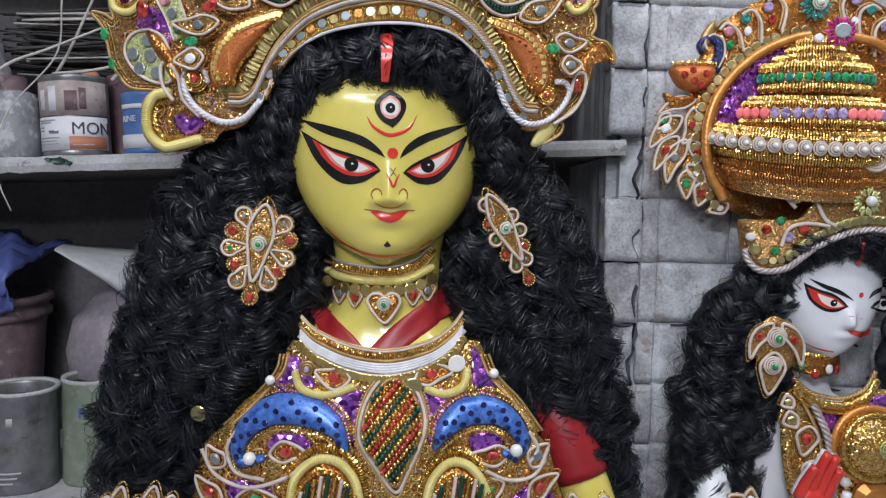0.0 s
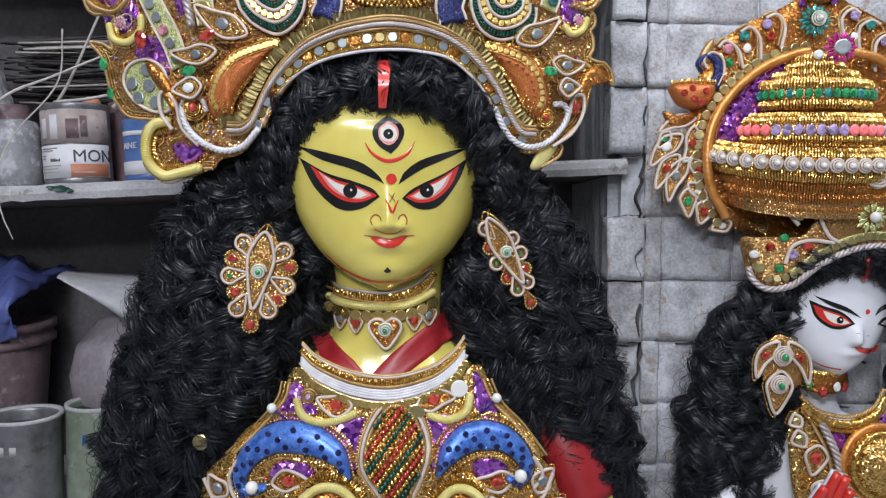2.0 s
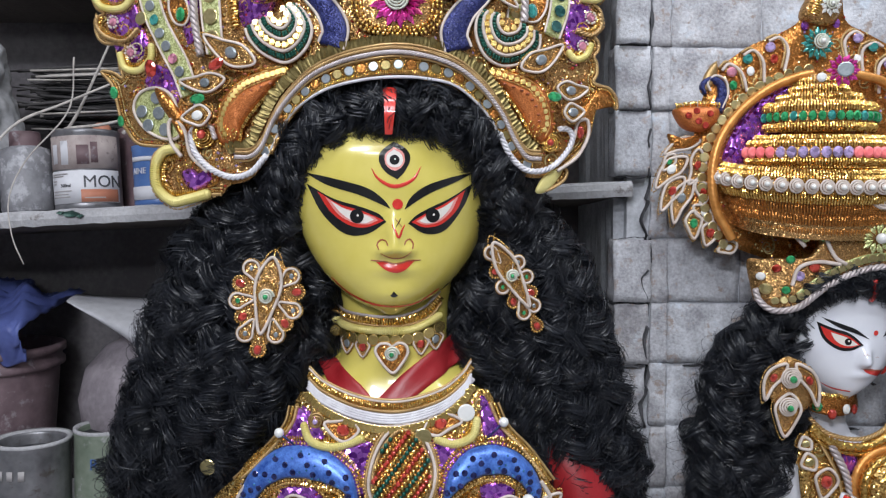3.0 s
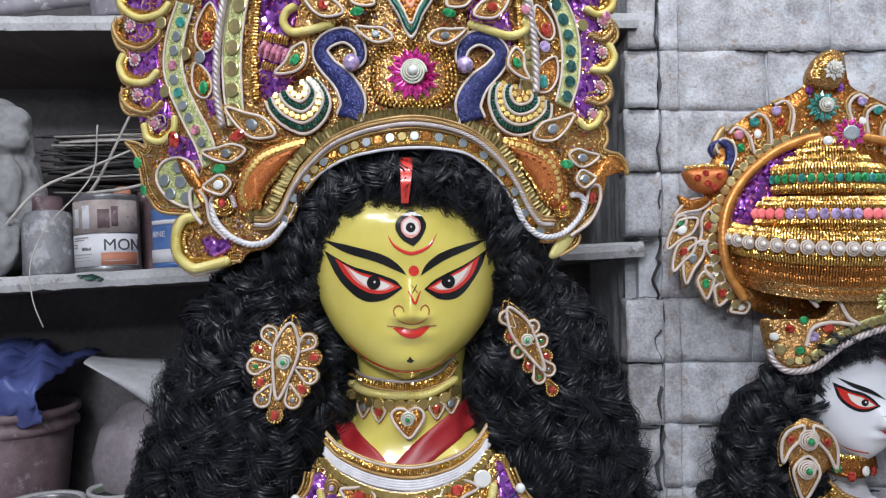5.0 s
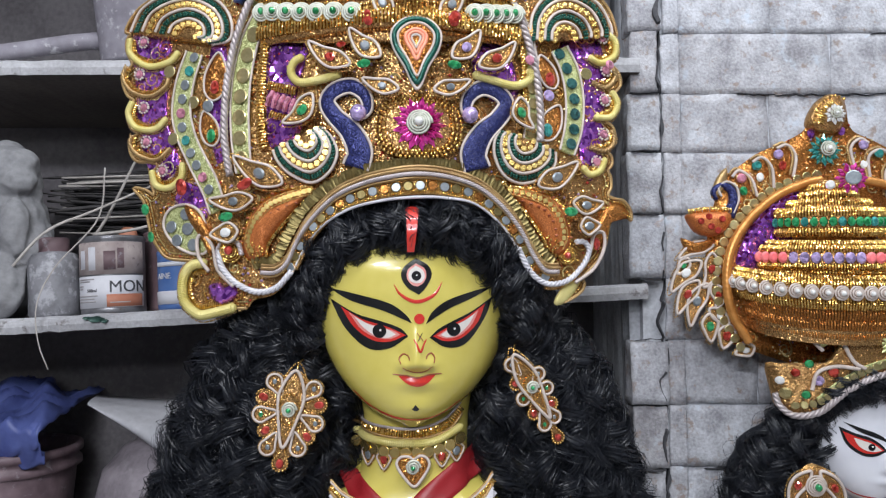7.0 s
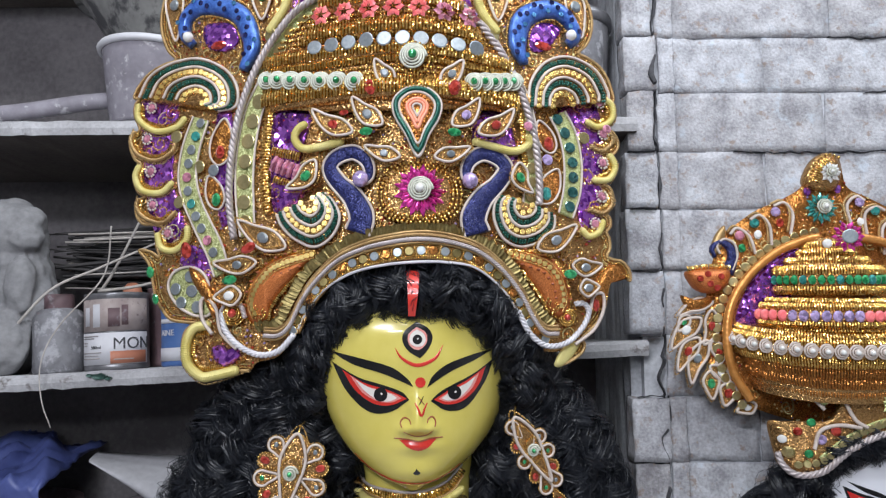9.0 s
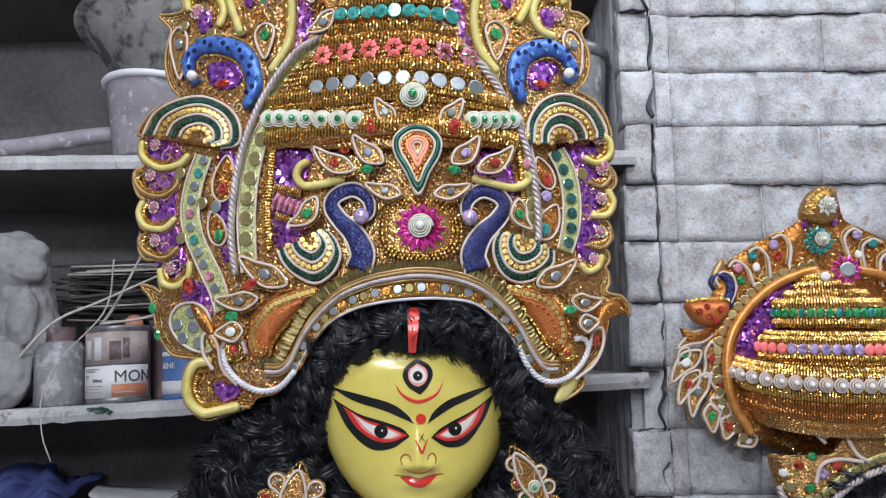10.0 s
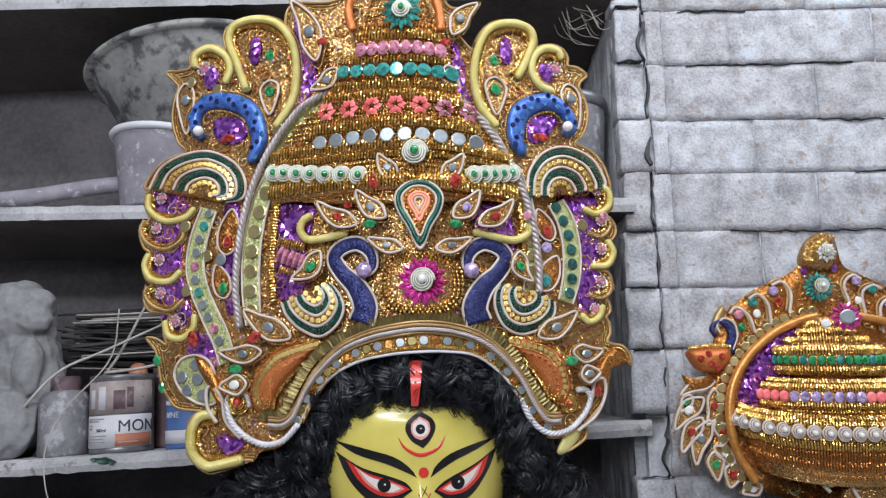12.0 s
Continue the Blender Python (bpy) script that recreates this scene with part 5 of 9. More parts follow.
for pts, w, m, r0, dm in (
    ([(-0.2828, 1.7773), (-0.2937, 1.7459), (-0.2976, 1.7128), (-0.2906, 1.6847), (-0.2772, 1.658), (-0.2595, 1.6268), (-0.2496, 1.6003)], [0.021, 0.023, 0.023, 0.021, 0.022, 0.019], M_OLIVE, 0.0056, None),
    ([(-0.2016, 1.817), (-0.2145, 1.7851), (-0.2235, 1.7464), (-0.226, 1.7077), (-0.2235, 1.6693), (-0.2195, 1.6409)], [0.012, 0.021, 0.022, 0.022, 0.021, 0.018], M_OLIVE, 0.0082, M_GOLD_DISC),
    ([(0.1174, 1.7772), (0.1289, 1.7551), (0.1345, 1.7259), (0.133, 1.6932), (0.1249, 1.6638)], [0.020, 0.021, 0.021, 0.020, 0.017], M_OLIVE, 0.0062, M_DARK_TEAL),
    ([(0.06706, 1.8108), (0.07935, 1.7827), (0.08526, 1.7411), (0.08661, 1.7028), (0.08298, 1.6712)], [0.012, 0.016, 0.017, 0.016, 0.014], M_OLIVE, 0.006, M_GOLD_DISC),
    ([(-0.1421, 1.8896), (-0.1726, 1.8704), (-0.1927, 1.8427), (-0.2059, 1.8175)], [0.012, 0.022, 0.024, 0.020], M_OLIVE, 0.008, M_GOLD_DISC),
    ([(0.01096, 1.8752), (0.03267, 1.8554), (0.04819, 1.8333), (0.06061, 1.8132)], [0.010, 0.018, 0.020, 0.018], M_OLIVE, 0.007, M_GOLD_DISC)):
    rb = band(crown_y, pts, w, m, crown, 0.004, 0.0, "green-gold glitter ribbon with round mirrors", "mirror_ribbon")
    line = curve(pts, 60)
    t = np.gradient(line, axis=0)
    side = np.stack([-t[:, 1], t[:, 0]], 1) / np.linalg.norm(t, axis=1)[:, None]
    ww = np.interp(np.linspace(0, 1, 60), np.linspace(0, 1, len(w)), w)[:, None] / 2
    for k in (-1, 1):
        cord(crown_y, line + side * ww * k, 0.0013, M_WHITE_CORD, rb, 0.004, name="edge_cord")
    n = int(len(curve(pts, step=r0 * 2.9)))
    for k, c in enumerate(curve(pts, n + 1)[:-1] if n > 2 else []):
        disc(crown_y, c + np.array((0, -r0)), r0, dm or (M_MIRROR, M_TEAL, M_MIRROR, M_MIRROR, M_ROSE)[k % 5], rb, 0.0055)
for pts in ([(-0.1334, 1.8971), (-0.166, 1.8831), (-0.1911, 1.8574), (-0.2133, 1.8238), (-0.2289, 1.7859), (-0.2378, 1.747), (-0.2415, 1.7049), (-0.2406, 1.6734), (-0.2339, 1.6371)], [(0.001743, 1.8838), (0.02339, 1.8672), (0.04646, 1.8423), (0.06706, 1.8108), (0.08113, 1.7764), (0.08986, 1.7409), (0.09383, 1.7033), (0.09338, 1.6717)]):
    cord(crown_y, pts, 0.0042, M_SILVER_CORD, crown, 0.009, 0.2, label="silver twisted strand")
bugles(crown_y, [(-0.1963, 1.7864), (-0.2, 1.7379), (-0.2013, 1.6995), (-0.1971, 1.6647)], 0.009, M_GOLD_FINE, crown, 0.005, 0.0016)
bugles(crown_y, [(0.07464, 1.7789), (0.07759, 1.7468), (0.0792, 1.715)], 0.006, M_GOLD_FINE, crown, 0.005, 0.0014)
for c, tip, m in (((-0.2568, 1.7361), (-0.253, 1.7744), M_RUBY), ((-0.2597, 1.6828), (-0.27, 1.7108), M_EMERALD), ((0.1065, 1.7418), (0.09539, 1.7668), M_RUBY), ((0.1031, 1.6861), (0.1169, 1.7147), M_TEAL)):
    a, b = np.array(c), np.array(tip)
    d = a - b
    e = np.array((-d[1], d[0])) * 0.42
    out = [b, b + d * 0.55 + e * 0.8, a + e * 0.75 + d * 0.12, a + d * 0.38, a - e * 0.75 + d * 0.12, b + d * 0.55 - e * 0.8]
    p = patch(crown_y, out, M_COPPER, crown, 0.003, name="drop_panel")
    cord(crown_y, out, 0.0013, M_WHITE_CORD, p, 0.003, closed=True)
    gem(crown_y, a, 0.011, 0.015, m, p, 0.004)
disc(crown_y, (-0.2637, 1.7156), 0.0066, M_MIRROR, crown, 0.006)
disc(crown_y, (0.1045, 1.7234), 0.006, M_LILAC, crown, 0.006)

# side scrolls
for pts, m, eye in (
    ([(-0.3673, 1.8049), (-0.3658, 1.7857), (-0.3422, 1.7687), (-0.3151, 1.7703), (-0.302, 1.7813)], M_YELLOW_CORD, (-0.3491, 1.7973)), ([(-0.3712, 1.7721), (-0.3758, 1.7593), (-0.3639, 1.7423), (-0.3396, 1.7341), (-0.3193, 1.7427), (-0.3148, 1.7545)], M_BROWN_CORD, (-0.3535, 1.7607)),
    ([(-0.3615, 1.7311), (-0.3666, 1.7164), (-0.3558, 1.7), (-0.3314, 1.6958), (-0.3154, 1.7074)], M_YELLOW_CORD, (-0.3465, 1.7217)), ([(-0.3615, 1.6916), (-0.3629, 1.6796), (-0.3501, 1.6669), (-0.3274, 1.6611), (-0.3108, 1.6727)], M_BROWN_CORD, (-0.342, 1.6824)),
    ([(-0.3342, 1.6503), (-0.3276, 1.6331), (-0.3107, 1.6286), (-0.2959, 1.6396), (-0.2947, 1.6563)], M_YELLOW_CORD, (-0.3204, 1.6484)),
    ([(0.1755, 1.8045), (0.1853, 1.7953), (0.1829, 1.7791), (0.1663, 1.769), (0.1508, 1.7742)], M_YELLOW_CORD, (0.1693, 1.7982)), ([(0.1806, 1.7651), (0.1845, 1.7559), (0.1721, 1.7425), (0.1565, 1.7464)], M_BROWN_CORD, (0.1731, 1.7616)),
    ([(0.1792, 1.7397), (0.1864, 1.7248), (0.1775, 1.7093), (0.1573, 1.7066)], M_YELLOW_CORD, (0.1713, 1.7276)), ([(0.1795, 1.6948), (0.1817, 1.6817), (0.1696, 1.6706), (0.1528, 1.6736)], M_BROWN_CORD, (0.1692, 1.6889)), ([(0.1706, 1.6628), (0.1641, 1.6483), (0.1513, 1.6426), (0.142, 1.6512)], M_YELLOW_CORD, (0.1604, 1.6571))):
    scroll(crown_y, pts, 0.0037 if m is M_YELLOW_CORD else 0.0027, m, crown, eye, 0.0062)
for c in ((-0.3135, 1.7592), (-0.3069, 1.683), (-0.2825, 1.7216), (0.1484, 1.7537), (-0.3176, 1.9393), (-0.2417, 1.9208), (-0.1991, 1.8627), (0.04541, 1.8528), (-0.2806, 1.9244), (0.1089, 1.9146)):
    disc(crown_y, c, 0.007, M_GOLD_DISC, crown, 0.005, name="gold_disc")

# lower left lobe with mirrors, corner shell and horn of the right wing
lobe = [(-0.2608, 1.56), (-0.2782, 1.5552), (-0.3021, 1.5665), (-0.316, 1.5867), (-0.3091, 1.6043), (-0.2873, 1.6088), (-0.2678, 1.5958)]
p = patch(crown_y, lobe, M_OLIVE, crown, 0.004, name="mirror_panel")
cord(crown_y, lobe, 0.0017, M_WHITE_CORD, p, 0.004, closed=True)
for c in ((-0.3063, 1.5853), (-0.2987, 1.5702), (-0.2788, 1.565), (-0.2881, 1.5987), (-0.2857, 1.5824)):
    disc(crown_y, c, 0.0068, M_MIRROR, p, 0.0055)
patch(crown_y, [(-0.2888, 1.6088), (-0.2699, 1.5958), (-0.2543, 1.5709), (-0.2554, 1.5515), (-0.2685, 1.5711), (-0.2842, 1.593)], M_COPPER, crown, 0.008, 0.004, name="horn_panel")
hook = [(-0.2573, 1.5358), (-0.2695, 1.5515), (-0.272, 1.5699), (-0.2651, 1.5747), (-0.2531, 1.5618), (-0.2463, 1.5376), (-0.2275, 1.52)]
cord(crown_y, hook, 0.0022, M_WHITE_CORD, crown, 0.008)
coil(crown_y, (-0.2328, 1.5574), 0.014, M_GOLD_FINE, crown, M_RUBY, 0.005)
coil(crown_y, (0.1234, 1.5524), 0.010, M_GOLD_FINE, crown, M_RUBY, 0.005)
cord(crown_y, [(-0.2421, 1.5377), (-0.2472, 1.5557), (-0.2395, 1.5677), (-0.2243, 1.5658), (-0.2182, 1.5526)], 0.0028, M_SILVER_CORD, crown, 0.008)
scroll(crown_y, [(-0.2606, 1.5454), (-0.2803, 1.5418), (-0.2899, 1.5253), (-0.2872, 1.5042), (-0.27, 1.4903), (-0.2521, 1.4919), (-0.2251, 1.4983)], 0.0052, M_YELLOW_CORD, crown)
patch(crown_y, [(-0.2592, 1.5196), (-0.2483, 1.5239), (-0.2398, 1.5192), (-0.229, 1.5229), (-0.2258, 1.5112), (-0.2415, 1.5003), (-0.2543, 1.5072)], M_FOIL, crown, 0.004, 0.004, name="foil_heart")
beads(crown_y, [(-0.2635, 1.5225), (-0.2485, 1.5287), (-0.2224, 1.5265), (-0.2203, 1.5101), (-0.2414, 1.4968), (-0.2597, 1.5047)], 0.0014, M_GOLD_FINE, crown, 0.003, closed=True)
patch(crown_y, [(0.1083, 1.5025), (0.1187, 1.5197), (0.1388, 1.528), (0.1315, 1.5133), (0.1178, 1.5009)], M_YELLOW_CORD, crown, 0.003, 0.003, name="corner_panel")
horn = [(0.154, 1.5612), (0.1596, 1.5891), (0.174, 1.6101), (0.1905, 1.6129), (0.1997, 1.5976), (0.1885, 1.6026), (0.1765, 1.5923), (0.1681, 1.5672)]
p = patch(crown_y, horn, M_COPPER, crown, 0.004, 0.004, name="horn_panel")
beads(crown_y, horn, 0.0013, M_GOLD_FINE, p, 0.005, closed=True)
hook = [(0.1394, 1.5401), (0.1497, 1.5575), (0.1547, 1.576), (0.1659, 1.5785), (0.1663, 1.5611), (0.1542, 1.5397), (0.132, 1.524)]
cord(crown_y, hook, 0.002, M_WHITE_CORD, crown, 0.007)
gem(crown_y, (0.1583, 1.5661), 0.008, 0.014, M_RUBY, crown, 0.006)

# shoulders: blue peacocks, fan tails, tall yellow loops
for pts, head in (([(-0.2315, 1.8274), (-0.2217, 1.8535), (-0.2335, 1.8877), (-0.259, 1.9051), (-0.2891, 1.9105), (-0.3071, 1.8989), (-0.3082, 1.8796), (-0.2973, 1.8666)], (-0.3, 1.872)), ([(0.08009, 1.8286), (0.07271, 1.8483), (0.07753, 1.8762), (0.09635, 1.8926), (0.1174, 1.8978), (0.1347, 1.8882), (0.1411, 1.8723), (0.1321, 1.8611)], (0.1345, 1.8677))):
    nb = band(crown_y, pts, [0.010, 0.020, 0.022, 0.021, 0.020, 0.019, 0.016, 0.010], M_BLUE, crown, 0.005, 0.008, "blue sequined peacock neck", "peacock_neck")
    line = curve(pts, 90)
    for k in range(3, 87, 4):
        off = (-0.0055, 0.004, 0.0)[k // 4 % 3]
        t = line[k + 1] - line[k - 1]
        c = line[k] + np.array((-t[1], t[0])) / np.linalg.norm(t) * off
        disc(crown_y, c, 0.0029, M_DOT if (k - 3) % 12 else M_SKY, nb, 0.0125, name="sequin")
    t = np.gradient(line, axis=0)
    side = np.stack([-t[:, 1], t[:, 0]], 1) / np.linalg.norm(t, axis=1)[:, None] * 0.0125
    beads(crown_y, line[4:84] - side[4:84], 0.0015, M_SEED, nb, 0.004, name="edge_bead")
    beads(crown_y, line[4:84] + side[4:84], 0.0015, M_SEED, nb, 0.004, name="edge_bead")
    pearl(crown_y, head, 0.0062, nb, M_PEARL, 0.010)
for pts, c in (([(-0.2831, 1.8867), (-0.2527, 1.8857), (-0.2371, 1.8694), (-0.2511, 1.854), (-0.2778, 1.8611)], (-0.2634, 1.8746)), ([(0.08543, 1.8707), (0.1028, 1.8806), (0.1236, 1.8771), (0.1051, 1.8499), (0.08805, 1.8473)], (0.1023, 1.8666))):
    patch(crown_y, pts, M_FOIL, crown, 0.003, 0.002, name="foil_patch")
    gem(crown_y, (c[0], c[1] - 0.014), 0.02, 0.010, M_RUBY, crown, 0.004)
fan_tail(crown_y, [(-0.3678, 1.8114), (-0.3536, 1.8354), (-0.325, 1.8476), (-0.2878, 1.8484), (-0.2537, 1.8315), (-0.2372, 1.809), (-0.2375, 1.7862), (-0.2593, 1.7831)], (-0.2838, 1.7938), crown, "arched tail of cords and green chain")
fan_tail(crown_y, [(0.08255, 1.7798), (0.08684, 1.8101), (0.1046, 1.8348), (0.1328, 1.8459), (0.1647, 1.8366), (0.1804, 1.8135), (0.1812, 1.8011)], (0.1197, 1.7828), crown, "arched tail of cords and green chain")
for pts in ([(-0.2416, 1.918), (-0.2563, 1.9565), (-0.2677, 1.9843), (-0.2617, 2.0032), (-0.2351, 2.0067), (-0.2056, 1.9956), (-0.185, 1.9685), (-0.1774, 1.9333), (-0.1812, 1.8964), (-0.2021, 1.8651)], [(0.0761, 1.9195), (0.08925, 1.9482), (0.09702, 1.9735), (0.08908, 1.9861), (0.06712, 1.986), (0.04475, 1.9738), (0.03114, 1.9465), (0.02603, 1.9113), (0.03311, 1.8788), (0.05195, 1.8565)],
            [(-0.3124, 1.9569), (-0.3135, 1.9743), (-0.2948, 1.9805), (-0.2738, 1.9685), (-0.2643, 1.9492), (-0.2702, 1.9299)], [(0.1325, 1.9537), (0.1271, 1.9642), (0.1107, 1.9635), (0.09764, 1.9506), (0.09422, 1.9315), (0.1041, 1.9158), (0.12, 1.9117)]):
    scroll(crown_y, pts, 0.0045, M_YELLOW_CORD, crown)
for c, w, tall in (((-0.2326, 1.9667), 0.016, 0.036), ((0.06421, 1.952), 0.015, 0.034), ((-0.2902, 1.942), 0.02, 0.03), ((0.1117, 1.9336), 0.02, 0.024), ((-0.248, 1.942), 0.01, 0.03)):
    gem(crown_y, c, w, tall, M_FOIL, crown, 0.002, name="foil_drop")
for c in ((-0.3011, 1.9549), (0.1226, 1.9408)):
    scroll(crown_y, [c, (c[0] + 0.002, c[1] + 0.001)], 0.0005, M_BROWN_CORD, crown, c, 0.008, lining=False)
for root, top in (((-0.2099, 1.8828), (-0.2115, 1.9215)), ((0.05101, 1.8717), (0.05064, 1.9125)), ((-0.3197, 1.874), (-0.3253, 1.9347)), ((0.1483, 1.8707), (0.1397, 1.9205))):
    a, b = np.array(root), np.array(top)
    d = b - a
    e = np.array((-d[1], d[0])) / np.linalg.norm(d) * 0.013
    out = [a, a + d * 0.5 + e * 0.75, a + d * 0.88 + e * 0.85, b + d * 0.08, a + d * 0.88 - e * 0.85, a + d * 0.5 - e * 0.75]
    p = patch(crown_y, out, M_GOLD, crown, 0.004, name="drop_panel")
    cord(crown_y, out, 0.0014, M_WHITE_CORD, p, 0.004, closed=True)
    gem(crown_y, a + d * 0.72, 0.012, 0.013, M_EMERALD if root[0] in ((-0.2099, 1.8828)[0], (0.05101, 1.8717)[0]) else M_MIRROR, p, 0.005)

# the tiered dome
def tier(x0, x1, z0, z1, bulge, label=""):
    """One half-round tier standing out of the dome."""
    s = Sculpt()
    n, k = 40, 8
    for i in range(n + 1):
        x = x0 + (x1 - x0) * i / n
        q = 1 - (2 * i / n - 1) ** 4
        for j in range(k + 1):
            a = math.pi * j / k
            z = (z0 + z1) / 2 - (z1 - z0) / 2 * math.cos(a)
            s.v.append((x, dome_y(x, z) - 0.001 - bulge * math.sin(a) ** 0.7 * (0.3 + 0.7 * q), z))
    s.f = [(i * (k + 1) + j, (i + 1) * (k + 1) + j, (i + 1) * (k + 1) + j + 1, i * (k + 1) + j + 1) for i in range(n) for j in range(k)]
    return link("tier", s.v, s.f, M_GOLD, crown, label)


def row_between(a, b, sag=0.0):
    a, b = np.array(a), np.array(b)
    return [a, a * 0.75 + b * 0.25 - (0, sag * 0.75), (a + b) / 2 - (0, sag), a * 0.25 + b * 0.75 - (0, sag * 0.75), b]


body = [(-0.206, 1.7828), (-0.2059, 1.8175), (-0.1772, 1.8548), (-0.1465, 1.876), (-0.1299, 1.8931), (-0.1238, 1.9221), (-0.1007, 1.9347), (-0.0946, 1.9708), (-0.07871, 2.0227), (-0.05946, 2.0754), (-0.03713, 2.0178), (-0.01879, 1.9649), (-0.01288, 1.9323), (0.00223, 1.9117), (0.006844, 1.8861), (0.03248, 1.858), (0.05724, 1.8264), (0.0709, 1.8026), (0.07211, 1.7768), (-0.05833, 1.76)]
patch(dome_y, body, M_GOLD, crown, 0.0, 0.0, 10, "gold glitter dome", "dome_body", centre=(-0.05857, 1.8282))
body_line = curve(body, closed=True, step=0.004)
for z in np.arange(1.772, 2.03, 0.0058):
    xs = body_line[np.abs(body_line[:, 1] - z) < 0.004][:, 0]
    if len(xs) > 1 and xs.max() - xs.min() > 0.02:
        beads(dome_y, [(xs.min() + 0.003, z + 0.003), ((xs.min() + xs.max()) / 2, z), (xs.max() - 0.003, z - 0.003)], 0.0019, orn.choice((M_GOLD_FINE, M_GOLD_FINE, M_COPPER)), crown, 0.001, 1.8)
for a, b, length, sag in (((-0.2061, 1.7875), (0.0722, 1.78), 0.014, -0.001), ((-0.2078, 1.8292), (0.0668, 1.8196), 0.011, -0.001), ((-0.154, 1.8501), (0.03099, 1.8453), 0.011, -0.001), ((-0.1398, 1.8835), (0.01283, 1.8735), 0.010, -0.001), ((-0.13, 1.8964), (0.006885, 1.8894), 0.010, 0.001), ((-0.1105, 1.925), (-0.0007686, 1.9184), 0.009, 0.001), ((-0.1029, 1.952), (-0.01095, 1.9446), 0.010, 0.0)):
    z = (a[1] + b[1]) / 2
    tier(a[0], b[0], z - length * 0.7, z + length * 0.7, 0.006)
    bugles(dome_y, row_between(a, b, sag), length, M_GOLD_FINE, crown, 0.007, 0.0017, "row of gold bugle beads")
for a, b, length, m in (((-0.1339, 1.8905), (0.009249, 1.882), 0.008, M_COPPER), ((-0.1494, 1.8586), (0.02735, 1.8512), 0.007, M_GOLD_FINE), ((-0.1594, 1.8437), (0.03586, 1.8377), 0.006, M_GOLD_FINE), ((-0.2042, 1.8195), (0.06851, 1.8107), 0.007, M_GOLD_FINE), ((-0.2051, 1.7973), (0.0705, 1.7888), 0.008, M_GOLD_FINE), ((-0.1207, 1.9028), (0.004503, 1.8956), 0.008, M_COPPER), ((-0.1054, 1.943), (-0.00735, 1.9359), 0.006, M_GOLD_FINE), ((-0.0978, 1.9632), (-0.01455, 1.9561), 0.008, M_COPPER)):
    bugles(dome_y, row_between(a, b, 0.0), length, m, crown, 0.004, 0.0016)
for c in ((-0.1997, 1.8083), (-0.1863, 1.8059), (-0.1706, 1.8028), (-0.154, 1.7998), (-0.1365, 1.7968), (-0.118, 1.7945), (-0.09874, 1.7916), (0.02387, 1.7929), (0.03564, 1.7952), (0.04632, 1.7967), (0.05655, 1.7989), (0.06629, 1.8012)):
    coil(dome_y, c, 0.0105, M_SILVER_CORD, crown, M_EMERALD, 0.006)
for k, c in enumerate(curve(row_between((-0.1434, 1.834), (0.02696, 1.8291), -0.001), 10)):
    disc(dome_y, c, 0.0078, M_MIRROR, crown, 0.010)
for k, c in enumerate(curve(row_between((-0.1361, 1.8669), (0.02004, 1.8604), -0.001), 7)):
    bloom(dome_y, c, 0.003, 0.0115, 6, M_CORAL if k < 5 else M_ROSE, crown, 0.013, "coral paper flower" if k < 5 else "")
for k, c in enumerate(curve(row_between((-0.1169, 1.9101), (0.002119, 1.9017), 0.001), 9)):
    disc(dome_y, c, 0.0075, M_TEAL, crown, 0.012, name="teal_sequin")
for k, c in enumerate(curve(row_between((-0.0974, 1.9327), (-0.009874, 1.9268), 0.0), 8)):
    gem(dome_y, c, 0.013, 0.016, M_ROSE, crown, 0.011)
bloom(dome_y, np.array((-0.05215, 1.9722)), 0.007, 0.024, 12, M_TEAL, crown, 0.012, "green foil flower")
coil(dome_y, (-0.05215, 1.9722), 0.0105, M_SILVER_CORD, crown, M_EMERALD, 0.014)
for pts in ([(-0.1077, 1.9597), (-0.1128, 1.9883), (-0.09853, 2.0199)], [(-0.009661, 1.9529), (-0.01253, 1.9794), (-0.02471, 2.0117)]):
    cord(dome_y, pts, 0.005, M_ORANGE, crown, 0.004, 0.1)


# ---- hair ----
hair_rng = random.Random(5)


def helix(path, radius, pitch, start, n, hand=0):
    """A line that winds round a path."""
    p = curve(path, n or 200)
    far = np.r_[0, np.cumsum(np.linalg.norm(np.diff(p, axis=0), axis=1))]
    if not n:
        p = curve(path, max(12, int(far[-1] / pitch * 9)))
        far = np.r_[0, np.cumsum(np.linalg.norm(np.diff(p, axis=0), axis=1))]
    t = np.gradient(p, axis=0)
    t /= np.linalg.norm(t, axis=1)[:, None] + 1e-9
    e1 = np.cross(t, (0.31, 0.2, 0.93) if abs(t[:, 2].mean()) < 0.8 else (0.1, 0.99, 0.05))
    e1 /= np.linalg.norm(e1, axis=1)[:, None] + 1e-9
    e2 = np.cross(t, e1)
    a = start + far / pitch * 2 * math.pi * (1 if math.sin(start * 91.7) > 0 else -1)
    r = radius * (0.55 + 0.45 * np.sin(far * 37 + start * 3) ** 2)
    if hand:
        a = start + far / pitch * 2 * math.pi * hand
    return p + (r * np.cos(a))[:, None] * e1 + (r * np.sin(a))[:, None] * e2


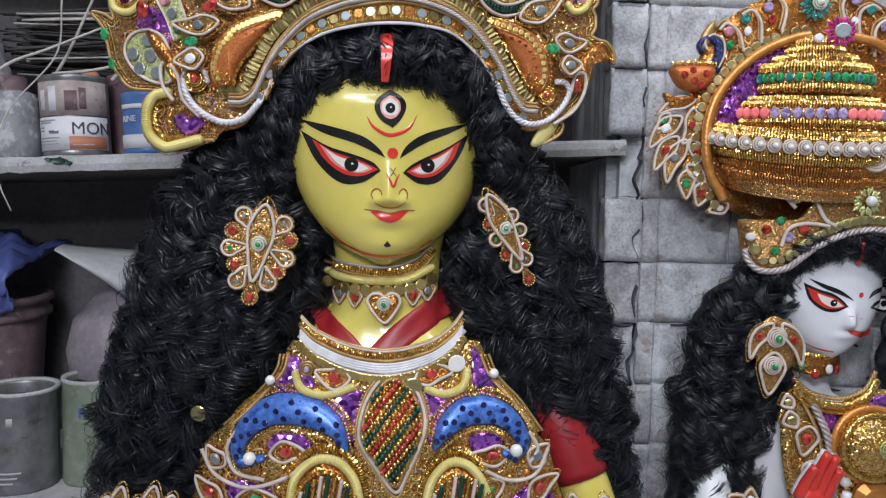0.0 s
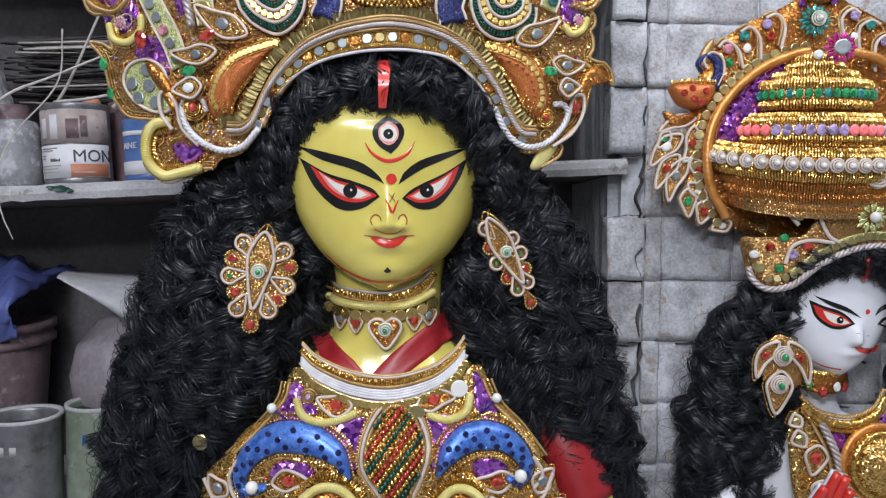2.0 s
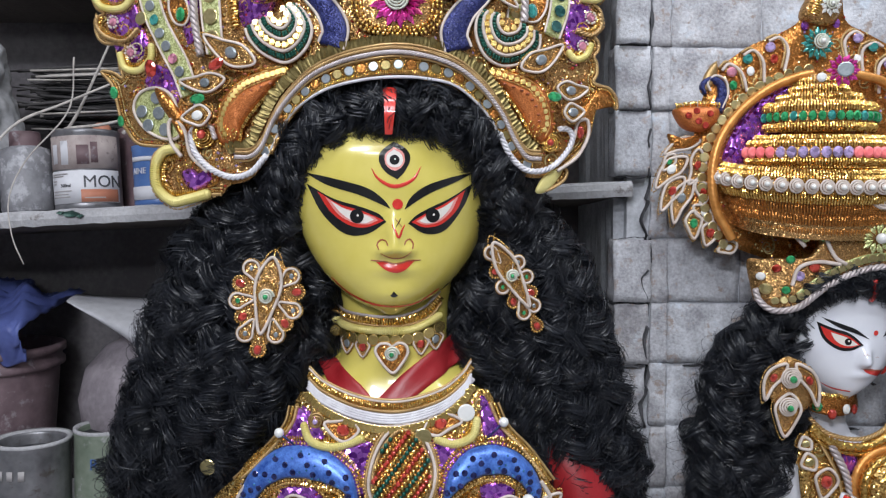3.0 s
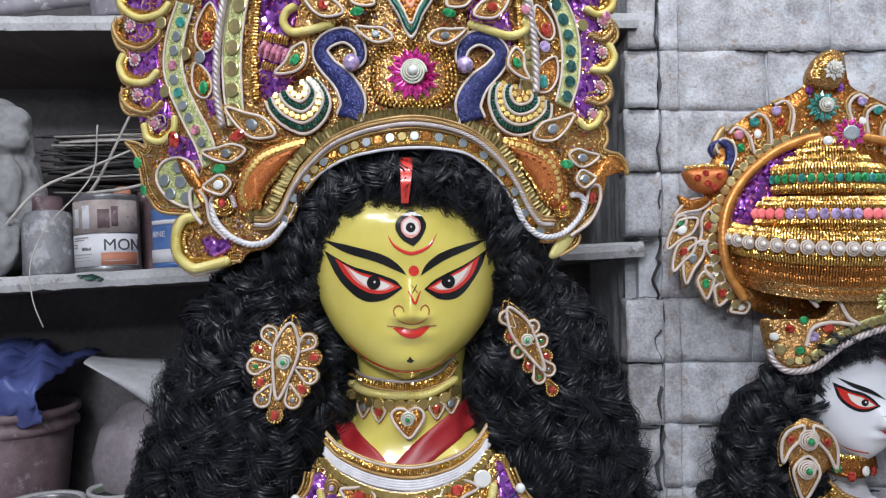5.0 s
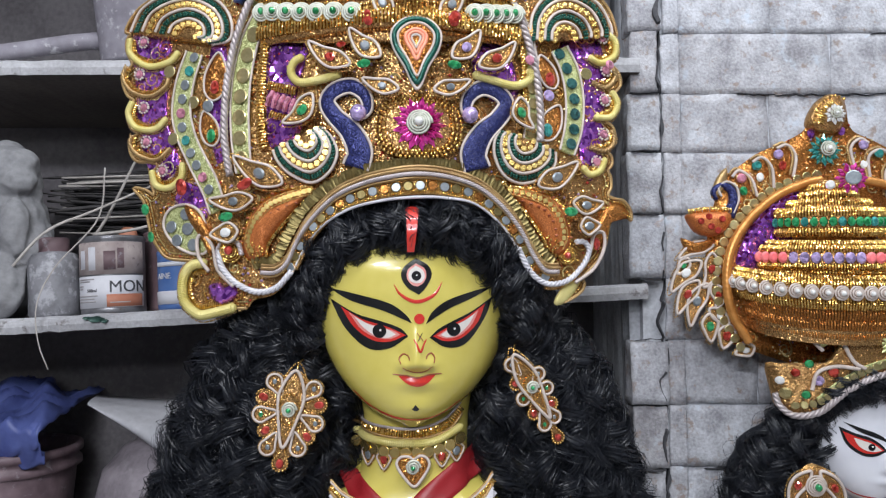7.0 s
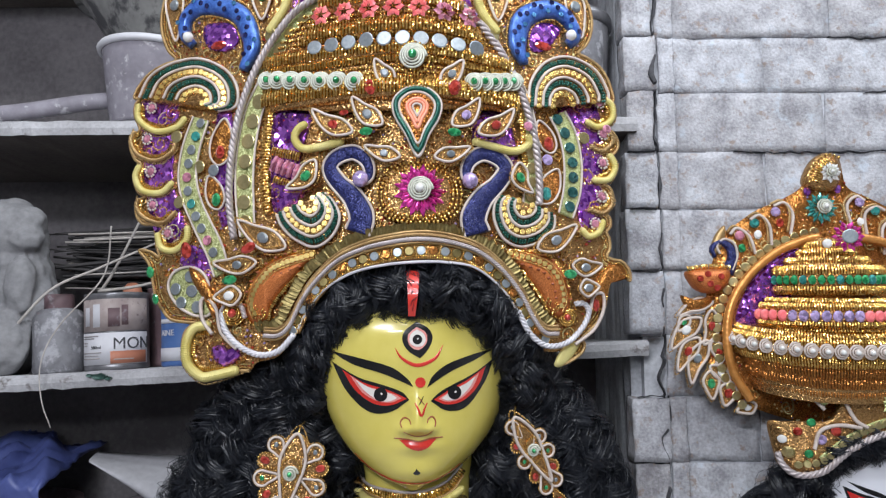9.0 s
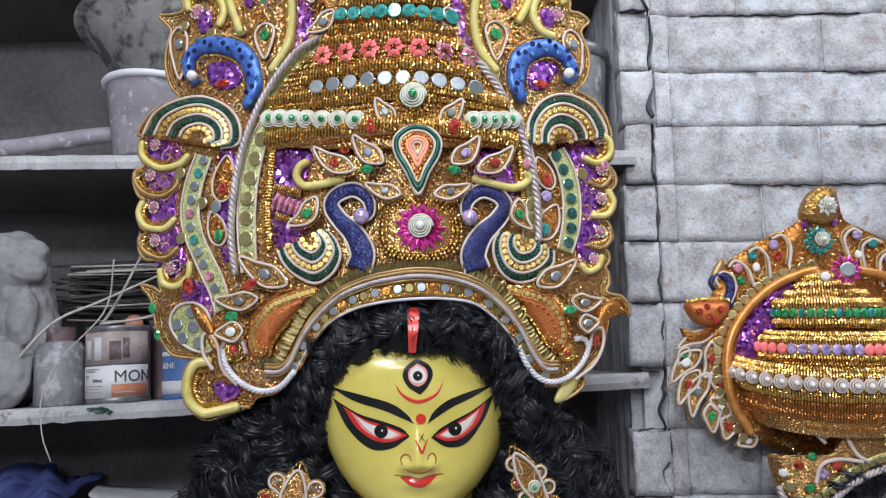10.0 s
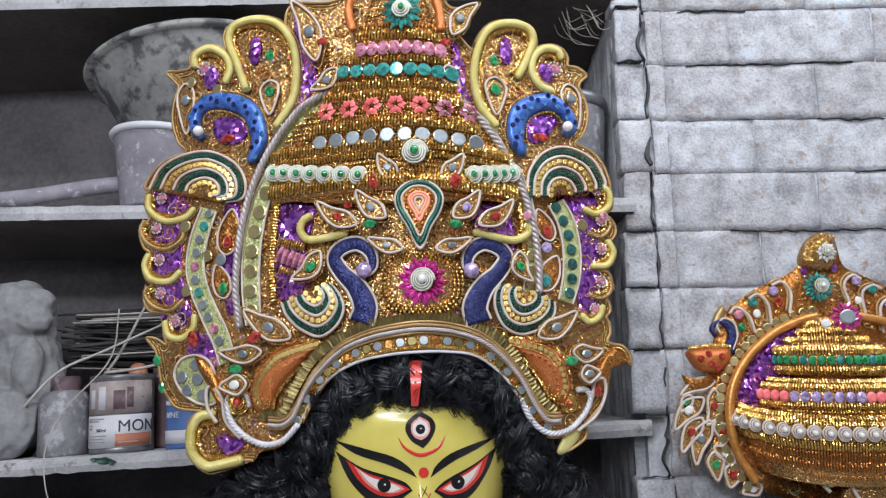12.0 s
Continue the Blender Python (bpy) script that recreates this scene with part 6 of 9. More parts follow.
def ringlet(path, radius, pitch, start, hand, strands, spread):
    """A curled lock: many narrow strands wound together round a path."""
    p = curve(path, 40)
    length = np.linalg.norm(np.diff(p, axis=0), axis=1).sum()
    p = curve(path, max(12, int(length / pitch * 8)))
    n = len(p)
    far = np.linspace(0, length, n)
    t = np.gradient(p, axis=0)
    t /= np.linalg.norm(t, axis=1)[:, None] + 1e-9
    e1 = np.cross(t, (0.31, 0.2, 0.93) if abs(t[:, 2].mean()) < 0.8 else (0.1, 0.99, 0.05))
    e1 /= np.linalg.norm(e1, axis=1)[:, None] + 1e-9
    e2 = np.cross(t, e1)
    v, f = [], []
    for s in range(strands):
        a = start + hair_rng.gauss(0, spread) + far / (pitch * hair_rng.uniform(0.96, 1.04)) * 2 * math.pi * hand
        r = radius * hair_rng.uniform(0.7, 1.15) * (0.65 + 0.35 * np.sin(far * 31 + start * 3) ** 2)
        out = np.cos(a)[:, None] * e1 + np.sin(a)[:, None] * e2
        shift = np.array([hair_rng.gauss(0, 0.0021) for _ in range(3)])
        w = hair_rng.uniform(0.00028, 0.00070) * np.sin(np.linspace(0.25, math.pi - 0.15, n)) ** 0.5
        c = p + r[:, None] * out + shift
        side = t + 0.35 * hair_rng.uniform(-1, 1) * out
        k = len(v) * n * 2
        v.append(np.stack((c - w[:, None] * side, c + w[:, None] * side), 1).reshape(-1, 3))
        f += [(k + 2 * i, k + 2 * i + 1, k + 2 * i + 3, k + 2 * i + 2) for i in range(n - 1)]
    return np.concatenate(v), f


def wig_of(name, label, sides, caps, locks, wisps, back, parting=None):
    """A curly wig: a dark core, wound locks and loose wisps."""
    wig = thing(name, label, "wig")
    core, curls, loose = Sculpt(), Sculpt(), Sculpt()
    for inner, outer, top, foot, front, deep, share in sides:
        zi, xi = zip(*sorted((q[1], q[0]) for q in inner))
        zo, xo = zip(*sorted((q[1], q[0]) for q in outer))
        lo = lambda z: float(np.interp(z, zi, xi))  # noqa: E731
        hi = lambda z: float(np.interp(z, zo, xo))  # noqa: E731
        n, k = 70, 36
        v = []
        for i in range(n + 1):
            z = top + (foot - top) * i / n
            a, b = lo(z), hi(z)
            for j in range(k):
                u = 2 * math.pi * j / k
                x = (a + b) / 2 + (b - a) / 2 * 0.90 * math.cos(u)
                y = front + deep / 2 + 0.008 + (deep / 2 - 0.008) * math.sin(u)
                q = Vector((x * 45, y * 45, z * 45))
                v.append((x + 0.009 * noise.noise(q), y + 0.012 * noise.noise(q + Vector((7, 0, 0))), z))
        core.add(v, [(i * k + j, i * k + (j + 1) % k, (i + 1) * k + (j + 1) % k, (i + 1) * k + j) for i in range(n) for j in range(k)])
        for c in range(int((locks + wisps) * share)):
            wisp = c >= locks * share
            a0, da = hair_rng.random() ** 0.9, hair_rng.uniform(-0.12, 0.12)
            lay = hair_rng.random() ** (1.6 if not wisp else 1.0)
            z0 = top - hair_rng.random() ** 2 * (top - foot) * 0.55
            z1 = max(foot, z0 - hair_rng.uniform(0.10, 0.34))
            path = []
            for i in range(7):
                z = z0 + (z1 - z0) * i / 6
                a = min(1.02, max(-0.02, a0 + da * i / 6))
                round_off = 1 - math.sqrt(max(0.0, 1 - (2 * a - 1) ** 2))
                out = 1.05 if wisp else 1.0
                x = lo(z) + (hi(z) - lo(z)) * (0.5 + (a - 0.5) * out)
                path.append((x + hair_rng.uniform(-1, 1) * 0.008, front + deep * (0.45 * round_off + 0.30 * lay) - (0.004 if wisp else 0) + hair_rng.uniform(-1, 1) * 0.004, z))
            if wisp:
                line = helix(path, hair_rng.uniform(0.006, 0.016), hair_rng.uniform(0.030, 0.055), hair_rng.random() * 6.3, 0)
                loose.add(*tube(line, hair_rng.uniform(0.00022, 0.0004), 3))
            else:
                rad, pitch, start = hair_rng.uniform(0.009, 0.019), hair_rng.uniform(0.042, 0.080), hair_rng.random() * 6.3
                hand, sway, wave = hair_rng.choice((1, -1)), hair_rng.uniform(0.002, 0.011), hair_rng.random() * 6.3
                path = [(x + sway * math.sin(wave + 1.5 * i), y, z) for i, (x, y, z) in enumerate(path)]
                curls.add(*ringlet(path, rad, pitch, start, hand, 44, hair_rng.uniform(0.18, 0.36)))
    for arch, root, r in caps:
        c = curve(arch, 40)
        core.add(*tube(c, r, 14))
        for k in range(int(locks * 0.8)):
            i = hair_rng.uniform(1, 38)
            b = c[int(i)]
            t = c[min(39, int(i) + 1)] - c[max(0, int(i) - 1)]
            t /= np.linalg.norm(t)
            up = np.cross(t, (0, -1, 0))
            up = up if up[2] > 0 or abs(up[0]) > 0.5 else -up
            if up[0] * (b[0] - root) < 0 and abs(up[0]) > 0.5:
                up = -up
            path = [b + up * (r * 1.02 * math.cos(g)) + np.array((0, -r * 1.02 * math.sin(g), 0)) + t * (0.010 * (g - 1.5) * hair_rng.uniform(-1, 1)) for g in np.linspace(0.2, 2.75, 6)]
            rad, pitch, start = hair_rng.uniform(0.007, 0.013), hair_rng.uniform(0.030, 0.052), hair_rng.random() * 6.3
            hand = hair_rng.choice((1, -1))
            curls.add(*ringlet(path, rad, pitch, start, hand, 34, 0.35))
            if k % 2:
                loose.add(*tube(helix(path, 0.0075, 0.02, hair_rng.random() * 6.3, 34), 0.0003, 3))
    core.link("hair_core", M_HAIR, wig)
    tagged(curls.link("curl", M_HAIR, wig), kind="stuff")
    tagged(loose.link("wisp", M_HAIR, wig), kind="stuff")
    if parting:
        link("parting_stripe", *parting, M_RED, wig, "red parting stripe")
    return wig


stripe = [(-0.0395, 0.9105, 1.5525), (-0.0385, 0.9045, 1.567), (-0.038, 0.9055, 1.582), (-0.039, 0.915, 1.598)]
sv = [(x + s * w, y - 0.0065, z) for (x, y, z), w in zip(curve(stripe, 12), np.linspace(0.0035, 0.0068, 12)) for s in (-1, 0, 1)]
sf = [(3 * i + j, 3 * i + j + 1, 3 * i + j + 4, 3 * i + j + 3) for i in range(11) for j in range(2)]
arch = [(-0.150, 1.030, 1.410), (-0.150, 0.985, 1.470), (-0.143, 0.965, 1.515), (-0.118, 0.950, 1.555), (-0.078, 0.942, 1.576), (-0.038, 0.938, 1.583), (0.002, 0.943, 1.577), (0.042, 0.958, 1.555), (0.066, 0.978, 1.515), (0.074, 1.000, 1.470), (0.074, 1.040, 1.410)]
wig_of("wig", "long curly black wig with a red parting stripe", [
    ([(-0.1427, 1.5432), (-0.1331, 1.5014), (-0.1096, 1.4231), (-0.1109, 1.3492), (-0.1242, 1.2866), (-0.17, 1.2353), (-0.1943, 1.1841), (-0.2125, 1.1057)], [(-0.1729, 1.5483), (-0.2148, 1.5082), (-0.2659, 1.4494), (-0.3023, 1.3753), (-0.3288, 1.2819), (-0.3501, 1.2061), (-0.3588, 1.1028)], 1.560, 0.95, 0.975, 0.10, 1.0),
    ([(0.05701, 1.5488), (0.05356, 1.5004), (0.03025, 1.4144), (0.01649, 1.3523), (0.03344, 1.2966), (0.06578, 1.2532), (0.1179, 1.1908), (0.1522, 1.1129)], [(0.08113, 1.5555), (0.1202, 1.484), (0.1555, 1.4422), (0.1826, 1.3812), (0.2062, 1.3069), (0.2232, 1.2313), (0.2423, 1.1146)], 1.560, 0.95, 1.000, 0.09, 0.95)],
    [(arch, -0.038, 0.0285)], 210, 520, None, (sv, sf))
wig_of("wig", "long wavy black wig on the white-faced statue", [
    ([(0.476, 1.3705), (0.462, 1.326), (0.468, 1.2746), (0.474, 1.2377), (0.470, 1.1854), (0.436, 1.1400), (0.430, 1.0644)], [(0.4206, 1.3541), (0.3918, 1.3461), (0.3692, 1.3309), (0.3517, 1.3012), (0.3389, 1.264), (0.3341, 1.2269), (0.3311, 1.1822), (0.3292, 1.1296), (0.3261, 1.0843), (0.3251, 1.06)], 1.385, 0.95, 1.112, 0.06, 1.0),
    ([(0.6093, 1.3372), (0.6024, 1.2783), (0.6017, 1.234), (0.6355, 1.0681)], [(0.6606, 1.3384), (0.687, 1.2803), (0.7, 1.2064), (0.7403, 1.0701)], 1.37, 0.95, 1.125, 0.05, 0.15)],
    [([(0.440, 1.130, 1.350), (0.455, 1.118, 1.378), (0.485, 1.108, 1.397), (0.525, 1.104, 1.404), (0.565, 1.108, 1.396), (0.600, 1.125, 1.370)], 0.52, 0.017)], 80, 200, None)


# ---- earrings and neck ornaments ----
def hash_of(p):
    """Picks every other stone by its height."""
    return int(round(p[1] * 1000)) % 2


def earring_of(label, surf, root, tip, spots, middle, size, group="earrings of the statue"):
    """A dangling plate of gold petals with cord edges round a leaf."""
    e = thing("earring", label, "earring", group)
    a, b = np.array(root), np.array(tip)
    c = np.array(middle)
    patch(surf, [a] + [np.array(p) for p, _ in spots], M_GOLD, e, 0.002, 0.0, 4, name="base_plate", centre=tuple(c))
    for p, m in spots:
        p = np.array(p)
        d = p - c
        d = d / np.linalg.norm(d)
        side = np.array((-d[1], d[0]))
        ring = [p - d * size * 1.35] + [p + size * 0.62 * (side * math.sin(g) - d * math.cos(g)) for g in np.linspace(0.9, 2 * math.pi - 0.9, 11)]
        petal = patch(surf, ring, M_GOLD, e, 0.003, 0.0, 4, name="petal", centre=tuple(p))
        if m is M_RUBY:
            beads(surf, ring, 0.0014, M_SEED, petal, 0.003, closed=True, name="edge_bead")
            gem(surf, tuple(p), size * 0.62, size * 0.80, m, petal, 0.004, math.atan2(-d[0], d[1]), name="stone")
        else:
            cord(surf, ring, 0.0013, M_WHITE_CORD, petal, 0.004, closed=True)
            beads(surf, [tuple(p + (np.array(q) - p) * 1.22) for q in ring], 0.0010, M_SEED, petal, 0.002, closed=True, name="edge_bead")
            gem(surf, tuple(p), size * 0.36, size * 0.44, M_EMERALD if hash_of(p) else M_MIRROR, petal, 0.004, name="stone")
    leaf(surf, a, c + (c - a) * 0.95, size * 2.0, e, M_GOLD, M_WHITE_CORD, None, 0.006, 0.0, 0.0017)
    beads(surf, [tuple(c + size * 0.85 * np.array((math.cos(g), 1.5 * math.sin(g)))) for g in np.arange(8) * math.pi / 4], 0.0012, M_GOLD_FINE, e, 0.007, closed=True)
    coil(surf, tuple(c), size * 0.62, M_SILVER_CORD, e, M_EMERALD, 0.007)
    link("hook", *tube(curve([(a[0], surf(*a) - 0.003, a[1] - 0.004), (a[0] + 0.001, surf(*a) - 0.001, a[1] + 0.006), (a[0] + 0.003, surf(*a) + 0.012, a[1] + 0.010)], 10), 0.001, 6), M_GOLD_FINE, e)
    return e


def ear_left_y(x, z):
    return 0.952 + 0.10 * (x + 0.165)


def ear_right_y(x, z):
    return 0.970 + 0.45 * (x - 0.092)


earring_of("gold leaf-shaped earring with red and green stones", ear_left_y, (-0.1593, 1.4331), (-0.1765, 1.325),
           [((-0.1814, 1.422), M_GOLD_DISC), ((-0.1923, 1.4066), M_RUBY), ((-0.1951, 1.3889), M_GOLD_DISC), ((-0.1903, 1.3726), M_RUBY), ((-0.1879, 1.3555), M_GOLD_DISC), ((-0.1754, 1.3386), M_RUBY), ((-0.1574, 1.3539), M_GOLD_DISC), ((-0.1481, 1.3653), M_RUBY), ((-0.1401, 1.3785), M_GOLD_DISC), ((-0.1362, 1.3974), M_RUBY), ((-0.1417, 1.4137), M_GOLD_DISC)], (-0.166, 1.3932), 0.0125)
earring_of("gold leaf-shaped earring turned edge-on beside dark curls", ear_right_y, (0.06426, 1.449), (0.1154, 1.3547),
           [((0.06212, 1.4385), M_GOLD_DISC), ((0.06701, 1.419), M_RUBY), ((0.07488, 1.4032), M_GOLD_DISC), ((0.08648, 1.3875), M_RUBY), ((0.09799, 1.3754), M_GOLD_DISC), ((0.1127, 1.3609), M_RUBY), ((0.1089, 1.3825), M_GOLD_DISC), ((0.1059, 1.3966), M_RUBY), ((0.1005, 1.4131), M_GOLD_DISC), ((0.09133, 1.4283), M_GOLD_DISC)], (0.08439, 1.4146), 0.0105)

choker = thing("choker", "gold bead choker with coins and a heart pendant", "necklace")
rows = [([(-0.1148, 1.3884), (-0.09929, 1.3758), (-0.0644, 1.3715), (-0.0345, 1.3715), (-0.008298, 1.3798), (0.009814, 1.396)], M_SILVER_CORD, 0.0016), ([(-0.1133, 1.3733), (-0.09047, 1.3647), (-0.05808, 1.3612), (-0.02842, 1.3615), (-0.00214, 1.3694), (0.01135, 1.3837)], M_BROWN_CORD, 0.0016), ([(-0.1106, 1.3619), (-0.08334, 1.3578), (-0.04599, 1.3563), (-0.01663, 1.3584), (0.01166, 1.3714)], M_YELLOW_CORD, 0.0042)]
for pts, m, r in rows:
    cord(neck_y, pts, r, m, choker, 0.001)
bugles(neck_y, [(-0.114, 1.3809), (-0.09695, 1.3696), (-0.06123, 1.3663), (-0.03438, 1.3661), (-0.005219, 1.3743), (0.01058, 1.3899)], 0.007, M_GOLD_FINE, choker, 0.001, 0.0013)
for c in curve([(-0.1066, 1.3493), (-0.08314, 1.3475), (-0.06391, 1.3465), (-0.04579, 1.3462), (-0.02811, 1.3472), (-0.007613, 1.3503), (0.009548, 1.3581)], 11):
    disc(neck_y, c, 0.0062, M_COIN, choker, 0.004, name="coin")
for c, m in (((-0.08996, 1.3385), M_MIRROR), ((-0.07122, 1.3368), M_RUBY), ((-0.00974, 1.3402), M_RUBY), ((0.005657, 1.3439), M_MIRROR)):
    a = (c[0], c[1] + 0.010)
    leaf(neck_y, a, (c[0], c[1] - 0.009), 0.015, choker, M_GOLD, M_WHITE_CORD, m, 0.003, 0.0, 0.001)


def pendant_y(x, z):
    return neck_y(-0.04, z) - 0.004 + 0.06 * (x + 0.04) ** 2


heart = [(-0.03846, 1.3133), (-0.0499, 1.3238), (-0.05662, 1.3356), (-0.05263, 1.3428), (-0.04439, 1.3436), (-0.03903, 1.3407), (-0.03262, 1.3445), (-0.02549, 1.3423), (-0.02296, 1.3346), (-0.02863, 1.3237)]
hp = patch(pendant_y, heart, M_COPPER, choker, 0.003, 0.003, name="heart_pendant")
cord(pendant_y, heart, 0.0016, M_WHITE_CORD, hp, 0.003, closed=True)
hc = np.array((-0.03946, 1.333))
beads(pendant_y, [tuple(hc + (np.array(q) - hc) * 0.72) for q in heart], 0.001, M_GOLD_FINE, hp, 0.004, closed=True)
coil(pendant_y, tuple(hc), 0.0075, M_SILVER_CORD, hp, M_EMERALD, 0.005)

# ---- the breastplate ----
plate_th = thing("breastplate", "gold glitter breastplate with blue peacocks, cords and foil", "breastplate")
po = [(-0.03106, 1.2587), (-0.08435, 1.2726), (-0.1305, 1.293), (-0.1442, 1.2695), (-0.1605, 1.2404), (-0.1896, 1.2129), (-0.2267, 1.1784), (-0.2346, 1.1373), (-0.2481, 1.0662), (-0.1878, 1.0027), (-0.02469, 0.99327), (0.1376, 1.0049), (0.1673, 1.0759), (0.1482, 1.1472), (0.1339, 1.1884), (0.09613, 1.2314), (0.07477, 1.2629), (0.05753, 1.2972), (0.02098, 1.2775)]
patch(chest_y, po, M_GOLD_RICH, plate_th, 0.003, 0.0, 12, "gold glitter ground", "base_plate", centre=(-0.02811, 1.1554))
sprinkle(chest_y, po, 1500, plate_th, 0.004)
filigree(chest_y, po, 150, plate_th, 0.0042)
collar = [(-0.1261, 1.3), (-0.109, 1.2867), (-0.07258, 1.2731), (-0.03145, 1.2692), (0.009171, 1.2792), (0.03245, 1.295), (0.04295, 1.3087)]
braid = band(chest_y, collar, [0.010] * 3, M_BRAID, plate_th, 0.005, 0.002, "broad white braid collar", "collar_braid")
for off in (-0.0036, -0.0012, 0.0012, 0.0036):
    cord(chest_y, [(x, z + off) for x, z in collar], 0.0016, M_BRAID, braid, 0.0065)
for off, m, r in ((0.0165, M_WHITE_CORD, 0.0014), (0.0070, M_BROWN_CORD, 0.0018), (0.0185, M_BROWN_CORD, 0.0013), (-0.0070, M_SILVER_CORD, 0.0014)):
    cord(chest_y, [(x, z + off) for x, z in collar], r, m, plate_th, 0.006)
bugles(chest_y, [(x, z + 0.0115) for x, z in collar], 0.0075, M_GOLD_FINE, plate_th, 0.006, 0.0012)
for c in curve([(x, z - 0.0108) for x, z in collar], 40):
    disc(chest_y, c, 0.0046, M_COIN, plate_th, 0.007, name="coin")
for pts in ([(-0.1375, 1.2784), (-0.1434, 1.2584), (-0.1718, 1.2256), (-0.1943, 1.2036)], [(0.06252, 1.2829), (0.07358, 1.2601), (0.09611, 1.237), (0.1208, 1.2046)]):
    for k, (m, r) in enumerate(((M_BROWN_CORD, 0.002), (M_GOLD_FINE, 0.0018), (M_BROWN_CORD, 0.0014))):
        cord(chest_y, [(x + (-1 if x < -0.03 else 1) * 0.0042 * k, z) for x, z in pts], r, m, plate_th, 0.004)
for pts in ([(-0.1061, 1.2384), (-0.05961, 1.2458), (-0.0555, 1.2187), (-0.06917, 1.1896), (-0.08732, 1.2175)], [(-0.001631, 1.2469), (0.05106, 1.2466), (0.03391, 1.2194), (0.01431, 1.191), (0.00204, 1.2196)], [(-0.154, 1.2353), (-0.1326, 1.2787), (-0.1064, 1.2439), (-0.1411, 1.2253)], [(0.05699, 1.2465), (0.0534, 1.2915), (0.07481, 1.2573), (0.08099, 1.2347)], [(-0.152, 1.1959), (-0.1281, 1.2086), (-0.1071, 1.1876), (-0.1276, 1.1742), (-0.1518, 1.1781)], [(0.05182, 1.2021), (0.06334, 1.2105), (0.08735, 1.2036), (0.08202, 1.1829), (0.05822, 1.184)], [(-0.2016, 1.1422), (-0.1576, 1.1415), (-0.139, 1.1194), (-0.1758, 1.0969)], [(0.09001, 1.122), (0.1259, 1.1494), (0.1459, 1.1226), (0.1152, 1.1014)]):
    patch(chest_y, pts, M_FOIL, plate_th, 0.0045, 0.0015, name="foil_patch")
cpanel = [(-0.027, 1.2588), (-0.008596, 1.2469), (0.001964, 1.2223), (-0.000325, 1.1999), (-0.01231, 1.1704), (-0.02229, 1.1525), (-0.04121, 1.1758), (-0.05548, 1.199), (-0.05401, 1.2242), (-0.04336, 1.2463)]
cp = patch(chest_y, cpanel, M_COPPER, plate_th, 0.006, 0.004, 5, "pointed panel of slanting bead stripes", "centre_panel")
cpn = curve(cpanel, 60, closed=True)
lo_c, hi_c = cpn.min(0), cpn.max(0)
for k, off in enumerate(np.linspace(-0.045, 0.115, 19)):
    line = []
    for t in np.linspace(-0.035, 0.035, 36):
        x, z = cpn[:, 0].mean() + t, lo_c[1] + off + t * 1.35
        inside = 0
        for p, q in zip(cpn, np.roll(cpn, -1, 0)):
            if (p[1] > z) != (q[1] > z) and x < (q[0] - p[0]) * (z - p[1]) / (q[1] - p[1]) + p[0]:
                inside ^= 1
        if inside:
            line.append((x, z))
    if len(line) > 4:
        beads(chest_y, line, 0.0029, (M_RUBY, M_GOLD_FINE, M_GREEN_CORD, M_GOLD_FINE)[k % 4], cp, 0.0095, 1.5, name="stripe_bead")
cord(chest_y, cpanel, 0.0022, M_BROWN_CORD, cp, 0.006, closed=True)
cc = np.array((-0.02637, 1.2085))
cord(chest_y, [tuple(cc + (np.array(q) - cc) * 1.13) for q in cpanel], 0.0020, M_WHITE_CORD, cp, 0.005, closed=True)
cord(chest_y, [tuple(cc + (np.array(q) - cc) * 1.22) for q in cpanel], 0.0017, M_BROWN_CORD, cp, 0.005, closed=True)
beads(chest_y, [tuple(cc + (np.array(q) - cc) * 1.30) for q in cpanel], 0.0016, M_SEED, cp, 0.005, closed=True)
